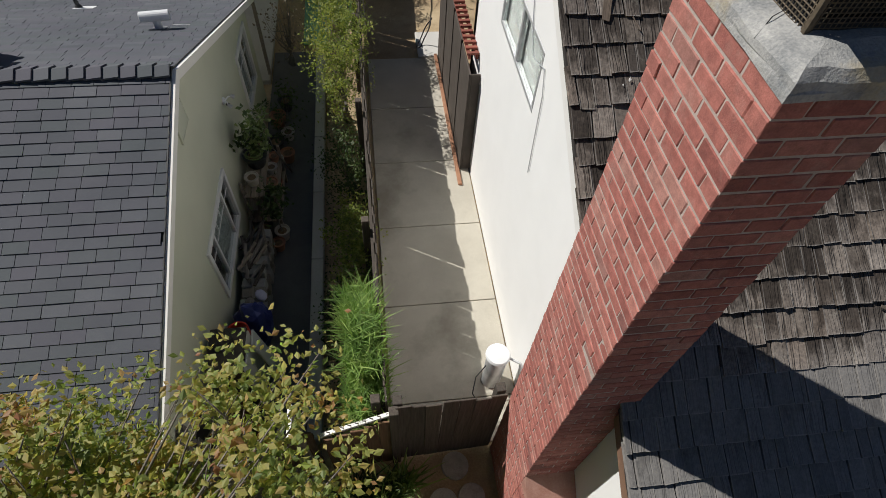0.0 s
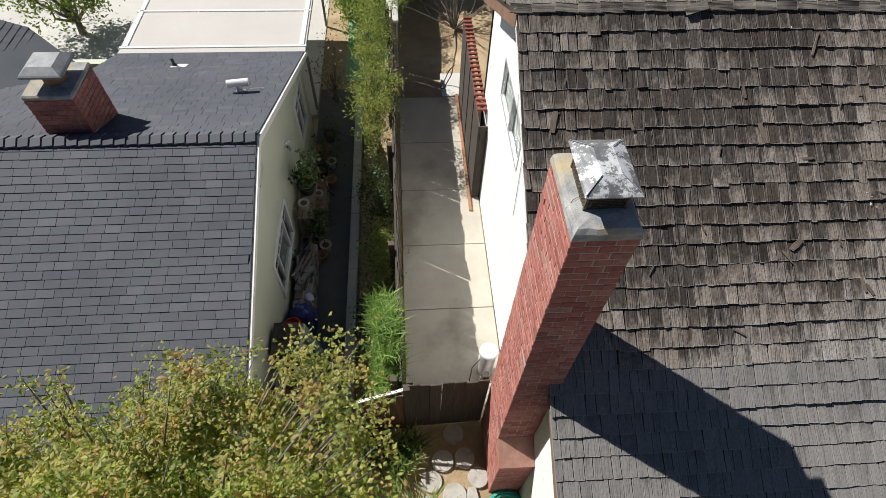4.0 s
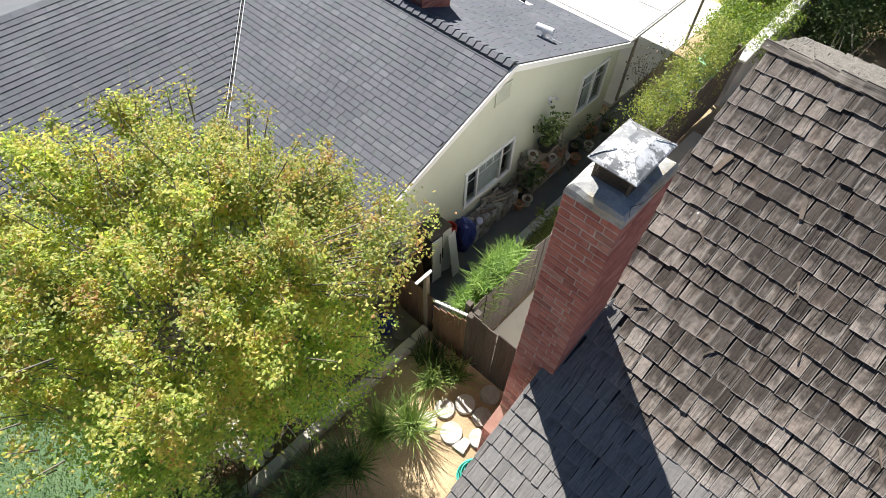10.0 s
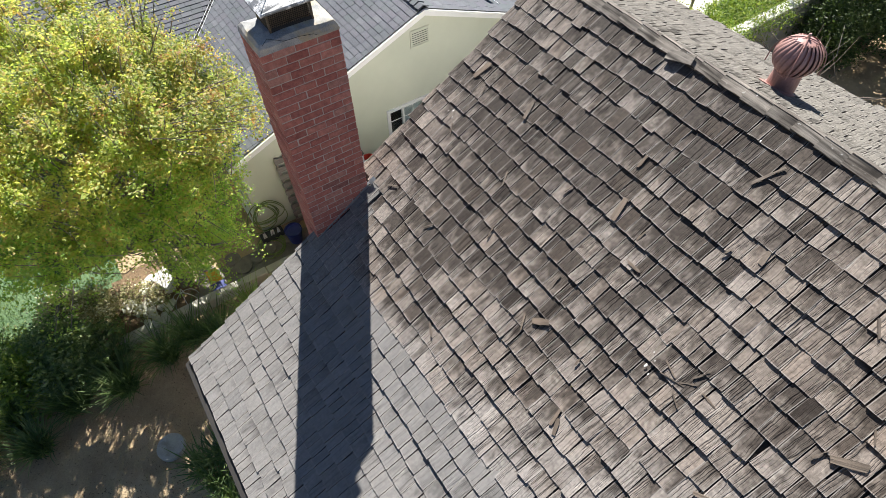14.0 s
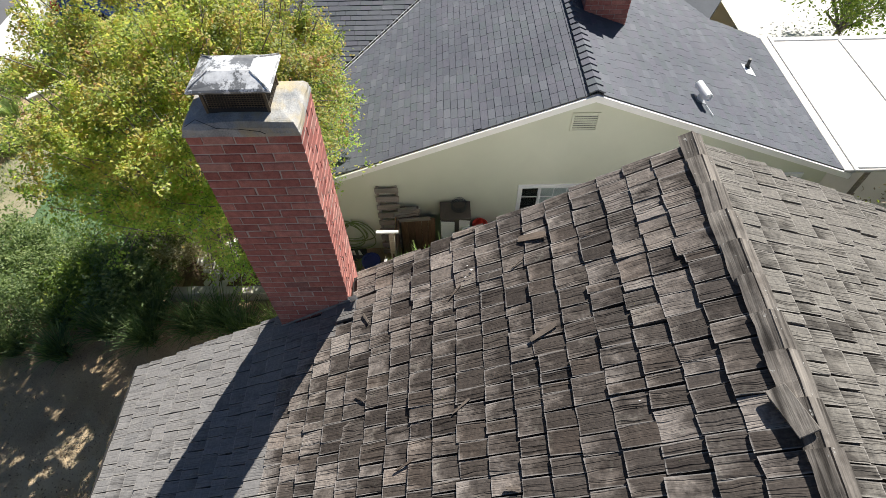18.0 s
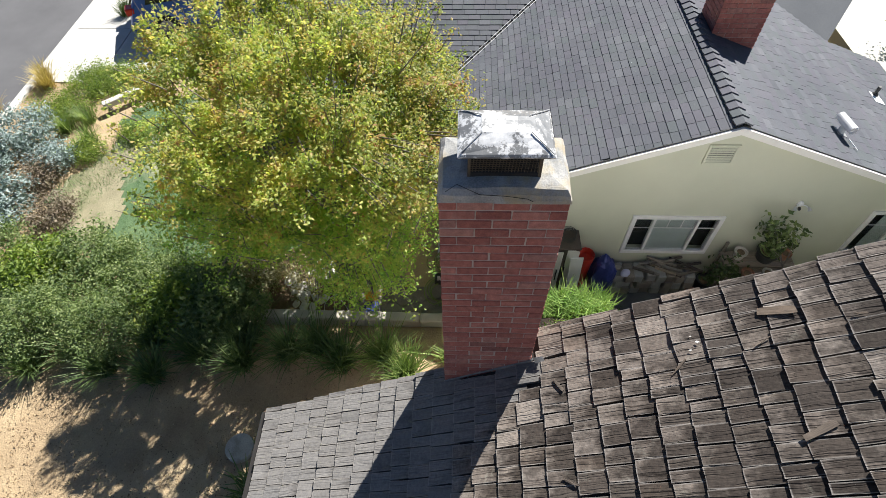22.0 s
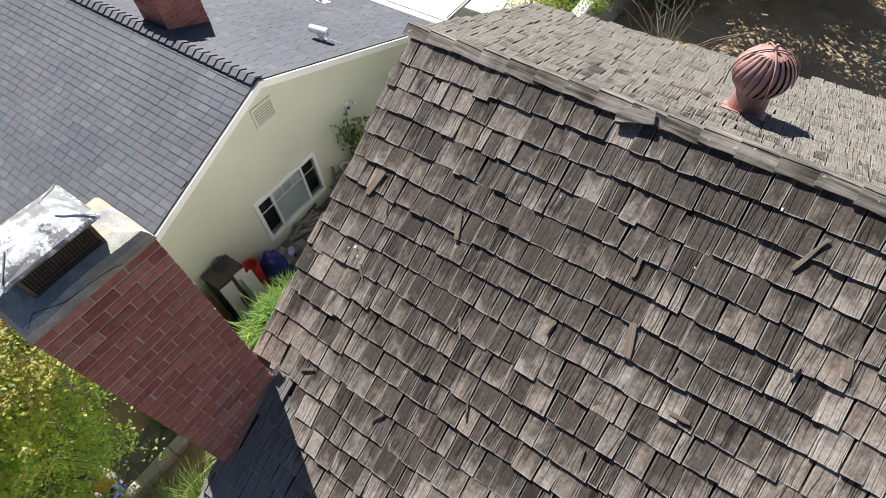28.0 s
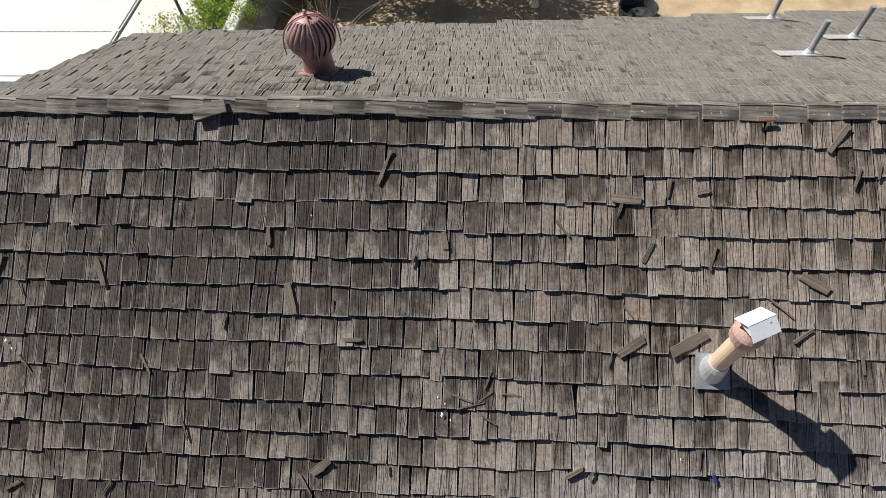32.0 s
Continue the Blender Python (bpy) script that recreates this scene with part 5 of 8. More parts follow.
# lean-to against the white wall, with red slats on top
lt = thing("lean_to", (-0.16, 6.55, 0.45), "brown panelled lean-to store with red roof slats", "store")
for k in range(4):
    y = -1.35 + k * 0.8
    part("wall_panel", boxed(0.0, 0.025, y, y + 0.79, 0.02, 1.86 + 0.03 * k, 0.005), SHED_BROWN, lt)
    part("batten", boxed(-0.014, -0.001, y - 0.014, y + 0.014, 0.02, 1.88 + 0.03 * k, 0.003), FENCE_WOOD, lt, "dark joint batten")
for y in (-1.35, 1.82):
    part("end_panel", boxed(0.027, 0.155, y, y + 0.025, 0.02, 1.86, 0.004), SHED_BROWN, lt)
slat = mesh_of("slat", boxed(-0.14, 0.03, -0.026, 0.026, 0, 0.035, 0.004), RED_SLAT)
for k in range(22):
    ob = new("slat", slat)
    ob.parent = lt
    ob.matrix_local = pose(0.12, -1.1 + k * 0.135, 2.02, 0, random.uniform(-1, 1), random.uniform(-1.5, 1.5))
for x in (0.02, 0.13):
    part("bearer", boxed(x - 0.018, x + 0.018, -1.12, 1.8, 1.95, 2.019, 0.004), RED_SLAT, lt)
part("footing", boxed(-0.08, -0.016, -1.72, 1.84, 0.02, 0.075, 0.01), CLAY, lt, "pinkish brick edging")

# white tank by the wall
tk = thing("water_tank", (-0.3, 1.5, 0.47), "white round lidded tank with pipes by the wall", "tank")
part("body", turned([(0.1, 0), (0.115, 0.03), (0.125, 0.7), (0.12, 0.72)], 24), GALV, tk, soft=True)
part("lid", turned([(0.14, 0.72), (0.145, 0.75), (0.13, 0.78), (0.04, 0.8)], 28), WHITE_METAL, tk, "white round lid")
part("pipe", piped([(0.12, -0.02, 0.7), (0.24, -0.12, 0.72), (0.28, -0.2, 0.6), (0.28, -0.2, 0.1)], 0.016, 8), GALV, tk)
part("hose", piped([(-0.11, -0.02, 0.55), (-0.24, -0.1, 0.4), (-0.28, -0.22, 0.2), (-0.18, -0.34, 0.05)], 0.008, 6), DARK_PLASTIC, tk)
part("valve", boxed(0.22, 0.3, -0.3, -0.2, 0.35, 0.5, 0.01), GALV, tk)


def hose_coil(name, at, radius, turns, mat, label, upright=False, wire=0.011, seed=1):
    rnd = random.Random(seed)
    pts = []
    for k in range(turns * 20):
        a, lap = 2 * math.pi * k / 20, k // 20
        r = radius * (0.55 + 0.45 * ((lap * 0.37) % 1)) + 0.012 * math.sin(a * 2 + lap)
        cx, cy = 0.025 * math.cos(lap * 2.3), 0.025 * math.sin(lap * 2.3)
        h = 0.012 + 0.008 * lap + rnd.uniform(0, 0.004)
        pts.append((h, r * math.cos(a) + cx, r * math.sin(a) + cy) if upright else (r * math.cos(a) + cx, r * math.sin(a) + cy, h))
    h = thing(name, at, label, "hose")
    part("coil", piped(pts, wire, 6), mat, h, soft=True)
    return h


hose_coil("garden_hose", (-0.25, -0.54, 0.46), 0.26, 15, TEAL_HOSE, "coiled teal garden hose on the soil by the chimney")
slack = thing("garden_hose", (NX + 0.03, -0.08, 0.22), "slack olive green hose hung in loose loops on the olive wall", "hose")
rh = random.Random(2)
for k in range(7):
    cy, r, drop = rh.uniform(-0.1, 0.1), rh.uniform(0.17, 0.3), rh.uniform(0.9, 1.5)
    part("loop", piped([(0.02 + 0.012 * k + 0.03 * math.sin(a) ** 2, cy + r * math.sin(a) * (1 - 0.25 * math.cos(a)), 0.78 + r * drop * (math.cos(a) - 0.8)) for a in np.linspace(0, 2 * math.pi, 30)], 0.009, 6), GREEN_HOSE, slack, soft=True)
part("hook", piped([(-0.03, 0, 0.82), (0.1, 0, 0.8), (0.12, 0, 0.84)], 0.012, 6), GALV, slack, "grey steel wall hook")
hose_coil("garden_hose", (-3.08, -0.2, 0.24), 0.32, 5, GREEN_HOSE, "loose loops of olive hose on the pavers", False, 0.01, 3)
cb = thing("cable", (-0.42, 8.5, 0.5), "looped black cable hanging by the lean-to", "cable")
part("loop", piped([(0.25 * math.cos(a) * (0.5 + 0.1 * math.sin(3 * a)), 0.3 * math.sin(a), 0.4 + 0.36 * math.cos(a + 0.5)) for a in np.linspace(0, 4 * math.pi, 40)], 0.012, 6), BLACK_CABLE, cb)

# ---- things along the neighbour's wall ----
pal = thing("wooden_pallet", (-3.34, 0.62, 0.22), "weathered grey slatted pallet leaning on the olive wall", "pallet")
for y in (-0.15, 0.15):
    part("bearer", box(bmesh.new(), -0.04, 0.0, y - 0.02, y + 0.02, 0, 1.66, 0.003, pose(0, 0, 0, 0, -4, 0)), GREY_WOOD, pal)
for k in range(9):
    part("slat", box(bmesh.new(), 0.002, 0.02, -0.19, 0.19, 0.06 + k * 0.185, 0.17 + k * 0.185, 0.003, pose(0, 0, 0, 0, -4, 0)), GREY_WOOD, pal)
wc = thing("storage_cabinet", (-3.24, 1.72, 0.22), "dark cabinet with tall white doors standing ajar", "cabinet")
part("body", boxed(-0.2, 0.14, -0.24, 0.24, 0, 1.26, 0.008), SHED_BROWN, wc)
part("top", boxed(-0.21, 0.17, -0.25, 0.25, 1.262, 1.3, 0.006), SHED_BROWN, wc, "dull brown-grey top")
for s, rz in ((-1, -4), (1, 14)):
    d = part("door", box(bmesh.new(), 0, 0.02, -0.225 if s > 0 else 0.005, -0.005 if s > 0 else 0.225, 0.03, 1.24, 0.004, pose(0.165, 0.24 * s, 0, 0, 0, rz * s * -1)), WHITE_PAINT, wc, "flaking white door")
    part("handle", box(bmesh.new(), 0.022, 0.034, -0.19 if s > 0 else 0.17, -0.17 if s > 0 else 0.19, 0.5, 0.8, 0.003, pose(0.165, 0.24 * s, 0, 0, 0, rz * s * -1)), DARK_PLASTIC, d, "black handle")
bk = thing("wire_basket", (-3.3, 1.78, 1.525), "dark wire basket on the cabinet", "basket")
bm = bmesh.new()
for k in range(5):
    tube(bm, [(0.12 * math.cos(a), 0.12 * math.sin(a), 0.02 + k * 0.025) for a in np.linspace(0, 2 * math.pi, 15)], 0.004, 4)
tube(bm, [(0, 0.12 * math.cos(a), 0.12 + 0.09 * math.sin(a)) for a in np.linspace(0, math.pi, 9)], 0.006, 5)
part("wire", bm, DARK_PLASTIC, bk)
lone("leaning_board", boxed(0, 0.025, 0, 0.2, 0, 1.1, 0.004, pose(-2.9, 1.84, 0.24, 0, -8, 4)), WHITE_PAINT, "white painted board leaning against the cabinet", "board")


def pot(name, at, r, h, mat, label, group="", soil=True):
    p = thing(name, at, label, "plant pot", group)
    part("body", turned([(r * 0.68, 0), (r * 0.72, 0.01), (r * 0.96, h * 0.86), (r * 1.04, h * 0.87), (r * 1.04, h), (r * 0.9, h), (r * 0.88, h * 0.86)], 20), mat, p, soft=False)
    if soil:
        part("soil", turned([(r * 0.89, h * 0.83), (r * 0.5, h * 0.87), (0.01, h * 0.88)], 16), MULCH, p, "dark potting soil")
    return p


pot("bucket", (-3.28, 2.14, 0.24), 0.13, 0.88, RED_PLASTIC, "tall red plastic bin beside the cabinet", soil=False)
tp = thing("tarpaulin", (-3.2, 2.47, 0.24), "crumpled dark blue tarpaulin over a bin", "tarpaulin")
bm = bmesh.new()
bmesh.ops.create_icosphere(bm, subdivisions=3, radius=0.27)
for v in bm.verts:
    v.co *= 1 + 0.28 * noise.noise(v.co * 7)
    v.co.x, v.co.y = v.co.x * 0.85, v.co.y * 0.75
    v.co.z = max(0.0, v.co.z * 1.8 + 0.42)
part("sheet", bm, BLUE_PLASTIC, tp)
pot("bucket", (-2.98, 0.25, 0.22), 0.16, 0.34, BLUE_PLASTIC, "blue plastic tub on the pavers", soil=False)

# stacked stone and timber under the window
rs = random.Random(11)
for k in range(24):
    y = 2.75 + (k % 8) * 0.165 + rs.uniform(-0.03, 0.03)
    lev_ = k // 8
    lone("stacked_block", boxed(-0.15, 0.15, -0.075, 0.075, 0, 0.17, 0.012, pose(-3.26 + rs.uniform(-0.02, 0.02), y, 0.24 + lev_ * 0.172, 0, 0, rs.uniform(-6, 6))), rs.choice((STONE_DARK, CONCRETE_GREY, STONE_DARK)), "rough grey-brown stacked block under the window", "block", group="stacked blocks")
for k in range(16):
    ln = rs.uniform(0.25, 0.6)
    lone("scrap_timber", boxed(-0.02, 0.02, -ln / 2, ln / 2, 0, 0.03, 0.003, pose(-3.26 + rs.uniform(-0.12, 0.12), rs.uniform(2.9, 3.85), 0.765 + 0.018 * (k % 5), rs.uniform(-4, 4), 0, rs.uniform(-35, 35))), rs.choice((GREY_WOOD, FENCE_WOOD, SHELF_WOOD)), "scrap length of weathered timber on the block stack", "timber", group="scrap timber")
for i, (y, x, r) in enumerate(((2.68, -3.25, 10), (2.58, -3.15, -25), (2.8, -3.12, 40))):
    bm = bmesh.new()
    bmesh.ops.create_icosphere(bm, subdivisions=3, radius=0.5)
    for v in bm.verts:
        v.co = Vector((v.co.x * 0.13, v.co.y * 0.19, v.co.z * 0.07)) * (1 + 0.15 * noise.noise(v.co * 5))
    bmesh.ops.transform(bm, matrix=pose(x, y, 0.83 - 0.1 * (i == 1), 0, 0, r), verts=bm.verts)
    lone("cushion", bm, LAVENDER if i else GREY_WOOD, "pale lilac cushion tossed on the stack" if i else "small grey-brown cushion on the stack", "cushion", soft=True)

# plant shelf
ps = thing("plant_shelf", (-3.22, 4.85, 0.24), "weathered three-tier wooden plant shelf crowded with pots", "shelf")
for x in (-0.2, 0.2):
    for y in (-0.5, 0.5):
        part("upright", boxed(x - 0.02, x + 0.02, y - 0.02, y + 0.02, 0, 1.05 if x < 0 else 0.8, 0.003), SHELF_WOOD, ps)
for h, x0, x1 in ((0.25, -0.2, 0.24), (0.52, -0.2, 0.24), (0.8, -0.2, 0.1)):
    for k in range(3):
        w = (x1 - x0) / 3
        part("shelf_board", boxed(x0 + k * w, x0 + k * w + w - 0.012, -0.55, 0.55, h, h + 0.02, 0.003), SHELF_WOOD, ps)
for y in (-0.5, 0.5):
    part("brace", piped([(0.2, y + 0.024, 0.05), (-0.2, y + 0.024, 0.9)], 0.012, 5), SHELF_WOOD, ps)
POTS = [(-3.3, 4.55, 1.062, 0.1, 0.16, CERAMIC_PALE), (-3.28, 4.95, 1.062, 0.17, 0.2, DARK_PLASTIC), (-3.3, 5.25, 1.062, 0.09, 0.14, CLAY), (-3.14, 4.45, 0.782, 0.09, 0.13, DARK_PLASTIC),
        (-3.1, 4.72, 0.782, 0.1, 0.14, CLAY), (-3.12, 5.05, 0.782, 0.09, 0.13, CERAMIC_PALE), (-3.1, 5.3, 0.782, 0.08, 0.12, CLAY), (-3.12, 4.6, 0.512, 0.09, 0.13, CERAMIC_PALE), (-3.1, 5.0, 0.512, 0.1, 0.12, CLAY),
        (-3.25, 4.22, 0.24, 0.13, 0.26, DARK_PLASTIC), (-3.0, 4.18, 0.24, 0.11, 0.2, CERAMIC_PALE), (-3.05, 3.98, 0.24, 0.1, 0.17, CLAY), (-3.2, 5.62, 0.24, 0.16, 0.26, CERAMIC_PALE), (-3.0, 5.85, 0.24, 0.12, 0.2, CLAY),
        (-3.2, 6.1, 0.24, 0.14, 0.24, DARK_PLASTIC), (-3.02, 6.4, 0.24, 0.11, 0.18, CERAMIC_PALE), (-3.2, 6.75, 0.24, 0.14, 0.26, CLAY), (-3.1, 7.2, 0.24, 0.13, 0.22, DARK_PLASTIC)]
NAMES = {CERAMIC_PALE: "pale grey ceramic pot with a small plant", CLAY: "terracotta pot with a small plant", DARK_PLASTIC: "dark plastic pot with a plant"}
for x, y, z, r, h, m in POTS:
    pot("plant_pot", (x, y, z), r, h, m, NAMES[m], "pots along the wall")
hose_coil("garden_hose", (-3.28, 4.95, 1.245), 0.13, 4, GREEN_HOSE, "green hose coiled in a dark pot", False, 0.01, 5)

# front of the neighbour's side: odd garden things
yc = thing("toy_chair", (-2.64, -1.36, 0.22), "small yellow and blue plastic toy chair", "toy chair")
part("seat", boxed(-0.12, 0.12, -0.12, 0.12, 0.16, 0.2, 0.01), BLUE_PLASTIC, yc)
part("backrest", boxed(-0.13, -0.1, -0.1, 0.1, 0.2, 0.5, 0.012, pose(0, 0, 0, 0, -12, 0)), YELLOW_PLASTIC, yc, "yellow backrest")
for x in (-0.1, 0.1):
    for y in (-0.1, 0.1):
        part("leg", boxed(x - 0.018, x + 0.018, y - 0.018, y + 0.018, 0, 0.16, 0.004), BLUE_PLASTIC, yc)
hp = thing("wire_hoop", (-2.78, -1.95, 0.22), "bent wire plant hoops over dark soil", "plant hoop")
for k in range(3):
    part("hoop", piped([(0.24 * math.cos(a) * math.cos(k), 0.24 * math.cos(a) * math.sin(k), 0.34 * math.sin(a)) for a in np.linspace(0, math.pi, 15)], 0.006, 5), GALV, hp)
tl = thing("stone_table", (-3.42, -2.08, 0.2), "square pale stone slab on a low block", "slab")
part("top", box(bmesh.new(), -0.23, 0.23, -0.2, 0.2, 0.16, 0.2, 0.01, pose(0, 0, 0, 0, 0, 25)), WHITE_ROCK, tl)
part("block", boxed(-0.1, 0.1, -0.1, 0.1, 0, 0.16, 0.012), CONCRETE_GREY, tl)
fk = thing("stake_planter", (-3.3, -0.1, 0.2), "dark trough with white plastic stakes", "planter")
part("trough", boxed(-0.08, 0.08, -0.22, 0.22, 0, 0.18, 0.012), DARK_PLASTIC, fk)
for k in range(6):
    part("stake", box(bmesh.new(), -0.006, 0.006, -0.016, 0.016, 0.17, 0.36, 0.003, pose(0.03, -0.17 + k * 0.068, 0, random.uniform(-8, 8), 12, 0)), WHITE_PAINT, fk)
lf = thing("window_frame_spare", (-4.1, -0.28, 0.22), "spare white gridded window frame leaning on the front wall", "window frame")
for a, b, c, d in ((-0.35, 0.35, 0, 0.05), (-0.35, 0.35, 0.85, 0.9), (-0.35, -0.3, 0.05, 0.85), (0.3, 0.35, 0.05, 0.85), (-0.012, 0.012, 0.05, 0.85), (-0.3, 0.3, 0.3, 0.32), (-0.3, 0.3, 0.57, 0.59)):
    part("bar", box(bmesh.new(), a, b, -0.015, 0.015, c, d, 0.003, pose(0, 0, 0, -8, 0, 0)), WHITE_PAINT, lf)

rs = random.Random(5)


def disc(name, x, y, z, r, mat, label, category, group, h=0.05):
    bm = bmesh.new()
    lathe(bm, [(r * 0.97, -0.04), (r, 0.0), (r * 0.985, h * 0.8), (r * 0.95, h), (r * 0.4, h + 0.004)], 26)
    for v in bm.verts:
        v.co.x *= 1 + 0.03 * noise.noise(Vector((x, y, v.co.x * 4)))
    bmesh.ops.transform(bm, matrix=pose(x, y, z, rs.uniform(-1.5, 1.5), rs.uniform(-1.5, 1.5), rs.uniform(0, 180)), verts=bm.verts)
    return lone(name, bm, mat, label, category, group=group)


for x, y, r in ((-0.88, 0.53, 0.155), (-1.06, 0.15, 0.16), (-0.74, 0.18, 0.15), (-1.24, -0.12, 0.155), (-0.57, -0.1, 0.15), (-0.92, -0.32, 0.17), (-1.3, -0.45, 0.15)):
    disc("stepping_stone", x, y, 0.455, r, STONE, "round pale pebble-faced stepping stone on bare soil", "stepping stone", "stepping stones")
lone("stone_offcut", prism([(-0.1, -0.13), (0.1, -0.1), (0.06, 0.12), (-0.05, 0.1)], 0, 0.05), STONE, "broken pale flagstone piece among the stepping stones", "flagstone").location = (-0.68, -0.33, 0.45)
disc("round_stone", -0.3, -2.92, 0.44, 0.2, STONE, "large round pale concrete stone on leaf-strewn soil", "stone", "", 0.1)
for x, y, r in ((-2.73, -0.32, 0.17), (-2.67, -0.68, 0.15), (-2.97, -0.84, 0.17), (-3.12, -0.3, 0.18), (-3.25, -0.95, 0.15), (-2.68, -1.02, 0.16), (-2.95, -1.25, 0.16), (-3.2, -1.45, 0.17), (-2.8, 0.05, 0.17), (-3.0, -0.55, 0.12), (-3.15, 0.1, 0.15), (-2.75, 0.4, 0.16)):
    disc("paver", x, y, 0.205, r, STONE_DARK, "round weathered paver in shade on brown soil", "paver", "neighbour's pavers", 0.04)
for k in range(30):
    a, q = rs.uniform(0, 6.28), math.sqrt(rs.uniform(0, 1))
    bm = bmesh.new()
    bmesh.ops.create_icosphere(bm, subdivisions=2, radius=rs.uniform(0.05, 0.105))
    for v in bm.verts:
        v.co = Vector((v.co.x * 1.2, v.co.y, v.co.z * 0.4)) * (1 + 0.3 * noise.noise(v.co * 20 + Vector((k, 0, 0))))
    x, y = -3.22 + 0.48 * q * math.cos(a), -2.5 + 0.42 * q * math.sin(a)
    bmesh.ops.translate(bm, vec=(x, y, ground_z(x, y) + 0.025), verts=bm.verts)
    lone("garden_rock", bm, WHITE_ROCK, "small pale rock lying on bark mulch", "rock", group="pale rocks")

lone("timber_edging", boxed(-0.62, 0.62, -0.045, 0.045, 0, 0.07, 0.006, pose(0.62, -2.37, 0.45, 0, 0, -1)), GREY_WOOD, "grey timber edging strip half buried in the soil", "edging")

# planter beam and car by the street
pb = thing("planter_beam", (-8.33, -7.89, 0.16), "pale timber beam propped beside mulch", "beam", rz=133)
part("beam", boxed(-0.46, 0.46, -0.08, 0.08, 0.03, 0.17, 0.012), WHITE_SHEET, pb)
for x in (-0.35, 0.35):
    part("support", boxed(x - 0.05, x + 0.05, -0.05, 0.05, -0.16, 0.032, 0.008), STONE_DARK, pb)


def car(at, rz):
    c = thing("car", at, "metallic blue hatchback parked on the bright driveway", "car", rz=rz)
    half = [(-2.05, 0.3), (-2.1, 0.55), (-2.02, 0.78), (-1.96, 0.92), (-1.72, 1.42), (-1.45, 1.53), (-0.2, 1.55), (0.2, 1.48), (0.95, 1.02), (1.75, 0.9), (2.1, 0.7), (2.15, 0.45), (2.08, 0.28)]
    bm = bmesh.new()
    rows_ = []
    for y, inset in ((-0.86, 0.0), (-0.8, 1.0), (0.8, 1.0), (0.86, 0.0)):
        rows_.append([bm.verts.new((x * (1 if inset else 0.985), y * (1 if z < 1.0 else 1 - 0.2 * (z - 1.0) / 0.55), z if inset else min(z, 0.93) if z < 1.0 else 0.93 + (z - 0.93) * 0.93)) for x, z in half])
    for a, b in zip(rows_, rows_[1:]):
        for k in range(len(half) - 1):
            bm.faces.new((a[k], a[k + 1], b[k + 1], b[k]))
    for r_ in (rows_[0], rows_[-1]):
        bm.faces.new(r_)
    bm.faces.new([r_[0] for r_ in rows_] + [r_[-1] for r_ in reversed(rows_)])
    bmesh.ops.recalc_face_normals(bm, faces=bm.faces)
    part("body", bm, CAR_BLUE, c)
    for s in (-1, 1):
        part("side_window", prism([(-1.6, 1.0), (0.72, 1.0), (0.15, 1.4), (-1.4, 1.42)], s * 0.8, s * 0.87, "y"), CAR_GLASS, c, "dark side glass")
        part("tail_light", boxed(-2.12, -1.9, s * 0.72 - 0.13, s * 0.72 + 0.13, 0.78, 0.96, 0.02), TAIL_RED, c, "red tail light")
        for x in (-1.3, 1.35):
            w = part("wheel", turned([(0.2, -0.1), (0.32, -0.1), (0.335, -0.06), (0.335, 0.06), (0.32, 0.1), (0.2, 0.1)], 24, pose(x, s * 0.8, 0.335, 90, 0, 0)), TYRE, c, "black tyre")
            part("rim", turned([(0.03, -0.105), (0.2, -0.1), (0.2, 0.1), (0.03, 0.105)], 20, pose(x, s * 0.8, 0.335, 90, 0, 0)), RIM, w, "alloy rim")
    part("rear_window", box(bmesh.new(), -0.02, 0.02, -0.62, 0.62, 0, 0.44, 0.004, pose(-1.97, 0, 0.98, 0, 27, 0)), CAR_GLASS, c, "dark rear glass")
    part("bumper", boxed(-2.16, -2.0, -0.84, 0.84, 0.3, 0.55, 0.04), CAR_BLUE, c)
    part("roof_rail", piped([(-1.4, 0.62, 1.54), (-1.2, 0.64, 1.6), (0.0, 0.64, 1.6), (0.2, 0.62, 1.52)], 0.018, 6), DARK_PLASTIC, c)
    part("roof_rail", piped([(-1.4, -0.62, 1.54), (-1.2, -0.64, 1.6), (0.0, -0.64, 1.6), (0.2, -0.62, 1.52)], 0.018, 6), DARK_PLASTIC, c)
    return c


car((-12.35, -6.75, 0.06), 110)

# back yard
lone("boundary_wall", boxed(-1.75, -1.55, 9.65, 17.0, 0.2, 1.55, 0.02), CONCRETE_GREY, "grey block boundary wall in shade", "wall", "structure")
lone("wall_cap", boxed(-1.79, -1.51, 9.64, 17.0, 1.555, 1.62, 0.015), CONCRETE_WHITE, "pale concrete capping on the boundary wall", "wall cap", "structure")
gwall = thing("garden_block_wall", (5, 17.2, 0.25), "tan block garden wall behind the dirt yard", "wall", kind="structure")
tb = mesh_of("block", boxed(-0.195, 0.195, -0.09, 0.09, 0.0, 0.19, 0.008), BLOCKWALL)
for r in range(7):
    for k in range(36):
        ob = new("block", tb)
        ob.parent = gwall
        ob.matrix_local = pose(-6.8 + k * 0.4 + (r % 2) * 0.2, 0, r * 0.2)
lone("garden_block_backing", boxed(-1.9, 12.2, 17.23, 17.28, 0.2, 1.63), MORTAR, "mortar backing of the tan block wall", "wall", "structure")
pl = thing("bowl_planter", (4.9, 12.95, 0.28), "pale round bowl planter standing on the dirt yard", "planter")
part("foot", turned([(0.12, 0), (0.09, 0.08), (0.07, 0.2)], 16), CONCRETE_WHITE, pl)
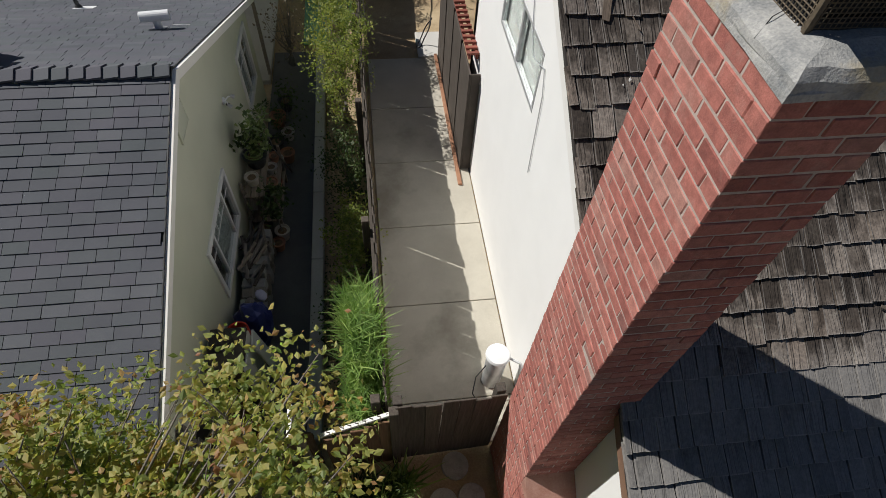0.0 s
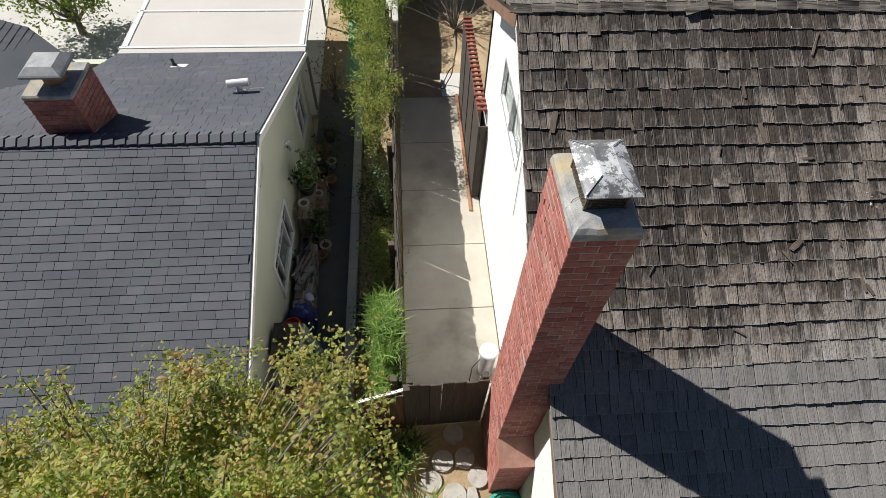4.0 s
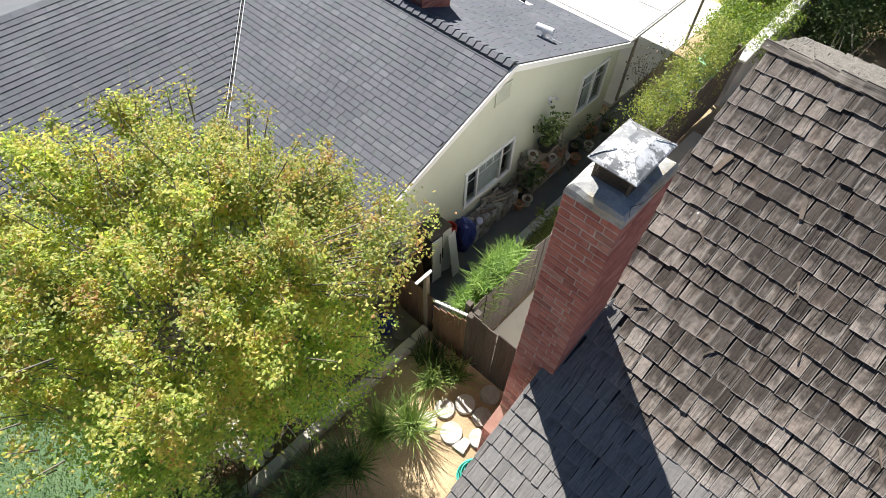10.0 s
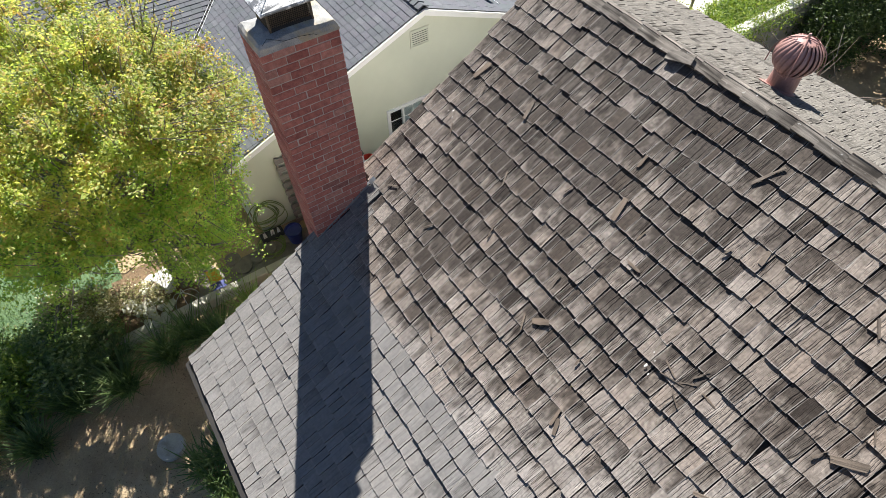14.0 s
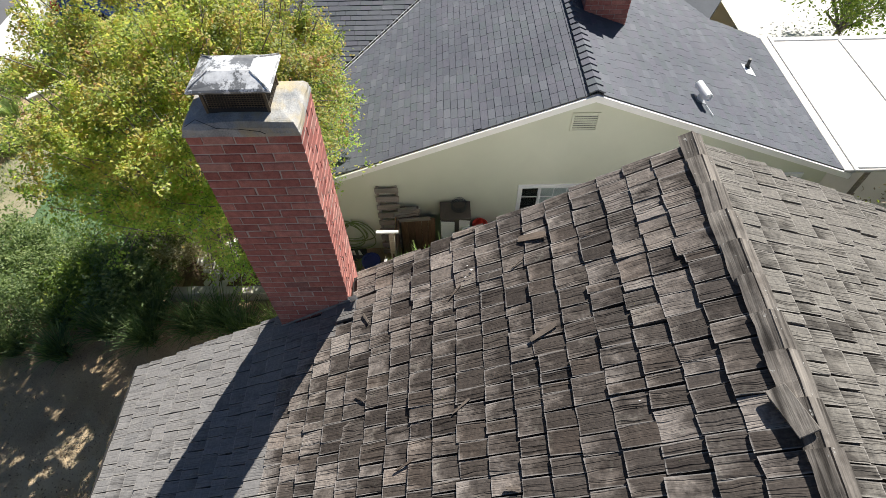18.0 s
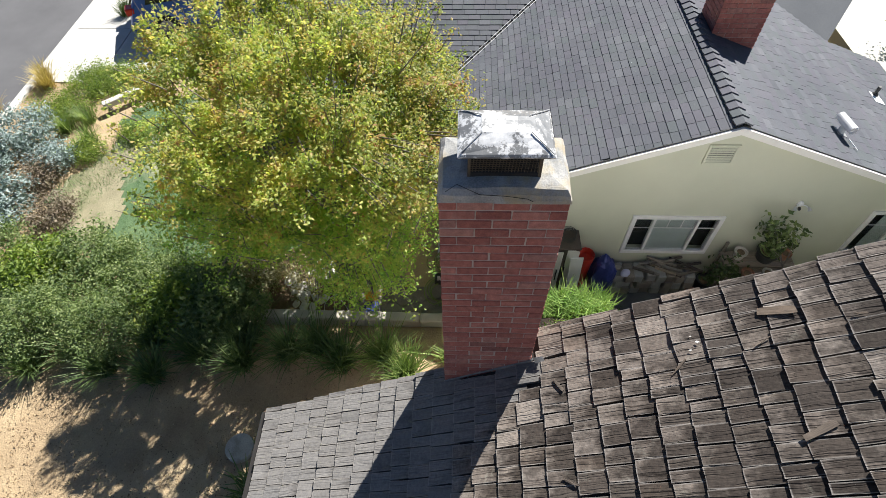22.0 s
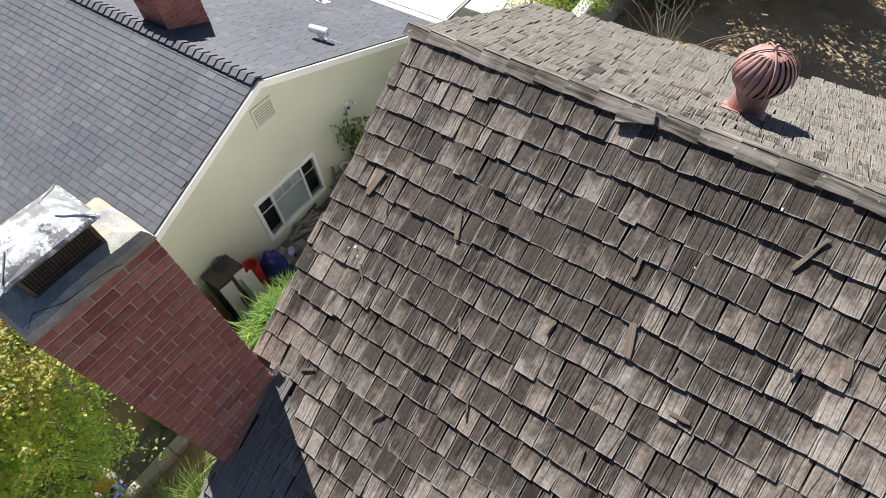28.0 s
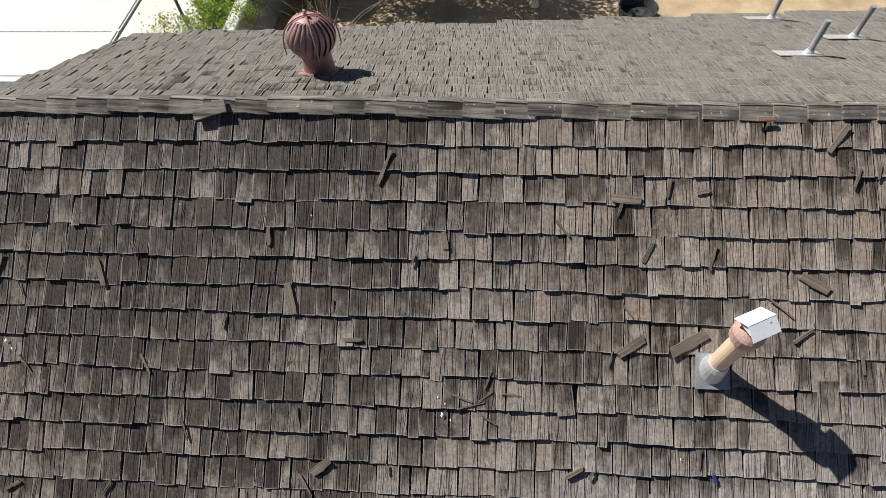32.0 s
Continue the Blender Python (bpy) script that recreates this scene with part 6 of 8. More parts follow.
part("bowl", turned([(0.08, 0.2), (0.2, 0.26), (0.27, 0.36), (0.28, 0.39), (0.24, 0.39), (0.2, 0.33)], 24), CONCRETE_WHITE, pl)
tb2 = thing("tub", (7.3, 12.4, 0.28), "dark round tub on the dirt yard", "tub")
part("body", turned([(0.4, 0), (0.45, 0.3), (0.47, 0.32), (0.43, 0.32), (0.4, 0.1)], 24), DARK_PLASTIC, tb2)

# ---- on the roof ----
TILT = math.degrees(math.atan(SLOPE))
BTILT = -math.degrees(math.atan(BACK))
tv = thing("turbine_vent", (2.16, 4.05, back_z(4.05) - 0.02), "faded red metal turbine vent on the grey rear slope", "roof vent")
part("base_flashing", boxed(-0.2, 0.2, -0.2, 0.2, -0.006, 0.004, 0, pose(0, 0, 0.03, BTILT, 0, 0)), TURBINE_RED, tv)
part("neck", turned([(0.175, -0.1), (0.165, 0.14), (0.155, 0.25), (0.165, 0.26), (0.165, 0.285), (0.15, 0.29)], 28), TURBINE_RED, tv, soft=False)
for k in range(22):
    bm = bmesh.new()
    last = None
    for s in np.linspace(0, 1, 11):
        a = 2 * math.pi * k / 22 + 0.35 * s
        r = 0.105 + 0.15 * math.sin(math.pi * (0.12 + 0.86 * s)) ** 0.75
        z = 0.285 + 0.36 * s
        w = 0.31
        trio = [bm.verts.new((q * math.cos(a + g), q * math.sin(a + g), z)) for q, g in ((r, 0.0), (r + 0.004, w * 0.45), (r - 0.03, w))]
        if last:
            for e in (0, 1):
                bm.faces.new((last[e], last[e + 1], trio[e + 1], trio[e]))
        last = trio
    part("vane", bm, TURBINE_RED, tv, soft=True)
part("top_cap", turned([(0.125, 0.62), (0.13, 0.632), (0.06, 0.652), (0.01, 0.657)], 20), TURBINE_RED, tv)
# Filler drum, coloured dark to stand for the shaded inside.
part("inner_drum", turned([(0.1, 0.29), (0.19, 0.36), (0.215, 0.46), (0.18, 0.57), (0.1, 0.625)], 20), DRUM, tv, "dark filler drum standing for the shaded interior")
for a in (0.4, 0.4 + math.pi / 2):
    part("bracket", piped([(0.29 * math.cos(t_) * math.cos(a), 0.29 * math.cos(t_) * math.sin(a), 0.3 + 0.37 * max(0.0, math.sin(t_)) ** 0.6) for t_ in np.linspace(0, math.pi, 17)], 0.007, 5), TURBINE_RED, tv, "thin rusty bracket")
part("pivot", turned([(0.018, 0.64), (0.018, 0.7), (0.01, 0.72)], 10), RUST_COLLAR, tv)

for ob in tv.children:
    ob.data.transform(Matrix.Diagonal((0.78, 0.78, 0.8, 1)))

fp = thing("flue_pipe", (5.1, 1.72, roof_z(1.72) - 0.01), "beige flue pipe with a white sheet rain cap", "flue pipe")
part("base_flashing", boxed(-0.11, 0.11, -0.14, 0.1, -0.004, 0.005, 0, pose(0, 0, 0.035, TILT, 0, 0)), FLASHING, fp, "dull bluish base flashing")
part("cone", turned([(0.095, -0.02), (0.08, 0.1), (0.066, 0.14)], 20), GALV, fp, "dull grey storm collar")
part("pipe", turned([(0.06, 0.0), (0.06, 0.55)], 22), BEIGE_PIPE, fp, soft=False)
part("collar", turned([(0.062, 0.52), (0.09, 0.53), (0.094, 0.6), (0.085, 0.62), (0.06, 0.66)], 22), RUST_COLLAR, fp, "dusty brown collar")
part("neck", turned([(0.05, 0.6), (0.05, 0.7)], 16), NEAR_BLACK, fp, "dark open neck")
for s in (-1, 1):
    part("cap_leaf", box(bmesh.new(), -0.095, 0.095, -0.003, 0.1, -0.0015, 0.0015, 0, pose(0, 0, 0.755, 0, 0, 25) @ pose(0, 0, 0, 0, 0, 0 if s < 0 else 180) @ pose(0, 0, 0, -34, 0, 0)), WHITE_METAL, fp, "bright white sheet wing")
    part("cap_end", prism([(-0.075, 0.7), (0.075, 0.7), (0.0, 0.75)], s * 0.08, s * 0.082, "x"), WHITE_METAL, fp, "white folded cap end").matrix_local = pose(0, 0, 0, 0, 0, 25)
for s in (-0.05, 0.05):
    part("cap_strap", boxed(s - 0.004, s + 0.004, -0.004, 0.004, 0.62, 0.745), GALV, fp)
for x, y in ((6.44, 4.58), (6.84, 6.1), (7.2, 5.2)):
    bp = thing("vent_pipe", (x, y, back_z(y) - 0.02), "grey plumbing vent pipe with pale flashing on the rear slope", "vent pipe", "rear vent pipes")
    part("pipe", turned([(0.026, -0.02), (0.026, 0.36), (0.019, 0.36)], 12), FLASHING, bp)
    part("boot", turned([(0.055, 0.02), (0.03, 0.08)], 12), GALV, bp)
    part("flashing_plate", boxed(-0.28, 0.1, -0.09, 0.09, -0.003, 0.003, 0, pose(0, 0, 0.035, BTILT, 0, 0)), GALV, bp)

# loose broken shakes, slivers and droppings on the front slope
DEBRIS = ((0.05, 2.19, 0.22, 0.06, -12), (0.83, 2.18, 0.2, 0.045, 20), (2.22, 2.05, 0.22, 0.05, 15), (2.67, 1.82, 0.13, 0.025, 92), (2.47, 1.07, 0.16, 0.06, 130), (3.44, 1.5, 0.14, 0.012, 70), (3.59, 1.51, 0.12, 0.01, -50),
          (3.29, 2.42, 0.12, 0.04, 10), (2.86, 2.85, 0.26, 0.022, -20), (4.57, 1.83, 0.2, 0.06, -55), (4.95, 1.86, 0.28, 0.075, -60), (5.76, 2.22, 0.2, 0.06, 60), (5.55, 2.07, 0.18, 0.012, 50), (5.69, 1.92, 0.14, 0.025, -55))
STREWN = ((4.52, 2.68, 0.2, 0.06, 85), (5.1, 2.35, 0.16, 0.02, -15), (4.67, 2.37, 0.16, 0.03, -25), (5.92, 3.05, 0.22, 0.04, -35), (2.36, 0.97, 0.16, 0.02, 35), (1.19, 1.64, 0.15, 0.016, 30), (4.1, 2.5, 0.14, 0.02, 40),
          (3.61, 1.61, 0.12, 0.014, -20), (0.3, 1.62, 0.14, 0.015, 40), (3.77, 1.53, 0.12, 0.014, 85), (3.14, 0.7, 0.16, 0.03, 15), (3.2, 0.66, 0.15, 0.035, 30), (3.5, 1.46, 0.2, 0.008, 105), (3.62, 1.38, 0.12, 0.01, 60), (2.05, 2.42, 0.12, 0.03, 5),
          (1.5, 1.25, 0.14, 0.014, 20), (0.95, 0.9, 0.12, 0.016, -30), (2.3, 1.35, 0.18, 0.012, 10), (4.2, 1.1, 0.14, 0.03, 120), (1.8, 0.35, 0.14, 0.016, 60))
rd = random.Random(3)
FINE = [(rd.uniform(0.1, 7.0), rd.uniform(0.75, 2.9), rd.uniform(0.05, 0.14), rd.uniform(0.006, 0.02), rd.gauss(0, 35)) for k in range(26)]
for x, y, ln, wd, turn in DEBRIS + STREWN + tuple(FINE):
    bm = bmesh.new()
    n = 5
    t0 = rd.uniform(0.005, 0.011)
    hi, lo = [], []
    for k in range(n):
        s = k / (n - 1) - 0.5
        w = wd * 0.5 * (0.8 + 0.2 * math.cos(s * 3)) + rd.uniform(-0.003, 0.003)
        for sd in (-1, 1):
            hi.append(bm.verts.new((sd * w, s * ln + rd.uniform(-0.01, 0.01) * (k in (0, n - 1)), t0 + rd.uniform(-0.001, 0.001))))
            lo.append(bm.verts.new((sd * w, hi[-1].co.y, 0)))
    for k in range(n - 1):
        a, b, c, d = 2 * k, 2 * k + 1, 2 * k + 3, 2 * k + 2
        for q in ((hi[a], hi[b], hi[c], hi[d]), (lo[d], lo[c], lo[b], lo[a]), (hi[a], hi[d], lo[d], lo[a]), (hi[b], lo[b], lo[c], hi[c])):
            bm.faces.new(q)
    bm.faces.new((hi[0], lo[0], lo[1], hi[1]))
    bm.faces.new((hi[-1], lo[-1], lo[-2], hi[-2]))
    bmesh.ops.recalc_face_normals(bm, faces=bm.faces)
    ob = lone("broken_shake", bm, SPLINTER, "loose split cedar sliver lying on the shakes", "shake piece", group="loose shake pieces")
    ob.matrix_world = pose(x, y, roof_z(y) + 0.015, TILT, 0, 0) @ pose(0, 0, 0, rd.uniform(-3, 2), 0, turn)
for x, y, r in ((0.15, 1.75, 0.028), (0.2, 1.7, 0.018), (0.1, 1.72, 0.014), (2.62, 3.0, 0.018), (3.32, 1.46, 0.022), (3.3, 1.4, 0.025), (3.36, 1.37, 0.016), (3.27, 1.5, 0.014), (2.35, 2.55, 0.012), (4.9, 1.2, 0.015), (1.4, 2.6, 0.012)):
    bm = bmesh.new()
    ring = [bm.verts.new((0.35 * r * q * math.cos(a), 0.6 * r * q * math.sin(a), 0.0)) for a, q in ((2 * math.pi * k / 11, rd.uniform(0.45, 1.25)) for k in range(11))]
    top = bm.verts.new((0, 0, 0.0015))
    for k in range(11):
        bm.faces.new((ring[k], ring[(k + 1) % 11], top))
    lone("bird_dropping", bm, DROPPING, "small white bird dropping on the shakes", "dropping", group="bird droppings").matrix_world = pose(x, y, roof_z(y) + 0.021, TILT, 0, 0)
lone("broken_shake", boxed(-0.06, 0.06, -0.016, 0.016, 0, 0.014, 0.003, pose(5.43, 3.14, roof_z(3.14) + 0.04, TILT, 0, 4)), FASCIA, "reddish split stub lying below the ridge", "shake piece", group="loose shake pieces")
lone("plastic_scrap", boxed(-0.012, 0.012, -0.03, 0.03, 0, 0.006, 0.002, pose(5.12, 1.1, roof_z(1.1) + 0.022, TILT, 0, 20)), BLUE_PLASTIC, "small blue plastic scrap on the shakes", "scrap")
# a turned-up ridge piece
lone("loose_ridge_shake", boxed(-0.125, 0.125, -0.05, 0.05, 0, 0.012, 0.003, pose(1.6, 3.165, roof_z(3.165) + 0.044, 30, 0, 0) @ pose(0, 0, 0, 0, -3, 15)), RIDGE_WOOD, "loose grey ridge shake twisted out of line", "shake piece")

# ---- plants ----


def woody(name, at, label, category, centre, radii, clumps, per, leaf, mat, seed, trunks=1, trunk_r=0.05, spread=0.16, droop=0.3, hollow=0.5, group="", reach=40, lobes=0, face=0.5):
    """A tree or shrub: tapered stems forking to the leaf clumps, and a crown of small leaves."""
    rng = np.random.default_rng(seed)
    rnd = random.Random(seed)
    t = thing(name, at, label, category, group)
    base = np.array(at)
    c, p = clump_points(rng, centre, radii, clumps, per, spread, hollow)
    if lobes:
        turn = np.arange(lobes) * 2.39996
        lu = np.stack([np.cos(turn), np.sin(turn), np.linspace(-0.85, 0.97, lobes)], 1)
        lu[:, :2] *= np.sqrt(1 - lu[:, 2] ** 2)[:, None]
        lu += rng.normal(size=(lobes, 3)) * 0.1
        lu /= (np.abs(lu) ** 3).sum(1)[:, None] ** (1 / 3)
        lc_ = np.array(centre) + lu * np.array(radii) * rng.uniform(0.42, 0.8, lobes)[:, None]
        lc_[:6] = ((-3.05, -0.5, 3.85), (-2.5, -0.35, 3.75), (-3.5, -0.4, 3.9), (-2.15, -0.65, 3.45), (-2.75, -0.2, 3.85), (-4.0, -0.5, 3.8))
        u = rng.normal(size=(clumps, 3))
        u[:, 2] = np.abs(u[:, 2]) * 0.9 - 0.35
        u /= np.linalg.norm(u, axis=1)[:, None]
        size = rng.uniform(0.36, 0.74, lobes)
        size[:6] = 0.5
        own = rng.integers(lobes, size=clumps)
        out = (lc_ - np.array(centre)) / np.array(radii)
        strand = out[:, None, :] * 0.9 + np.array([0, 0, 0.55]) + rng.normal(size=(lobes, 9, 3)) * 0.75
        strand /= np.linalg.norm(strand, axis=2)[:, :, None]
        arm = rng.uniform(-0.35, 1.15, clumps)
        way = strand[own, rng.integers(9, size=clumps)]
        c = lc_[own] + way * (size[own] * arm)[:, None] + np.array([0, 0, -0.22]) * (np.clip(arm, 0, 2) ** 2 * size[own])[:, None] + rng.normal(size=(clumps, 3)) * 0.035
        p = np.repeat(c, per, 0) + rng.normal(size=(clumps * per, 3)) * spread * np.array([1, 1, 0.6])
        rough = 1.0 + 0.36 * np.sin(p[:, 0] * 3.1 + p[:, 2] * 2.3) * np.sin(p[:, 1] * 3.7 - p[:, 2] * 1.9) + 0.22 * np.sin(p[:, 0] * 7.3 + p[:, 2] * 5.1) * np.sin(p[:, 1] * 8.1)
        p = p[(np.abs((p - np.array(centre)) / np.array(radii)) ** 2.6).sum(1) < rough * rng.uniform(0.95, 1.1, len(p))]
        # Gaps cut along the sun's line so the slab and wall below are lit.
        for gap_at, wide in (((-3.3, -2.25, 0.3), 0.42), ((-2.4, -1.75, 0.6), 0.16)):
            q = p - np.array(gap_at)
            off = q - (q @ np.array(SUN))[:, None] * np.array(SUN)
            p = p[np.linalg.norm(off, axis=1) > wide * rng.uniform(0.75, 1.2, len(p))]
        flank = np.cross(np.array(SUN), (0, 0, 1.0))
        flank /= np.linalg.norm(flank)
        ga, gb = p @ flank, p @ np.cross(flank, np.array(SUN))
        # Noise holes along the sun's line, made to dapple the ground.
        open_sky = np.array([noise.noise((a * 2.1, b * 2.1, 0.5)) + 0.8 * noise.noise((a * 6.5, b * 6.5, 4.2)) > 0.34 for a, b in zip(ga, gb)])
        p = p[~open_sky | (rng.uniform(size=len(p)) < 0.08)]
        sprigs = []
        for k in range(70):
            d = rng.normal(size=3)
            d[2] = abs(d[2]) * 0.9
            d /= np.linalg.norm(d)
            a = np.array(centre) + d / (np.abs(d) ** 2.6).sum() ** (1 / 2.6) * np.array(radii) * 0.9
            e = a + (d + np.array([0, 0, 0.9]) + rng.normal(size=3) * 0.3) * rng.uniform(0.07, 0.17)
            sprigs.append((a, e))
            m = rng.uniform(0, 1, 34)[:, None]
            p = np.concatenate([p, a + (e - a) * m + rng.normal(size=(34, 3)) * 0.05])
        skirt = (p[:, 0] > -3.6) & (p[:, 1] < -2.05) & (p[:, 1] > -2.95) & (p[:, 2] < 0.6 + (p[:, 0] + 3.75) * 1.05 + 0.25 * np.sin(p[:, 0] * 5) * np.sin(p[:, 1] * 6))
        p = p[~skirt | (rng.uniform(size=len(p)) < 0.05)]
        for x, y, z, n, wide in ((-2.6, -1.4, 1.55, 1500, 0.26), (-2.25, -1.45, 1.7, 1000, 0.22), (-2.4, -1.0, 1.85, 1600, 0.26), (-2.05, -0.95, 2.45, 1200, 0.25), (-2.9, -0.6, 2.2, 1500, 0.28),
                                 (-2.85, -3.1, 1.6, 600, 0.3), (-2.4, 0.08, 3.95, 900, 0.2), (-2.15, -0.25, 4.15, 800, 0.2), (-1.95, -0.5, 4.0, 600, 0.2), (-3.3, 0.15, 3.9, 700, 0.22)):
            hub = np.array((x, y, z)) + rng.normal(size=(n // 22, 3)) * wide * np.array([1, 1, 0.8])
            p = np.concatenate([p, np.repeat(hub, 22, 0) + rng.normal(size=(len(hub) * 22, 3)) * 0.065])
            for e in hub[::2]:
                sprigs.append((e + (np.array(centre) - e) * 0.12, e))
    keep = p[:, 2] > at[2] + 0.02
    fork = np.array(centre) * 0.55 + base * 0.45
    fork[2] = at[2] + (centre[2] - radii[2] - at[2]) * 0.75 if centre[2] - radii[2] > at[2] + 0.3 else at[2] + 0.15
    for k in range(trunks):
        off = np.array([rnd.uniform(-1, 1), rnd.uniform(-1, 1), 0]) * trunk_r * (2.2 if trunks > 1 else 0)
        mid = (base + fork) / 2 + np.array([rnd.uniform(-1, 1), rnd.uniform(-1, 1), 0]) * trunk_r
        part("trunk", piped([tuple(base * 0 + off), tuple(mid - base + off * 0.6), tuple(fork - base)], [trunk_r * 1.25, trunk_r, trunk_r * 0.8], 10), BARK, t, soft=True)
    bm = bmesh.new()
    sparse = clumps <= 24 and not lobes
    for i in range(min(clumps, reach)):
        e = c[i]
        bm = bmesh.new() if sparse else bm
        m1 = fork * 0.6 + e * 0.4 + rng.normal(size=3) * 0.08 * np.array(radii)
        m2 = fork * 0.25 + e * 0.75 + rng.normal(size=3) * 0.06 * np.array(radii)
        tube(bm, [tuple(fork - base), tuple(m1 - base), tuple(m2 - base), tuple(e - base)], [trunk_r * q for q in ((0.5, 0.32, 0.18, 0.06) if i < 10 else (0.09, 0.07, 0.05, 0.03))], 5)
        if sparse:
            part("branch", bm, BARK, t, soft=True)
    if lobes:
        for a, e in sprigs:
            tube(bm, [tuple(a * 2 - e - base), tuple(a - base), tuple(e - base)], [0.009, 0.007, 0.003], 4)
        for k in rng.integers(clumps, size=700):
            d = c[k] - fork
            d = d / np.linalg.norm(d) * 0.7 + np.array([0, 0, 0.5]) + rng.normal(size=3) * 0.3
            a = c[k] - base
            tube(bm, [tuple(a - d * 0.22), tuple(a + rng.normal(size=3) * 0.015), tuple(a + d * rng.uniform(0.12, 0.26))], [0.008, 0.006, 0.003], 3)
    if not sparse:
        part("limb", bm, BARK, t, soft=True)
    p = (p - base)[keep]
    if lobes:
        turning = (p[:, 1] + base[1] > -0.85 + rng.normal(size=len(p)) * 0.3) & (p[:, 2] + base[2] > 3.6 + rng.normal(size=len(p)) * 0.3)
        patchy = np.sin(p[:, 0] * 4.1 + 2 * np.sin(p[:, 1] * 2.7)) * np.sin(p[:, 1] * 4.7 + p[:, 2] * 2)
        turning |= (p[:, 2] + base[2] > 4.25 + rng.normal(size=len(p)) * 0.25) & (patchy + rng.normal(size=len(p)) * 0.35 > 0.1)
        mesh_part("crown", leaves("crown", p[turning], leaf, LEAF_TURN, rng, droop, 0.62, face), t, "olive leaves turning red")
        p = p[~turning]
        green = p[:, 2] + base[2] < 3.2 + 0.5 * np.sin(p[:, 0] * 2.3) * np.sin(p[:, 1] * 2.9) + rng.normal(size=len(p)) * 0.45
        mesh_part("crown", leaves("crown", p[green], leaf, LEAF_LIME, rng, droop, 0.62, face), t, "leaves still mid green")
        p = p[~green]
    mesh_part("crown", leaves("crown", p, leaf, mat, rng, droop, 0.62 if lobes else 0.55, face), t)
    return t


woody("tree", (-3.25, -1.85, 0.2), "broad garden tree with yellow-green autumn foliage", "tree", (-3.75, -1.95, 3.3), (2.42, 2.28, 1.98), 8000, 27, 0.048, LEAF_GOLD, 21, 1, 0.11, 0.07, 0.25, 0.35, reach=220, lobes=150, face=0.9)
woody("shrub", (-1.95, 6.6, 0.44), "tall feathery yellow-green shrub hanging over the fence", "shrub", (-2.0, 6.65, 1.8), (0.5, 1.35, 0.85), 120, 50, 0.045, LEAF_SPRAY, 31, 3, 0.03, 0.085, 0.8, 0.35)
woody("shrub", (-2.0, 8.6, 0.4), "tall feathery yellow-green shrub hanging over the fence", "shrub", (-2.1, 8.7, 1.9), (0.55, 1.0, 0.85), 90, 50, 0.048, LEAF_SPRAY, 32, 3, 0.03, 0.09, 0.8, 0.35)
woody("shrub", (-1.95, 3.5, 0.44), "light green leafy shrub in the narrow bed", "shrub", (-1.9, 3.25, 1.25), (0.32, 0.9, 0.55), 85, 40, 0.045, LEAF_SPRAY, 33, 3, 0.016, 0.07, 0.4, 0.3)
woody("shrub", (-2.0, 5.0, 0.44), "sparse shaded shrub with thin stems", "shrub", (-2.0, 5.0, 1.0), (0.3, 0.7, 0.45), 24, 60, 0.05, LEAF_DARK, 34, 3, 0.015, 0.1, 0.3)
woody("shrub", (-2.05, 2.5, 0.44), "low shaded green shrub behind the curb", "shrub", (-2.05, 2.5, 0.75), (0.28, 0.6, 0.3), 22, 60, 0.045, LEAF_DARK, 35, 2, 0.012, 0.08, 0.3)
woody("citrus", (-2.95, 5.55, 0.24), "spindly broad-leaved potted sapling by the shelf", "shrub", (-3.08, 4.72, 1.95), (0.16, 0.42, 0.42), 15, 11, 0.085, LEAF_HEDGE, 36, 2, 0.012, 0.07, 0.6)
woody("citrus", (-3.2, 4.95, 1.25), "broad dark leaves growing from a pot on the shelf", "shrub", (-3.2, 4.9, 1.6), (0.18, 0.25, 0.2), 12, 16, 0.1, LEAF_DARK, 37, 1, 0.01, 0.06, 0.5)
woody("citrus", (-3.0, 4.15, 0.44), "thin-stemmed potted plant against the wall", "shrub", (-3.05, 4.3, 1.0), (0.2, 0.3, 0.35), 14, 18, 0.08, LEAF_DARK, 38, 2, 0.01, 0.07, 0.5)
woody("shrub", (-3.1, 6.6, 0.24), "tangled potted greenery by the second window", "shrub", (-3.05, 6.6, 0.65), (0.25, 0.8, 0.3), 14, 26, 0.06, LEAF_DARK, 39, 3, 0.012, 0.1, 0.4)
woody("ground_cover", (-3.2, -2.55, ground_z(-3.2, -2.55)), "straggly pale-leaved ground cover among the rocks", "plant", (-3.2, -2.55, ground_z(-3.2, -2.55) + 0.1), (0.55, 0.42, 0.12), 34, 34, 0.05, LEAF_PALE, 47, 2, 0.006, 0.07, 0.1)

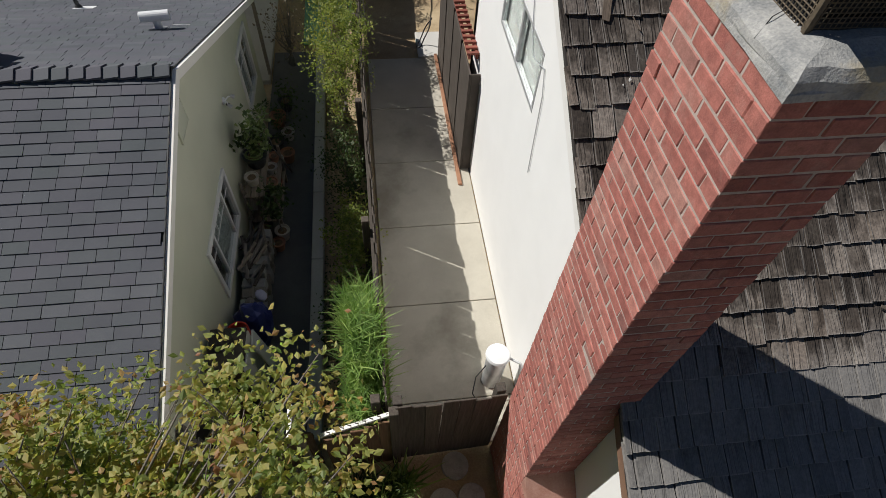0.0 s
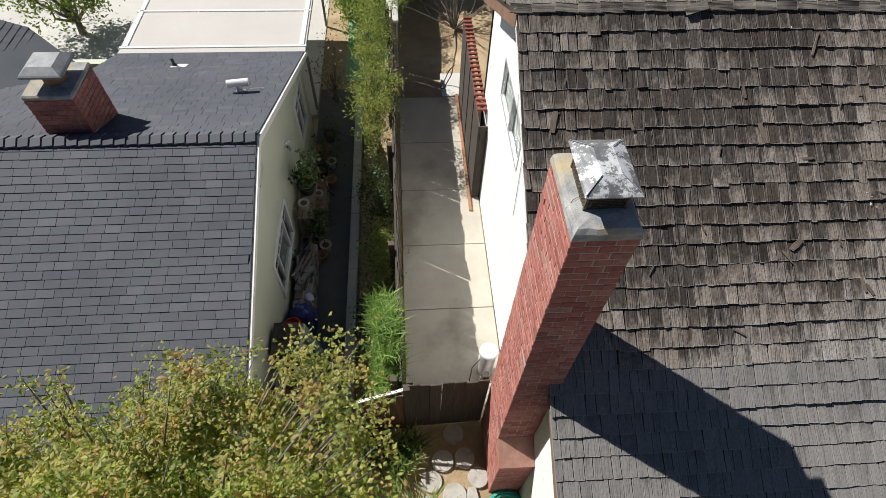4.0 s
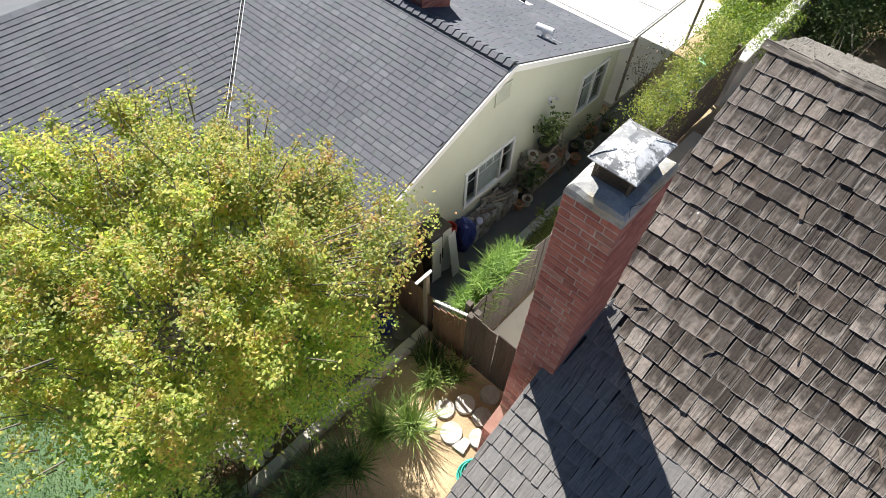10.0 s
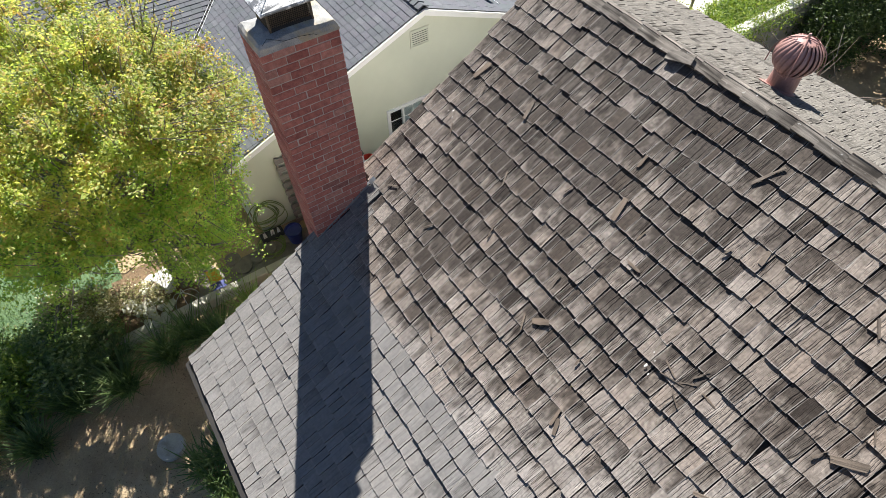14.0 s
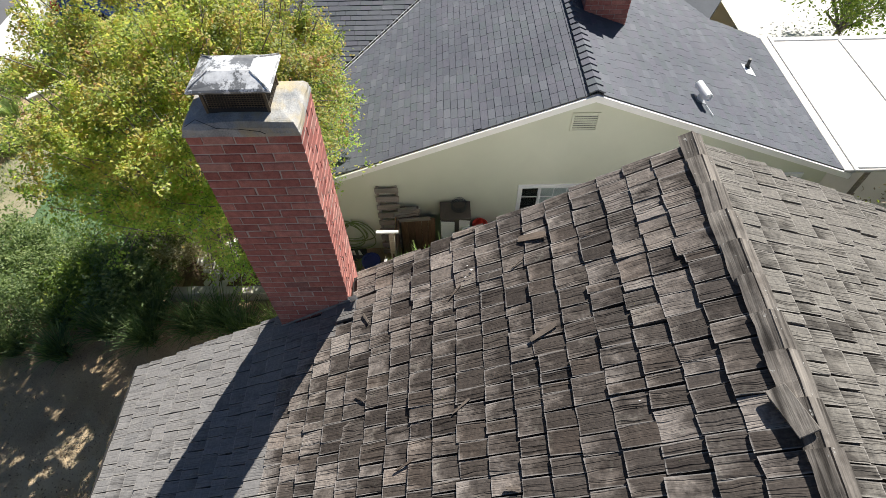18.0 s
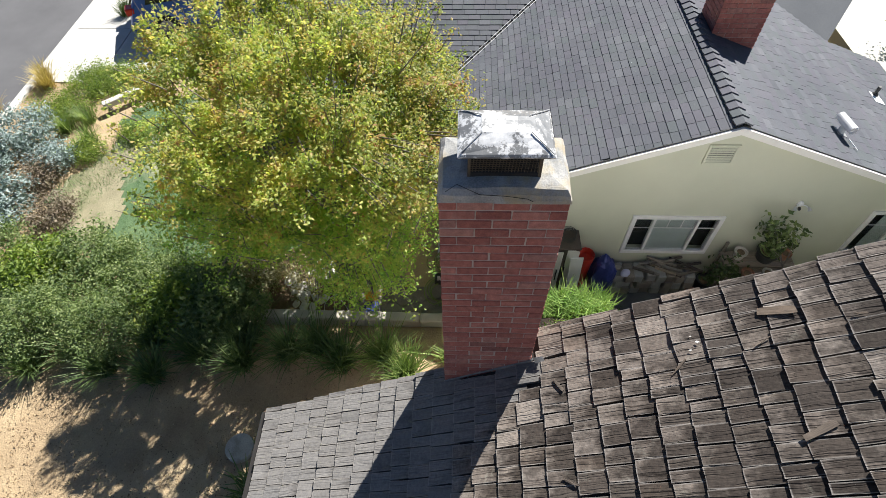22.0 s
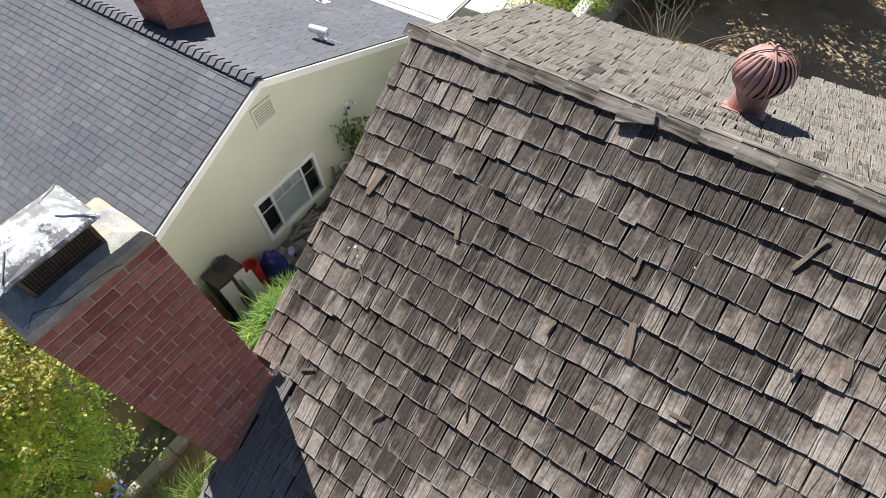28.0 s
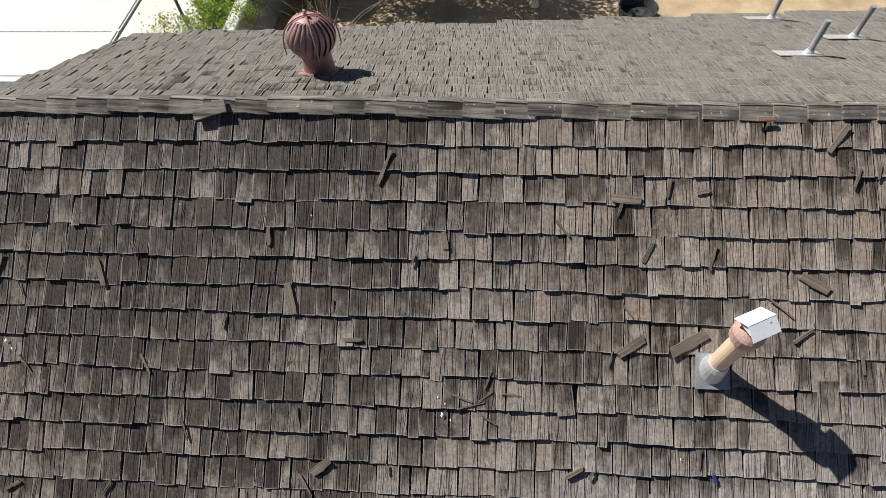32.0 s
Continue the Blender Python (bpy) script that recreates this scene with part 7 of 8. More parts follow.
# bright pencil-stemmed bush by the fence
for k, (x, y, h) in enumerate(((-1.82, 0.98, 1.4), (-1.79, 1.28, 1.65), (-1.8, 1.6, 1.75), (-1.84, 1.92, 1.6))):
    rng = np.random.default_rng(50 + k)
    pb_ = thing("pencil_bush", (x, y, 0.45), "bright green pencil-stemmed succulent bush by the fence", "shrub", "pencil bushes")
    n = 1050
    a, q = rng.uniform(0, 6.28, n), np.sqrt(rng.uniform(0, 1, n)) * 0.2
    roots = np.stack([q * np.cos(a), q * np.sin(a) * 1.1, h * (0.3 + 0.65 * np.sqrt(rng.uniform(0, 1, n)))], 1)
    mesh_part("twig_mass", blades("twig_mass", roots, 0.2, 0.013, LEAF_BRIGHT, rng, 1.0, 0.9, 0.2, 2), pb_)
    bm = bmesh.new()
    for j in range(14):
        i = rng.integers(n)
        tube(bm, [(0, 0, 0), tuple(roots[i] * np.array([0.6, 0.6, 0.5])), tuple(roots[i])], [0.018, 0.012, 0.006], 5)
    part("stem", bm, LEAF_BRIGHT, pb_)


def strap_plant(at, n, length, seed, mat=LEAF_STRAP, label="clump of long green strap leaves", group="strap-leaved clumps", width=0.022, spread=0.75, name="strap_plant"):
    rng = np.random.default_rng(seed)
    t = thing(name, at, label, "plant", group)
    roots = np.stack([rng.normal(0, 0.06, n), rng.normal(0, 0.06, n), np.full(n, -0.01)], 1)
    mesh_part("foliage", blades("foliage", roots, length, width, mat, rng, spread, 1.0, 0.95, 5), t)
    return t


for k, (x, y) in enumerate(((-1.42, -0.68), (-1.7, -1.05), (-1.6, -1.65), (-1.75, -2.5), (-1.85, -2.05), (-1.55, -3.2), (-1.95, -3.2), (-1.7, -3.9), (-2.2, -3.8), (-1.35, -4.5), (-1.9, -4.7), (-1.45, -5.3), (-1.75, -5.9), (-1.5, -6.6), (-1.7, -7.3))):
    strap_plant((x, y, ground_z(x, y)), 300 if k == 0 else 280, 0.66 if k < 9 else 0.58, 70 + k, LEAF_STRAP if k < 2 else LEAF_STRAP_SHADED, width=0.019)
for k, (x, y) in enumerate(((-1.75, 0.25), (-1.5, 0.38), (-2.0, 0.3), (-1.7, 0.05))):
    strap_plant((x, y, 0.45), 110, 0.45, 90 + k, LEAF_STRAP if k % 2 else LEAF_DARK, "dark strap-leaved clump in the fence's shade", "shaded clumps", 0.028)
for k, (x, y) in enumerate(((0.3, -2.3), (0.6, -2.5), (0.25, -2.6), (0.9, -2.45), (1.3, -2.5))):
    strap_plant((x, y, 0.45), 80, 0.5, 100 + k, LEAF_STRAP_SHADED, "dark green strap-leaved clump below the eave", "eave clumps", 0.028)
for k, (x, y) in enumerate(((-9.3, -10.3), (-9.0, -10.1), (-7.9, -10.9), (-7.5, -10.7), (-5.8, -10.6), (-12.3, -9.4))):
    strap_plant((x, y, ground_z(x, y)), 320, 0.5, 120 + k, LEAF_DRY if k < 5 else LEAF_DARK, "golden dry ornamental grass near the kerb" if k < 5 else "round green tuft on the pavement edge", "dry grass tufts", 0.012, name="grass_tuft")
for k, (x, y) in enumerate(((-7.4, -8.9), (-7.0, -8.2), (-7.7, -8.5))):
    strap_plant((x, y, ground_z(x, y)), 160, 0.45, 140 + k, LEAF_STRAP, "green strap clump by the pale beam", "street clumps", 0.02)
HEDGE_BUSHES = ((-3.6, -8.2, 0.6, 0.7, LEAF_HEDGE, 0.046), (-3.3, -7.3, 0.6, 0.6, LEAF_HEDGE, 0.046), (-3.6, -6.4, 0.6, 0.6, LEAF_HEDGE, 0.046), (-3.3, -5.5, 0.68, 0.6, LEAF_HEDGE, 0.046), (-3.05, -4.85, 0.62, 0.55, LEAF_HEDGE, 0.046), (-2.7, -7.9, 0.6, 0.5, LEAF_HEDGE, 0.046), (-2.5, -7.0, 0.68, 0.5, LEAF_HEDGE, 0.046), (-2.5, -6.1, 0.68, 0.6, LEAF_HEDGE, 0.046), (-2.65, -5.2, 0.74, 0.5, LEAF_HEDGE, 0.046), (-2.45, -4.4, 0.74, 0.6, LEAF_HEDGE, 0.046), (-2.75, -3.95, 0.55, 0.6, LEAF_HEDGE, 0.046), (-1.95, -6.6, 0.6, 0.7, LEAF_HEDGE, 0.046), (-2.0, -5.4, 0.6, 0.6, LEAF_HEDGE, 0.046), (-2.3, -3.6, 0.6, 0.5, LEAF_HEDGE, 0.046), (-3.65, -3.75, 0.35, 0.35, LEAF_HEDGE, 0.046), (-3.3, -3.3, 0.4, 0.4, LEAF_HEDGE, 0.046))
STREET_BUSHES = ((-7.0, -9.6, 0.75, 0.5, LEAF_BLUE, 0.07), (-6.0, -9.9, 0.6, 0.4, LEAF_BLUE, 0.07), (-4.9, -8.9, 0.7, 0.45, LEAF_BLUE, 0.07), (-4.0, -9.3, 0.6, 0.4, LEAF_BLUE, 0.07), (-5.7, -8.7, 0.5, 0.3, LEAF_RUST, 0.05), (-6.3, -8.6, 0.45, 0.3, LEAF_BLUE, 0.06), (-4.7, -7.9, 0.5, 0.3, LEAF_RUST, 0.05),
                (-8.6, -9.0, 0.6, 0.16, LEAF_GREEN, 0.04), (-9.3, -9.2, 0.55, 0.16, LEAF_GREEN, 0.04), (-9.4, -8.4, 0.5, 0.14, LEAF_GREEN, 0.04), (-8.9, -8.3, 0.5, 0.14, LEAF_GREEN, 0.04), (-8.1, -9.6, 0.5, 0.15, LEAF_GREEN, 0.04), (-6.6, -8.0, 0.35, 0.2, LEAF_GREEN, 0.04), (-5.3, -9.9, 0.5, 0.3, LEAF_GREEN, 0.05), (-9.1, -8.75, 0.5, 0.16, LEAF_GREEN, 0.04), (-7.9, -9.0, 0.45, 0.14, LEAF_GREEN, 0.04), (-9.3, -7.5, 0.5, 0.15, LEAF_GREEN, 0.04), (-7.2, -7.2, 0.4, 0.12, LEAF_GREEN, 0.04))
for k, (x, y, r, h, m, lf_) in enumerate(HEDGE_BUSHES + STREET_BUSHES):
    z = ground_z(x, y)
    lab = {LEAF_HEDGE: "dense small-leaved dark green garden shrub", LEAF_BLUE: "silvery blue-grey leaved shrub", LEAF_RUST: "sparse brown half-dead shrub", LEAF_GREEN: "low fresh green ground cover shrub"}[m]
    own = (LEAF_PALE if k in (14, 15) else {1: LEAF_GREEN}.get(k % 8, m)) if m == LEAF_HEDGE else m
    if m == LEAF_HEDGE:
        lf_ = (0.05, 0.075, 0.06, 0.05)[k % 4]
    woody("bush", (x, y, z), lab, "bush", (x, y, z + h * 0.75), (r, r, h * 0.75), 80 if m == LEAF_HEDGE else 60, 55, lf_, own, 200 + k, 3, 0.012, 0.1, 0.1, 0.5, "front garden bushes", 20)
# Crown stays above the view; spread and placed to shade the yard.
woody("tree", (1.2, 14.8, 0.28), "dark leafy tree shading the back yard", "tree", (0.9, 15.2, 3.9), (3.6, 3.0, 1.7), 430, 110, 0.09, LEAF_DARK, 41, 1, 0.11, 0.28, 0.3)
woody("tree", (-3.4, 14.5, 0.28), "bright green tree behind the boundary wall", "tree", (-3.3, 14.6, 2.6), (1.7, 1.5, 1.3), 90, 80, 0.09, LEAF_GREEN, 42, 1, 0.09, 0.22, 0.3)
woody("tree", (-9.6, 11.4, 0.05), "bright green tree beside the neighbour's patio", "tree", (-9.7, 11.3, 2.2), (1.7, 1.4, 1.4), 110, 90, 0.09, LEAF_GREEN, 43, 1, 0.09, 0.22, 0.3)
woody("shrub", (-2.3, 10.6, 0.3), "yellow-green climbing shrub by the green floor", "shrub", (-2.3, 10.8, 1.2), (0.4, 0.9, 0.6), 40, 60, 0.07, LEAF_GREEN, 44, 2, 0.02, 0.13, 0.4)
for k, (x, y, r, h, m) in enumerate(((-2.55, 12.0, 0.65, 1.1, LEAF_GREEN), (-2.7, 13.4, 0.8, 1.2, LEAF_GREEN), (-2.6, 15.0, 0.9, 1.3, LEAF_GREEN))):
    woody("shrub", (x, y, 0.3), "bright green leafy shrub beside the patio", "shrub", (x, y, 0.3 + h * 0.6), (r, r, h * 0.6), 90, 60, 0.075, m, 260 + k, 3, 0.02, 0.13, 0.3, group="patio shrubs")
woody("dead_vine", (-3.05, 8.5, 0.3), "tangle of dark bare vine stems below the patio cover", "vine", (-3.0, 8.4, 1.35), (0.4, 0.9, 0.7), 60, 4, 0.06, LEAF_RUST, 271, 4, 0.03, 0.12, 0.4, reach=60)
woody("vine", (-1.45, 12.6, 0.28), "yellow-green vine spilling over the boundary wall", "vine", (-1.66, 11.6, 1.5), (0.34, 1.9, 0.4), 70, 60, 0.05, LEAF_GREEN, 270, 2, 0.02, 0.1, 0.6)
for k, (x, y, r, h) in enumerate(((-0.7, 13.4, 0.8, 1.5), (-0.6, 15.0, 1.0, 1.9), (0.5, 15.9, 1.0, 2.0), (1.9, 16.2, 0.9, 1.6))):
    woody("shrub", (x, y, 0.28), "dense dark green shrub in the shaded back yard", "shrub", (x, y, 0.28 + h * 0.55), (r, r, h * 0.55), 120, 60, 0.08, LEAF_DARK, 280 + k, 3, 0.025, 0.15, 0.3, group="back yard shrubs")
bare = thing("bare_shrub", (0.0, 11.4, 0.3), "bare pale branching shrub in the back yard", "shrub")
rng = np.random.default_rng(9)
bm = bmesh.new()
for k in range(26):
    d = rng.normal(size=3) * np.array([0.5, 0.5, 0.25]) + np.array([0, 0, 1.0])
    tube(bm, [(0, 0, 0), tuple(d * 0.45), tuple(d * 0.8 + rng.normal(size=3) * 0.12), tuple(d * 1.2 + rng.normal(size=3) * 0.25)], [0.022, 0.014, 0.009, 0.004], 5)
part("branch", bm, BARK, bare)

# scattered ground cover
rng = np.random.default_rng(77)
n = 34000
gp = np.stack([rng.uniform(-9, -3, n), rng.uniform(-8.4, -2.2, n)], 1)
gp = gp[[in_lawn(x, y) and rng.uniform() < 0.1 + 1.6 * step(-0.25, 0.35, noise.noise((x * 0.7, y * 0.7, 3.0)) + 0.12 * (-4.6 - x) * 0.5) for x, y in gp]]
roots = np.array([(x, y, ground_z(x, y) + 0.01) for x, y in gp])
tagged(new("lawn_grass", blades("lawn_grass", roots, 0.075, 0.009, GRASS, rng, 0.6, 1.0, 0.6, 2)), "short patchy green and straw lawn grass", "grass", kind="stuff")
n = 26000
lp = np.stack([rng.uniform(-4.2, 3.2, n), rng.uniform(-7.5, -1.6, n)], 1)
lp = lp[rng.uniform(size=n) < np.clip(0.9 - 0.1 * np.abs(lp[:, 1] + 2.6), 0.15, 1)]
lc = np.array([(x, y, ground_z(x, y) + 0.012) for x, y in lp]) + rng.normal(size=(len(lp), 3)) * np.array([0, 0, 0.004])
tagged(new("leaf_litter", leaves("leaf_litter", lc, 0.032, LEAF_LITTER, rng, 0.0)), "scattered dry brown fallen leaves on soil", "leaf litter", kind="stuff")
n = 2600
lp = np.stack([rng.uniform(-2.35, -1.66, n), rng.uniform(0.9, 9.0, n)], 1)
lc = np.array([(x, y, ground_z(x, y) + rng.uniform(0.01, 0.12)) for x, y in lp])
tagged(new("bed_litter", leaves("bed_litter", lc, 0.05, LEAF_DARK, rng, 0.0)), "dark leafy ground cover in the narrow bed", "ground cover", kind="stuff")

# ---- roof shakes ----


def shake_mesh(rnd, width, length=0.27, thick=0.018):
    """One split shake: butt at y = 0, head upslope, top slightly warped, sides not quite parallel."""
    xs = [-0.5, rnd.uniform(-0.12, 0.12), 0.5]
    warp, skew, cup = rnd.uniform(-0.004, 0.005), rnd.uniform(-0.006, 0.006), rnd.uniform(-0.002, 0.003)
    verts, nx_ = [], 3
    for j, yy in enumerate((0.0, 0.13, length)):
        for i, u in enumerate(xs):
            x = u * width + (skew * yy / length if i != 1 else 0)
            y = yy + ((rnd.uniform(-0.0035, 0.0035) + skew * u) if j == 0 else 0)
            z = 0.012 + thick * (1 - 0.95 * yy / length) + (warp if j == 0 else 0) + (cup if i == 1 else 0)
            verts.append((x, y, z))
    faces = [(j * 3 + i, j * 3 + i + 1, (j + 1) * 3 + i + 1, (j + 1) * 3 + i) for j in range(2) for i in range(2)]
    b0 = len(verts)
    for i in range(3):
        verts.append((verts[i][0], verts[i][1] + 0.002, verts[i][2] - thick))
    faces += [(b0 + i, b0 + i + 1, i + 1, i) for i in range(2)]
    for side in (0, 2):
        s0 = len(verts)
        verts += [(verts[3 + side][0], verts[3 + side][1], -0.008), (verts[6 + side][0], verts[6 + side][1], -0.006)]
        quad = [(side, 3 + side, s0, b0 + side), (3 + side, 6 + side, s0 + 1, s0)]
        faces += quad if side == 2 else [q[::-1] for q in quad]
    return verts, faces


def grain_maps(me, flat, wide, sides, tops):
    """Two maps on a piece: metres along and across it, and how far in from its sides."""
    loop = np.empty(len(me.loops), dtype=np.int32)
    me.loops.foreach_get("vertex_index", loop)
    total = np.empty(len(me.polygons), dtype=np.int32)
    me.polygons.foreach_get("loop_total", total)
    piece = np.arange(len(total)) % sides
    top = np.repeat(piece < tops, total)
    g, e = me.uv_layers.new(name="grain"), me.uv_layers.new(name="edge")
    along = flat[loop][:, :2].copy()
    along[~top, 1] += 0.06
    g.data.foreach_set("uv", along.ravel())
    u = np.where(top, np.clip(flat[loop][:, 0] / wide[loop] + 0.5, 0, 1), 0.5)
    e.data.foreach_set("uv", np.stack([u, np.where(top, wide[loop], 1.0)], 1).ravel())


def lay_field(name, deck, rows, variants, one_mat, rest_mat, near, rnd, limit, piece, rest_label, gap=(0.004, 0.015), lift=1.0, slips=0.0, wave=0.0):
    """Lays courses of pieces. rows: (frame at the row's start, length, skip test). The first pieces inside near become objects of their own."""
    shared = [None] * len(variants)
    allv, alll, allw, allf, count, singles = [], [], [], [], 0, 0
    arrs = [(np.array(v), f, w) for v, f, w in variants]
    for m, length, skip in rows:
        u, ph = rnd.uniform(-0.12, 0.0), rnd.uniform(0, 6.28)
        while u < length:
            i = rnd.randrange(len(variants))
            v, f, w = arrs[i]
            a, b = max(u, 0.0), min(u + w, length)
            c, fit_w = (a + b) / 2, (b - a) / w
            place = m @ Vector((c, 0, 0))
            if b - a > 0.03 and not skip(place, b - a):
                slip = rnd.random() < slips
                bow = wave * (math.sin(c * 1.7 + ph) + 0.6 * math.sin(c * 4.3 + ph * 2.1))
                local = m @ pose(c, bow + rnd.gauss(0, 0.005) * lift - (rnd.uniform(0.015, 0.035) if slip else 0), abs(rnd.gauss(0, 0.002)) * lift, rnd.gauss(0, 0.8) * lift, rnd.gauss(0, 0.9) * lift, rnd.gauss(0, 0.85) * lift + (rnd.gauss(0, 3.5) if slip else 0)) @ Matrix.Diagonal((fit_w, 1, 1, 1))
                if singles < limit and near(place):
                    if shared[i] is None:
                        shared[i] = bpy.data.meshes.new(piece)
                        shared[i].from_pydata(v.tolist(), [], f)
                        grain_maps(shared[i], v, np.full(len(v), w), len(f), len(f) * 2 // 5)
                        shared[i].materials.append(one_mat)
                    ob = new(piece, shared[i])
                    ob.parent = deck
                    ob.matrix_local = local
                    singles += 1
                else:
                    r, t = np.array(local.to_3x3()), np.array(local.translation)
                    allv.append(v @ r.T + t)
                    alll.append(v)
                    allw.append(np.full(len(v), w))
                    allf += [tuple(k + count for k in q) for q in f]
                    count += len(v)
            u += w + rnd.uniform(*gap)
    me = bpy.data.meshes.new(name)
    me.from_pydata(np.concatenate(allv).tolist(), [], allf)
    grain_maps(me, np.concatenate(alll), np.concatenate(allw), len(variants[0][1]), len(variants[0][1]) * 2 // 5)
    me.materials.append(rest_mat)
    ob = new(name, me)
    ob.parent = deck
    return tagged(ob, rest_label, kind="stuff")


rnd = random.Random(8)
variants = []
for k in range(44):
    w = rnd.choice((0.06, 0.07, 0.08, 0.09, 0.1, 0.105, 0.11, 0.115, 0.12, 0.13, 0.14, 0.15, 0.165))
    variants.append((*shake_mesh(rnd, w, 0.27, rnd.uniform(0.016, 0.026)), w))
rows, y = [], 3.01
while y > EAVE_Y - 0.03:
    slope = SLOPE if y > -0.4 else KICK
    t = math.atan(slope)
    sag = 0.006 * math.sin(y * 7.3)

    start = 0.012 if 0.0 <= y < 0.70 else rake_x(y)
    rows.append((pose(start, y + sag, roof_z(y) - 0.027, math.degrees(t), 0, rnd.uniform(-0.05, 0.05)), X_END - start, lambda p, w: False))
    y -= 0.2015 * math.cos(t)
rows = sorted(rows, key=lambda r: abs(r[0].translation.y - 1.75))
smooth_rows = [r for r in rows if r[0].translation.y < -0.03]
rows = [r for r in rows if r[0].translation.y >= -0.03]
for i, (m, length, none) in enumerate(rows):
    reach = 0.62 - 0.75 * m.translation.y
    if reach > 0.15:
        smooth_rows.append((m, reach, none))
        rows[i] = (m @ Matrix.Translation((reach + 0.01, 0, 0)), length - reach - 0.01, none)
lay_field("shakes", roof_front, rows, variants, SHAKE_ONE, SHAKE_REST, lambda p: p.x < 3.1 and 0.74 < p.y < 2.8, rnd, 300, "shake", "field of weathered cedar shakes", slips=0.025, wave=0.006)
low = []
for k in range(24):
    w = rnd.choice((0.075, 0.09, 0.1, 0.115, 0.13, 0.145, 0.16))
    low.append((*shake_mesh(rnd, w, 0.27, rnd.uniform(0.018, 0.027)), w))
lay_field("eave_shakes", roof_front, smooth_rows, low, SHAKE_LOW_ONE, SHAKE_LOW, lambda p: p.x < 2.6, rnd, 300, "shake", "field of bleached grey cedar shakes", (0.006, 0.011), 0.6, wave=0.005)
rows, d = [], 0.245
bt = math.atan(BACK)
while RIDGE_Y + d < BACK_Y1 + 0.02:
    y = RIDGE_Y + d
    x0 = -0.28
    if y > BACK_Y0:
        x0 = -0.28 + (y - BACK_Y0) / (BACK_Y1 - BACK_Y0) * (X_END + 0.28)
    rows.append((Matrix.Translation((X_END, y, back_z(y) - 0.027)) @ pose(0, 0, 0, 0, 0, 180) @ pose(0, 0, 0, math.degrees(bt), 0, 0), X_END - x0, lambda p, w: False))
    d += 0.185 * math.cos(bt)
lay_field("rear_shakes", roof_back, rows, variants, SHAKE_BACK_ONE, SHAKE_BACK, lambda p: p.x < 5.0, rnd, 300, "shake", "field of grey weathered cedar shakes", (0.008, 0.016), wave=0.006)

# ridge shakes, folded over the ridge in overlapping pairs
ridge = thing("ridge_cap", (0, RIDGE_Y, RIDGE_Z), "grey weathered cedar ridge shakes overlapping along the ridge", "ridge", kind="structure")
x = -0.32
while x < X_END:
    sg = 0.012 * math.sin(x * 0.9) - 0.006
    tip, jog = rnd.uniform(1.0, 3.6), rnd.gauss(0, 1.3)
    for side, ang in ((-1, TILT), (1, BTILT)):
        wide, thick = rnd.uniform(0.078, 0.1), rnd.uniform(0.012, 0.02)
        bm = bmesh.new()
        ends = []
        for u in (-0.008, 0.07, 0.16, 0.272):
            edge = wide + rnd.uniform(-0.004, 0.004)
            lip = thick * (1.0 if u < 0.2 else 0.6) + rnd.uniform(-0.0015, 0.0015)
            a, b = (-edge, 0.004) if side < 0 else (-0.004, edge)
            ends.append([bm.verts.new(p) for p in ((u, a, 0), (u, b, 0), (u, b, lip), (u, a, lip))])
        for p, q in zip(ends, ends[1:]):
            for k in range(4):
                bm.faces.new((p[k], p[(k + 1) % 4], q[(k + 1) % 4], q[k]))
        bm.faces.new(ends[0][::-1])
        bm.faces.new(ends[-1])
        bmesh.ops.recalc_face_normals(bm, faces=bm.faces)
        ob = part("ridge_shake", bm, RIDGE_WOOD, ridge)
        ob.matrix_local = pose(x, 0.0, 0.02 + sg + 0.002 * side, ang + rnd.gauss(0, 1.5), tip + rnd.uniform(-0.3, 0.3), jog)
    x += rnd.uniform(0.22, 0.248)

# ---- neighbour's shingle tabs ----


def tab_mesh(w, length=0.155, thick=0.009):
    v = [(-w / 2, 0, thick), (w / 2, 0, thick), (w / 2, length, 0.002), (-w / 2, length, 0.002), (-w / 2, 0, -0.002), (w / 2, 0, -0.002), (w / 2, length, -0.003), (-w / 2, length, -0.003)]
    return v, [(0, 1, 2, 3), (4, 5, 1, 0), (5, 6, 2, 1), (7, 4, 0, 3)]


tabs = [(*tab_mesh(w, 0.14, t), w) for w in (0.19, 0.203, 0.21, 0.217) for t in (0.011, 0.0125, 0.014)]
NA = math.degrees(math.atan(NS))
rows, y = [], NE_F
while y < NR_Y - 0.1:
    rows.append((Matrix.Translation((WING_E - (y - NE_F), y, nb_front(y))) @ pose(0, 0, 0, NA, 0, 0), NX + 0.1 - (WING_E - (y - NE_F)), lambda p, w: False))
    y += 0.105
rows = rows[::-1]
lay_field("shingle_tabs", nroof_f, rows, tabs, ASPH_ONE, ASPH_REST, lambda p: p.x > -5.6 and p.y > 0.9, rnd, 300, "shingle_tab", "field of dark grey shingle tabs", (0.004, 0.006), 0.2)
rows, x = [], WING_E
while x > WING_X + 0.1:
    y1 = NE_F + (WING_E - x)
    rows.append((Matrix.Translation((x, WING_F, nb_wing(x))) @ pose(0, 0, 0, 0, 0, 90) @ pose(0, 0, 0, NA, 0, 0), y1 - WING_F, lambda p, w: False))
    x -= 0.105
lay_field("wing_tabs", nroof_w, rows, tabs, ASPH_ONE, ASPH_REST, lambda p: p.x > -8.5, rnd, 300, "shingle_tab", "field of dark grey shingle tabs", (0.004, 0.006), 0.2)
rows, y = [], NE_B
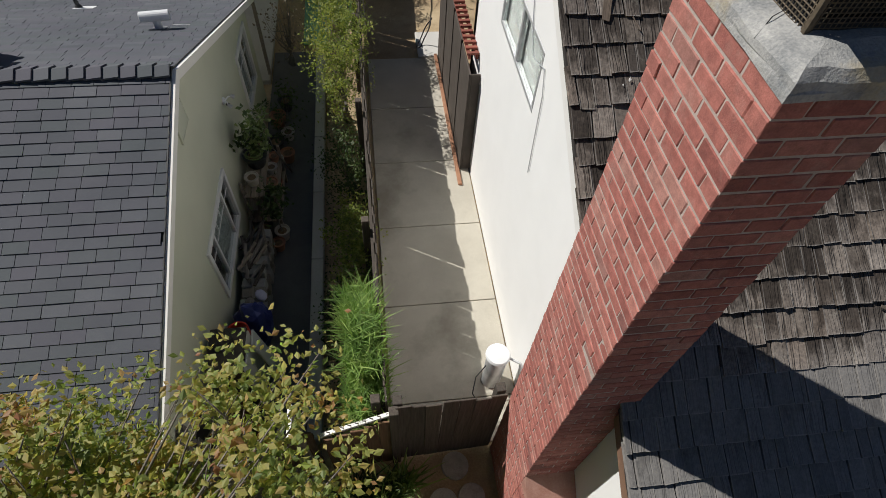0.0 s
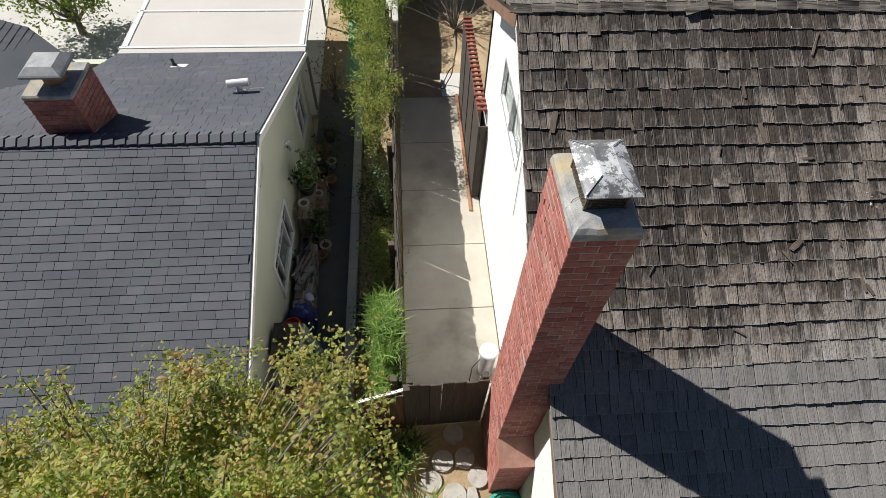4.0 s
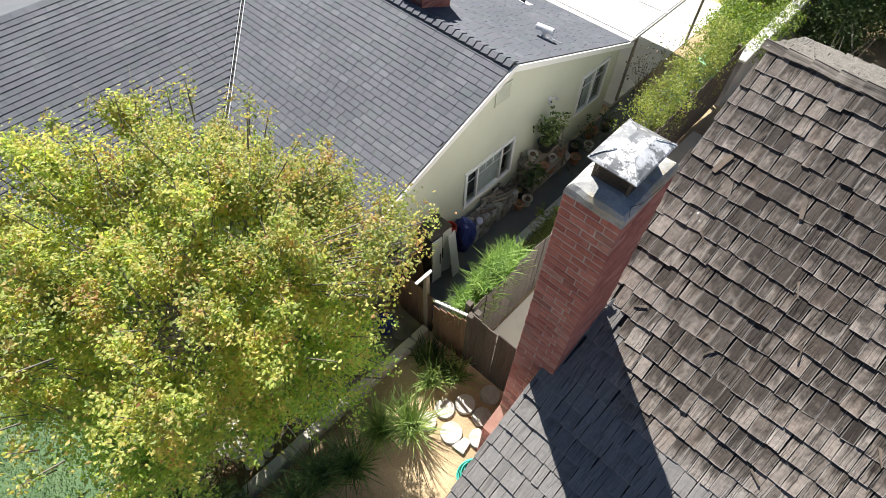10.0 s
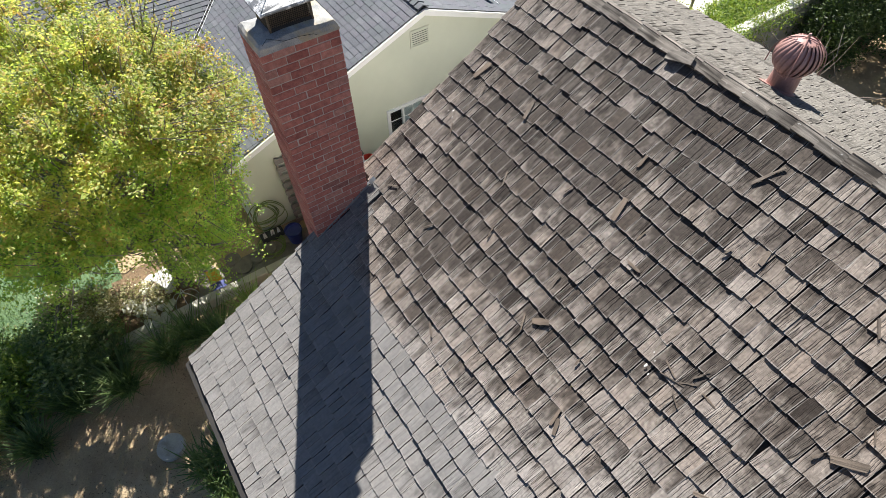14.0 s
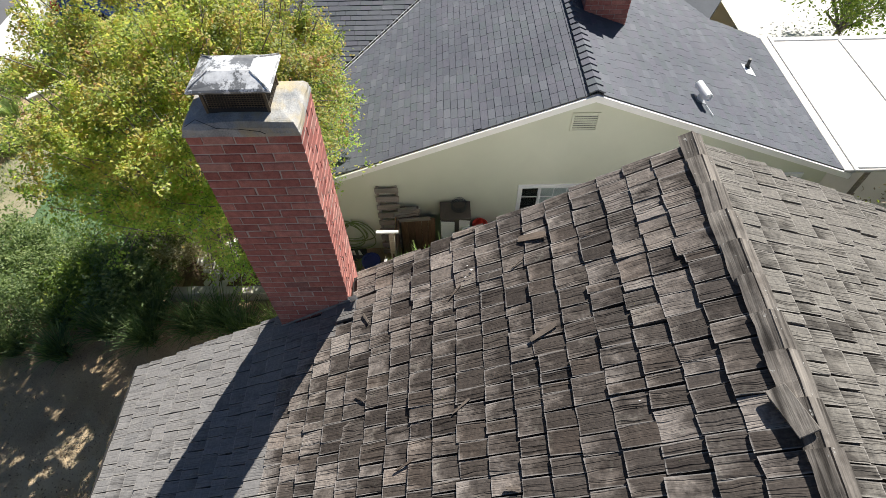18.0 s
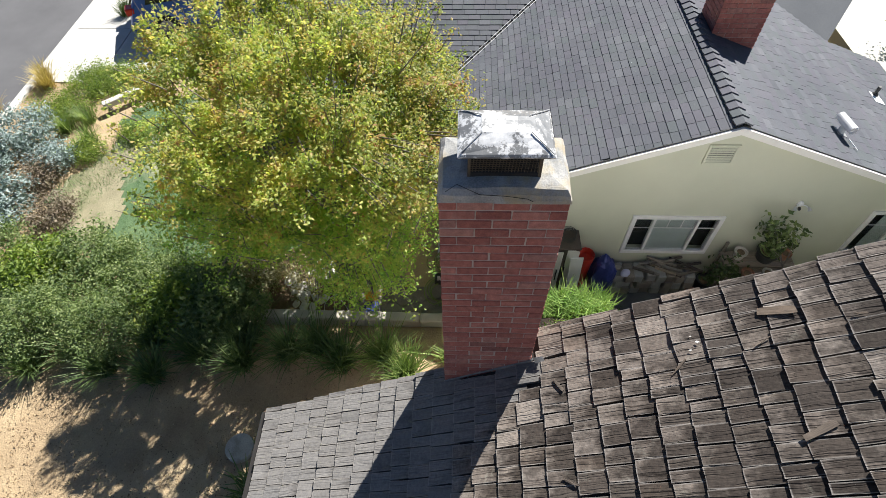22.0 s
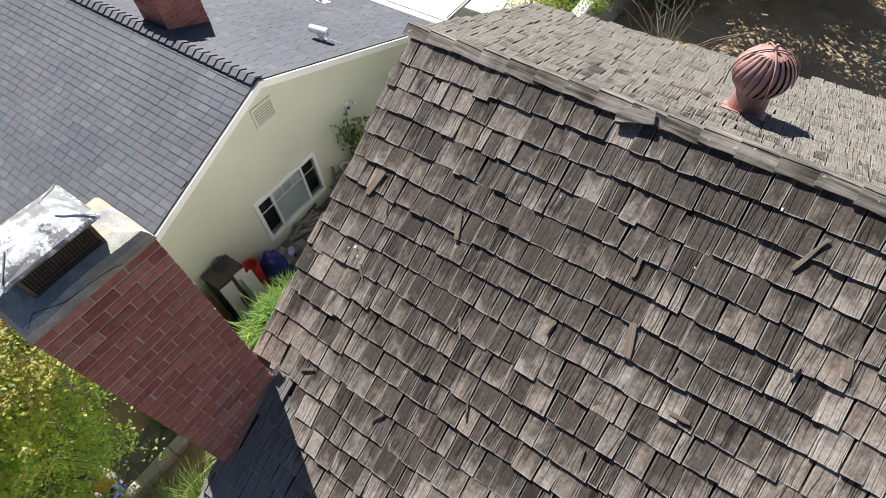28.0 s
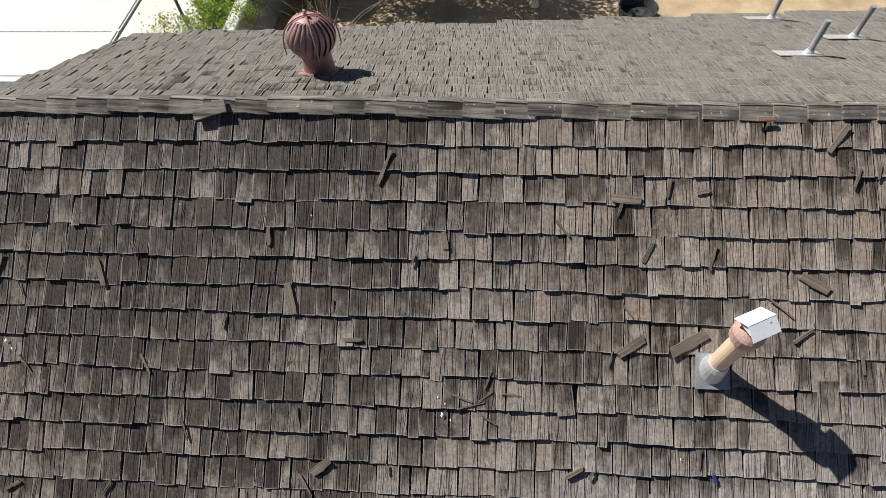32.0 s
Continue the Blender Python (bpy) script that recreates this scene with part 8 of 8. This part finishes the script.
while y > NR_Y + 0.1:
    left = -7.0 if y > 6.6 else -7.0 + (WING_X + 7.0) * (6.6 - y) / (6.6 - NR_Y)
    rows.append((Matrix.Translation((NX + 0.1, y, nb_back(y))) @ pose(0, 0, 0, 0, 0, 180) @ pose(0, 0, 0, math.degrees(math.atan(NSB)), 0, 0), NX + 0.1 - left, lambda p, w: False))
    y -= 0.105
wrows, x = [], -7.05
while x > WING_X + 0.1:
    y0, y1 = NR_Y + (x - WING_X) * 0.984, min(7.4, 6.6 + (-7.0 - x) * 0.727)
    if y1 - y0 > 0.1:
        wrows.append((Matrix.Translation((x, y0, nb_wing(x) + 0.004)) @ pose(0, 0, 0, 0, 0, 90) @ pose(0, 0, 0, NA, 0, 0), y1 - y0, lambda p, w: False))
    x -= 0.105
lay_field("rear_wing_tabs", nroof_rw, wrows, tabs, ASPH_ONE, ASPH_REST, lambda p: p.y < 5.5, rnd, 300, "shingle_tab", "field of dark grey shingle tabs", (0.004, 0.006), 0.15)
lay_field("rear_tabs", nroof_b, rows, tabs, ASPH_ONE, ASPH_REST, lambda p: p.x > -5.5 and p.y < 6.5, rnd, 300, "shingle_tab", "field of dark grey shingle tabs", (0.004, 0.006), 0.15)
nridge = thing("neighbour_ridge_cap", (NX, NR_Y, NR_Z), "dark asphalt ridge caps standing proud along the ridge", "ridge", kind="structure")
me = None
x = 0.1
while x > WING_X - NX:
    if me is None:
        me = mesh_of("ridge_tab", prism([(-0.105, -0.028), (0, 0.016), (0.105, -0.028), (0.105, -0.008), (0, 0.038), (-0.105, -0.008)], -0.165, 0.0, "x"), ASPH_ONE)
    ob = new("ridge_tab", me)
    ob.parent = nridge
    ob.matrix_local = pose(x, 0, 0.022, 0, -7, 0)
    x -= 0.15

# ---- bricks ----


def lay_bricks(parent, boxes, limit, name_rest, one_mat, rest_mat, seed):
    rnd_ = random.Random(seed)
    shared, allv, allf, count = {}, [], [], 0
    for i, (x0, x1, y0, y1, z0, z1) in enumerate(boxes):
        dims = tuple(round(q, 3) for q in (x1 - x0, y1 - y0, z1 - z0))
        c = ((x0 + x1) / 2, (y0 + y1) / 2, (z0 + z1) / 2)
        key = (dims, rnd_.randrange(3))
        if key not in shared:
            bm = boxed(-dims[0] / 2, dims[0] / 2, -dims[1] / 2, dims[1] / 2, -dims[2] / 2, dims[2] / 2, 0.0045)
            for v in bm.verts:
                v.co += Vector((rnd_.uniform(-1, 1), rnd_.uniform(-1, 1), rnd_.uniform(-1, 1))) * 0.0013
            shared[key] = mesh_of("brick", bm, one_mat)
        me_ = shared[key]
        m = pose(c[0] + rnd_.gauss(0, 0.0012), c[1] + rnd_.gauss(0, 0.0012), c[2], 0, 0, rnd_.gauss(0, 0.35))
        if i < limit:
            ob_ = new("brick", me_)
            ob_.parent = parent
            ob_.matrix_local = m
        else:
            v = np.empty(len(me_.vertices) * 3)
            me_.vertices.foreach_get("co", v)
            r, t = np.array(m.to_3x3()), np.array(m.translation)
            allv.append(v.reshape(-1, 3) @ r.T + t)
            allf += [tuple(k + count for k in p.vertices) for p in me_.polygons]
            count += len(me_.vertices)
    if allv:
        me_ = bpy.data.meshes.new(name_rest)
        me_.from_pydata(np.concatenate(allv).tolist(), [], allf)
        me_.materials.append(rest_mat)
        ob_ = new(name_rest, me_)
        ob_.parent = parent
        tagged(ob_, "courses of red brick", kind="stuff")


main = brick_stack(None, CX0 + 0.22, CX1 + 0.22, CY0 - 0.35, CY1 - 0.35, 0.0, CZ - 0.42, None, None)
foot = brick_stack(None, CX0 + 0.22, CX1 + 0.22, -0.3 - 0.35, -0.001 - 0.35, 0.0, 1.36, None, None)
lay_bricks(CH, main + foot, 300, "brickwork", BRICK_ONE, BRICK_REST, 4)
lay_bricks(nc, NC_BRICKS, 300, "brickwork", BRICK_ONE, BRICK_REST, 6)
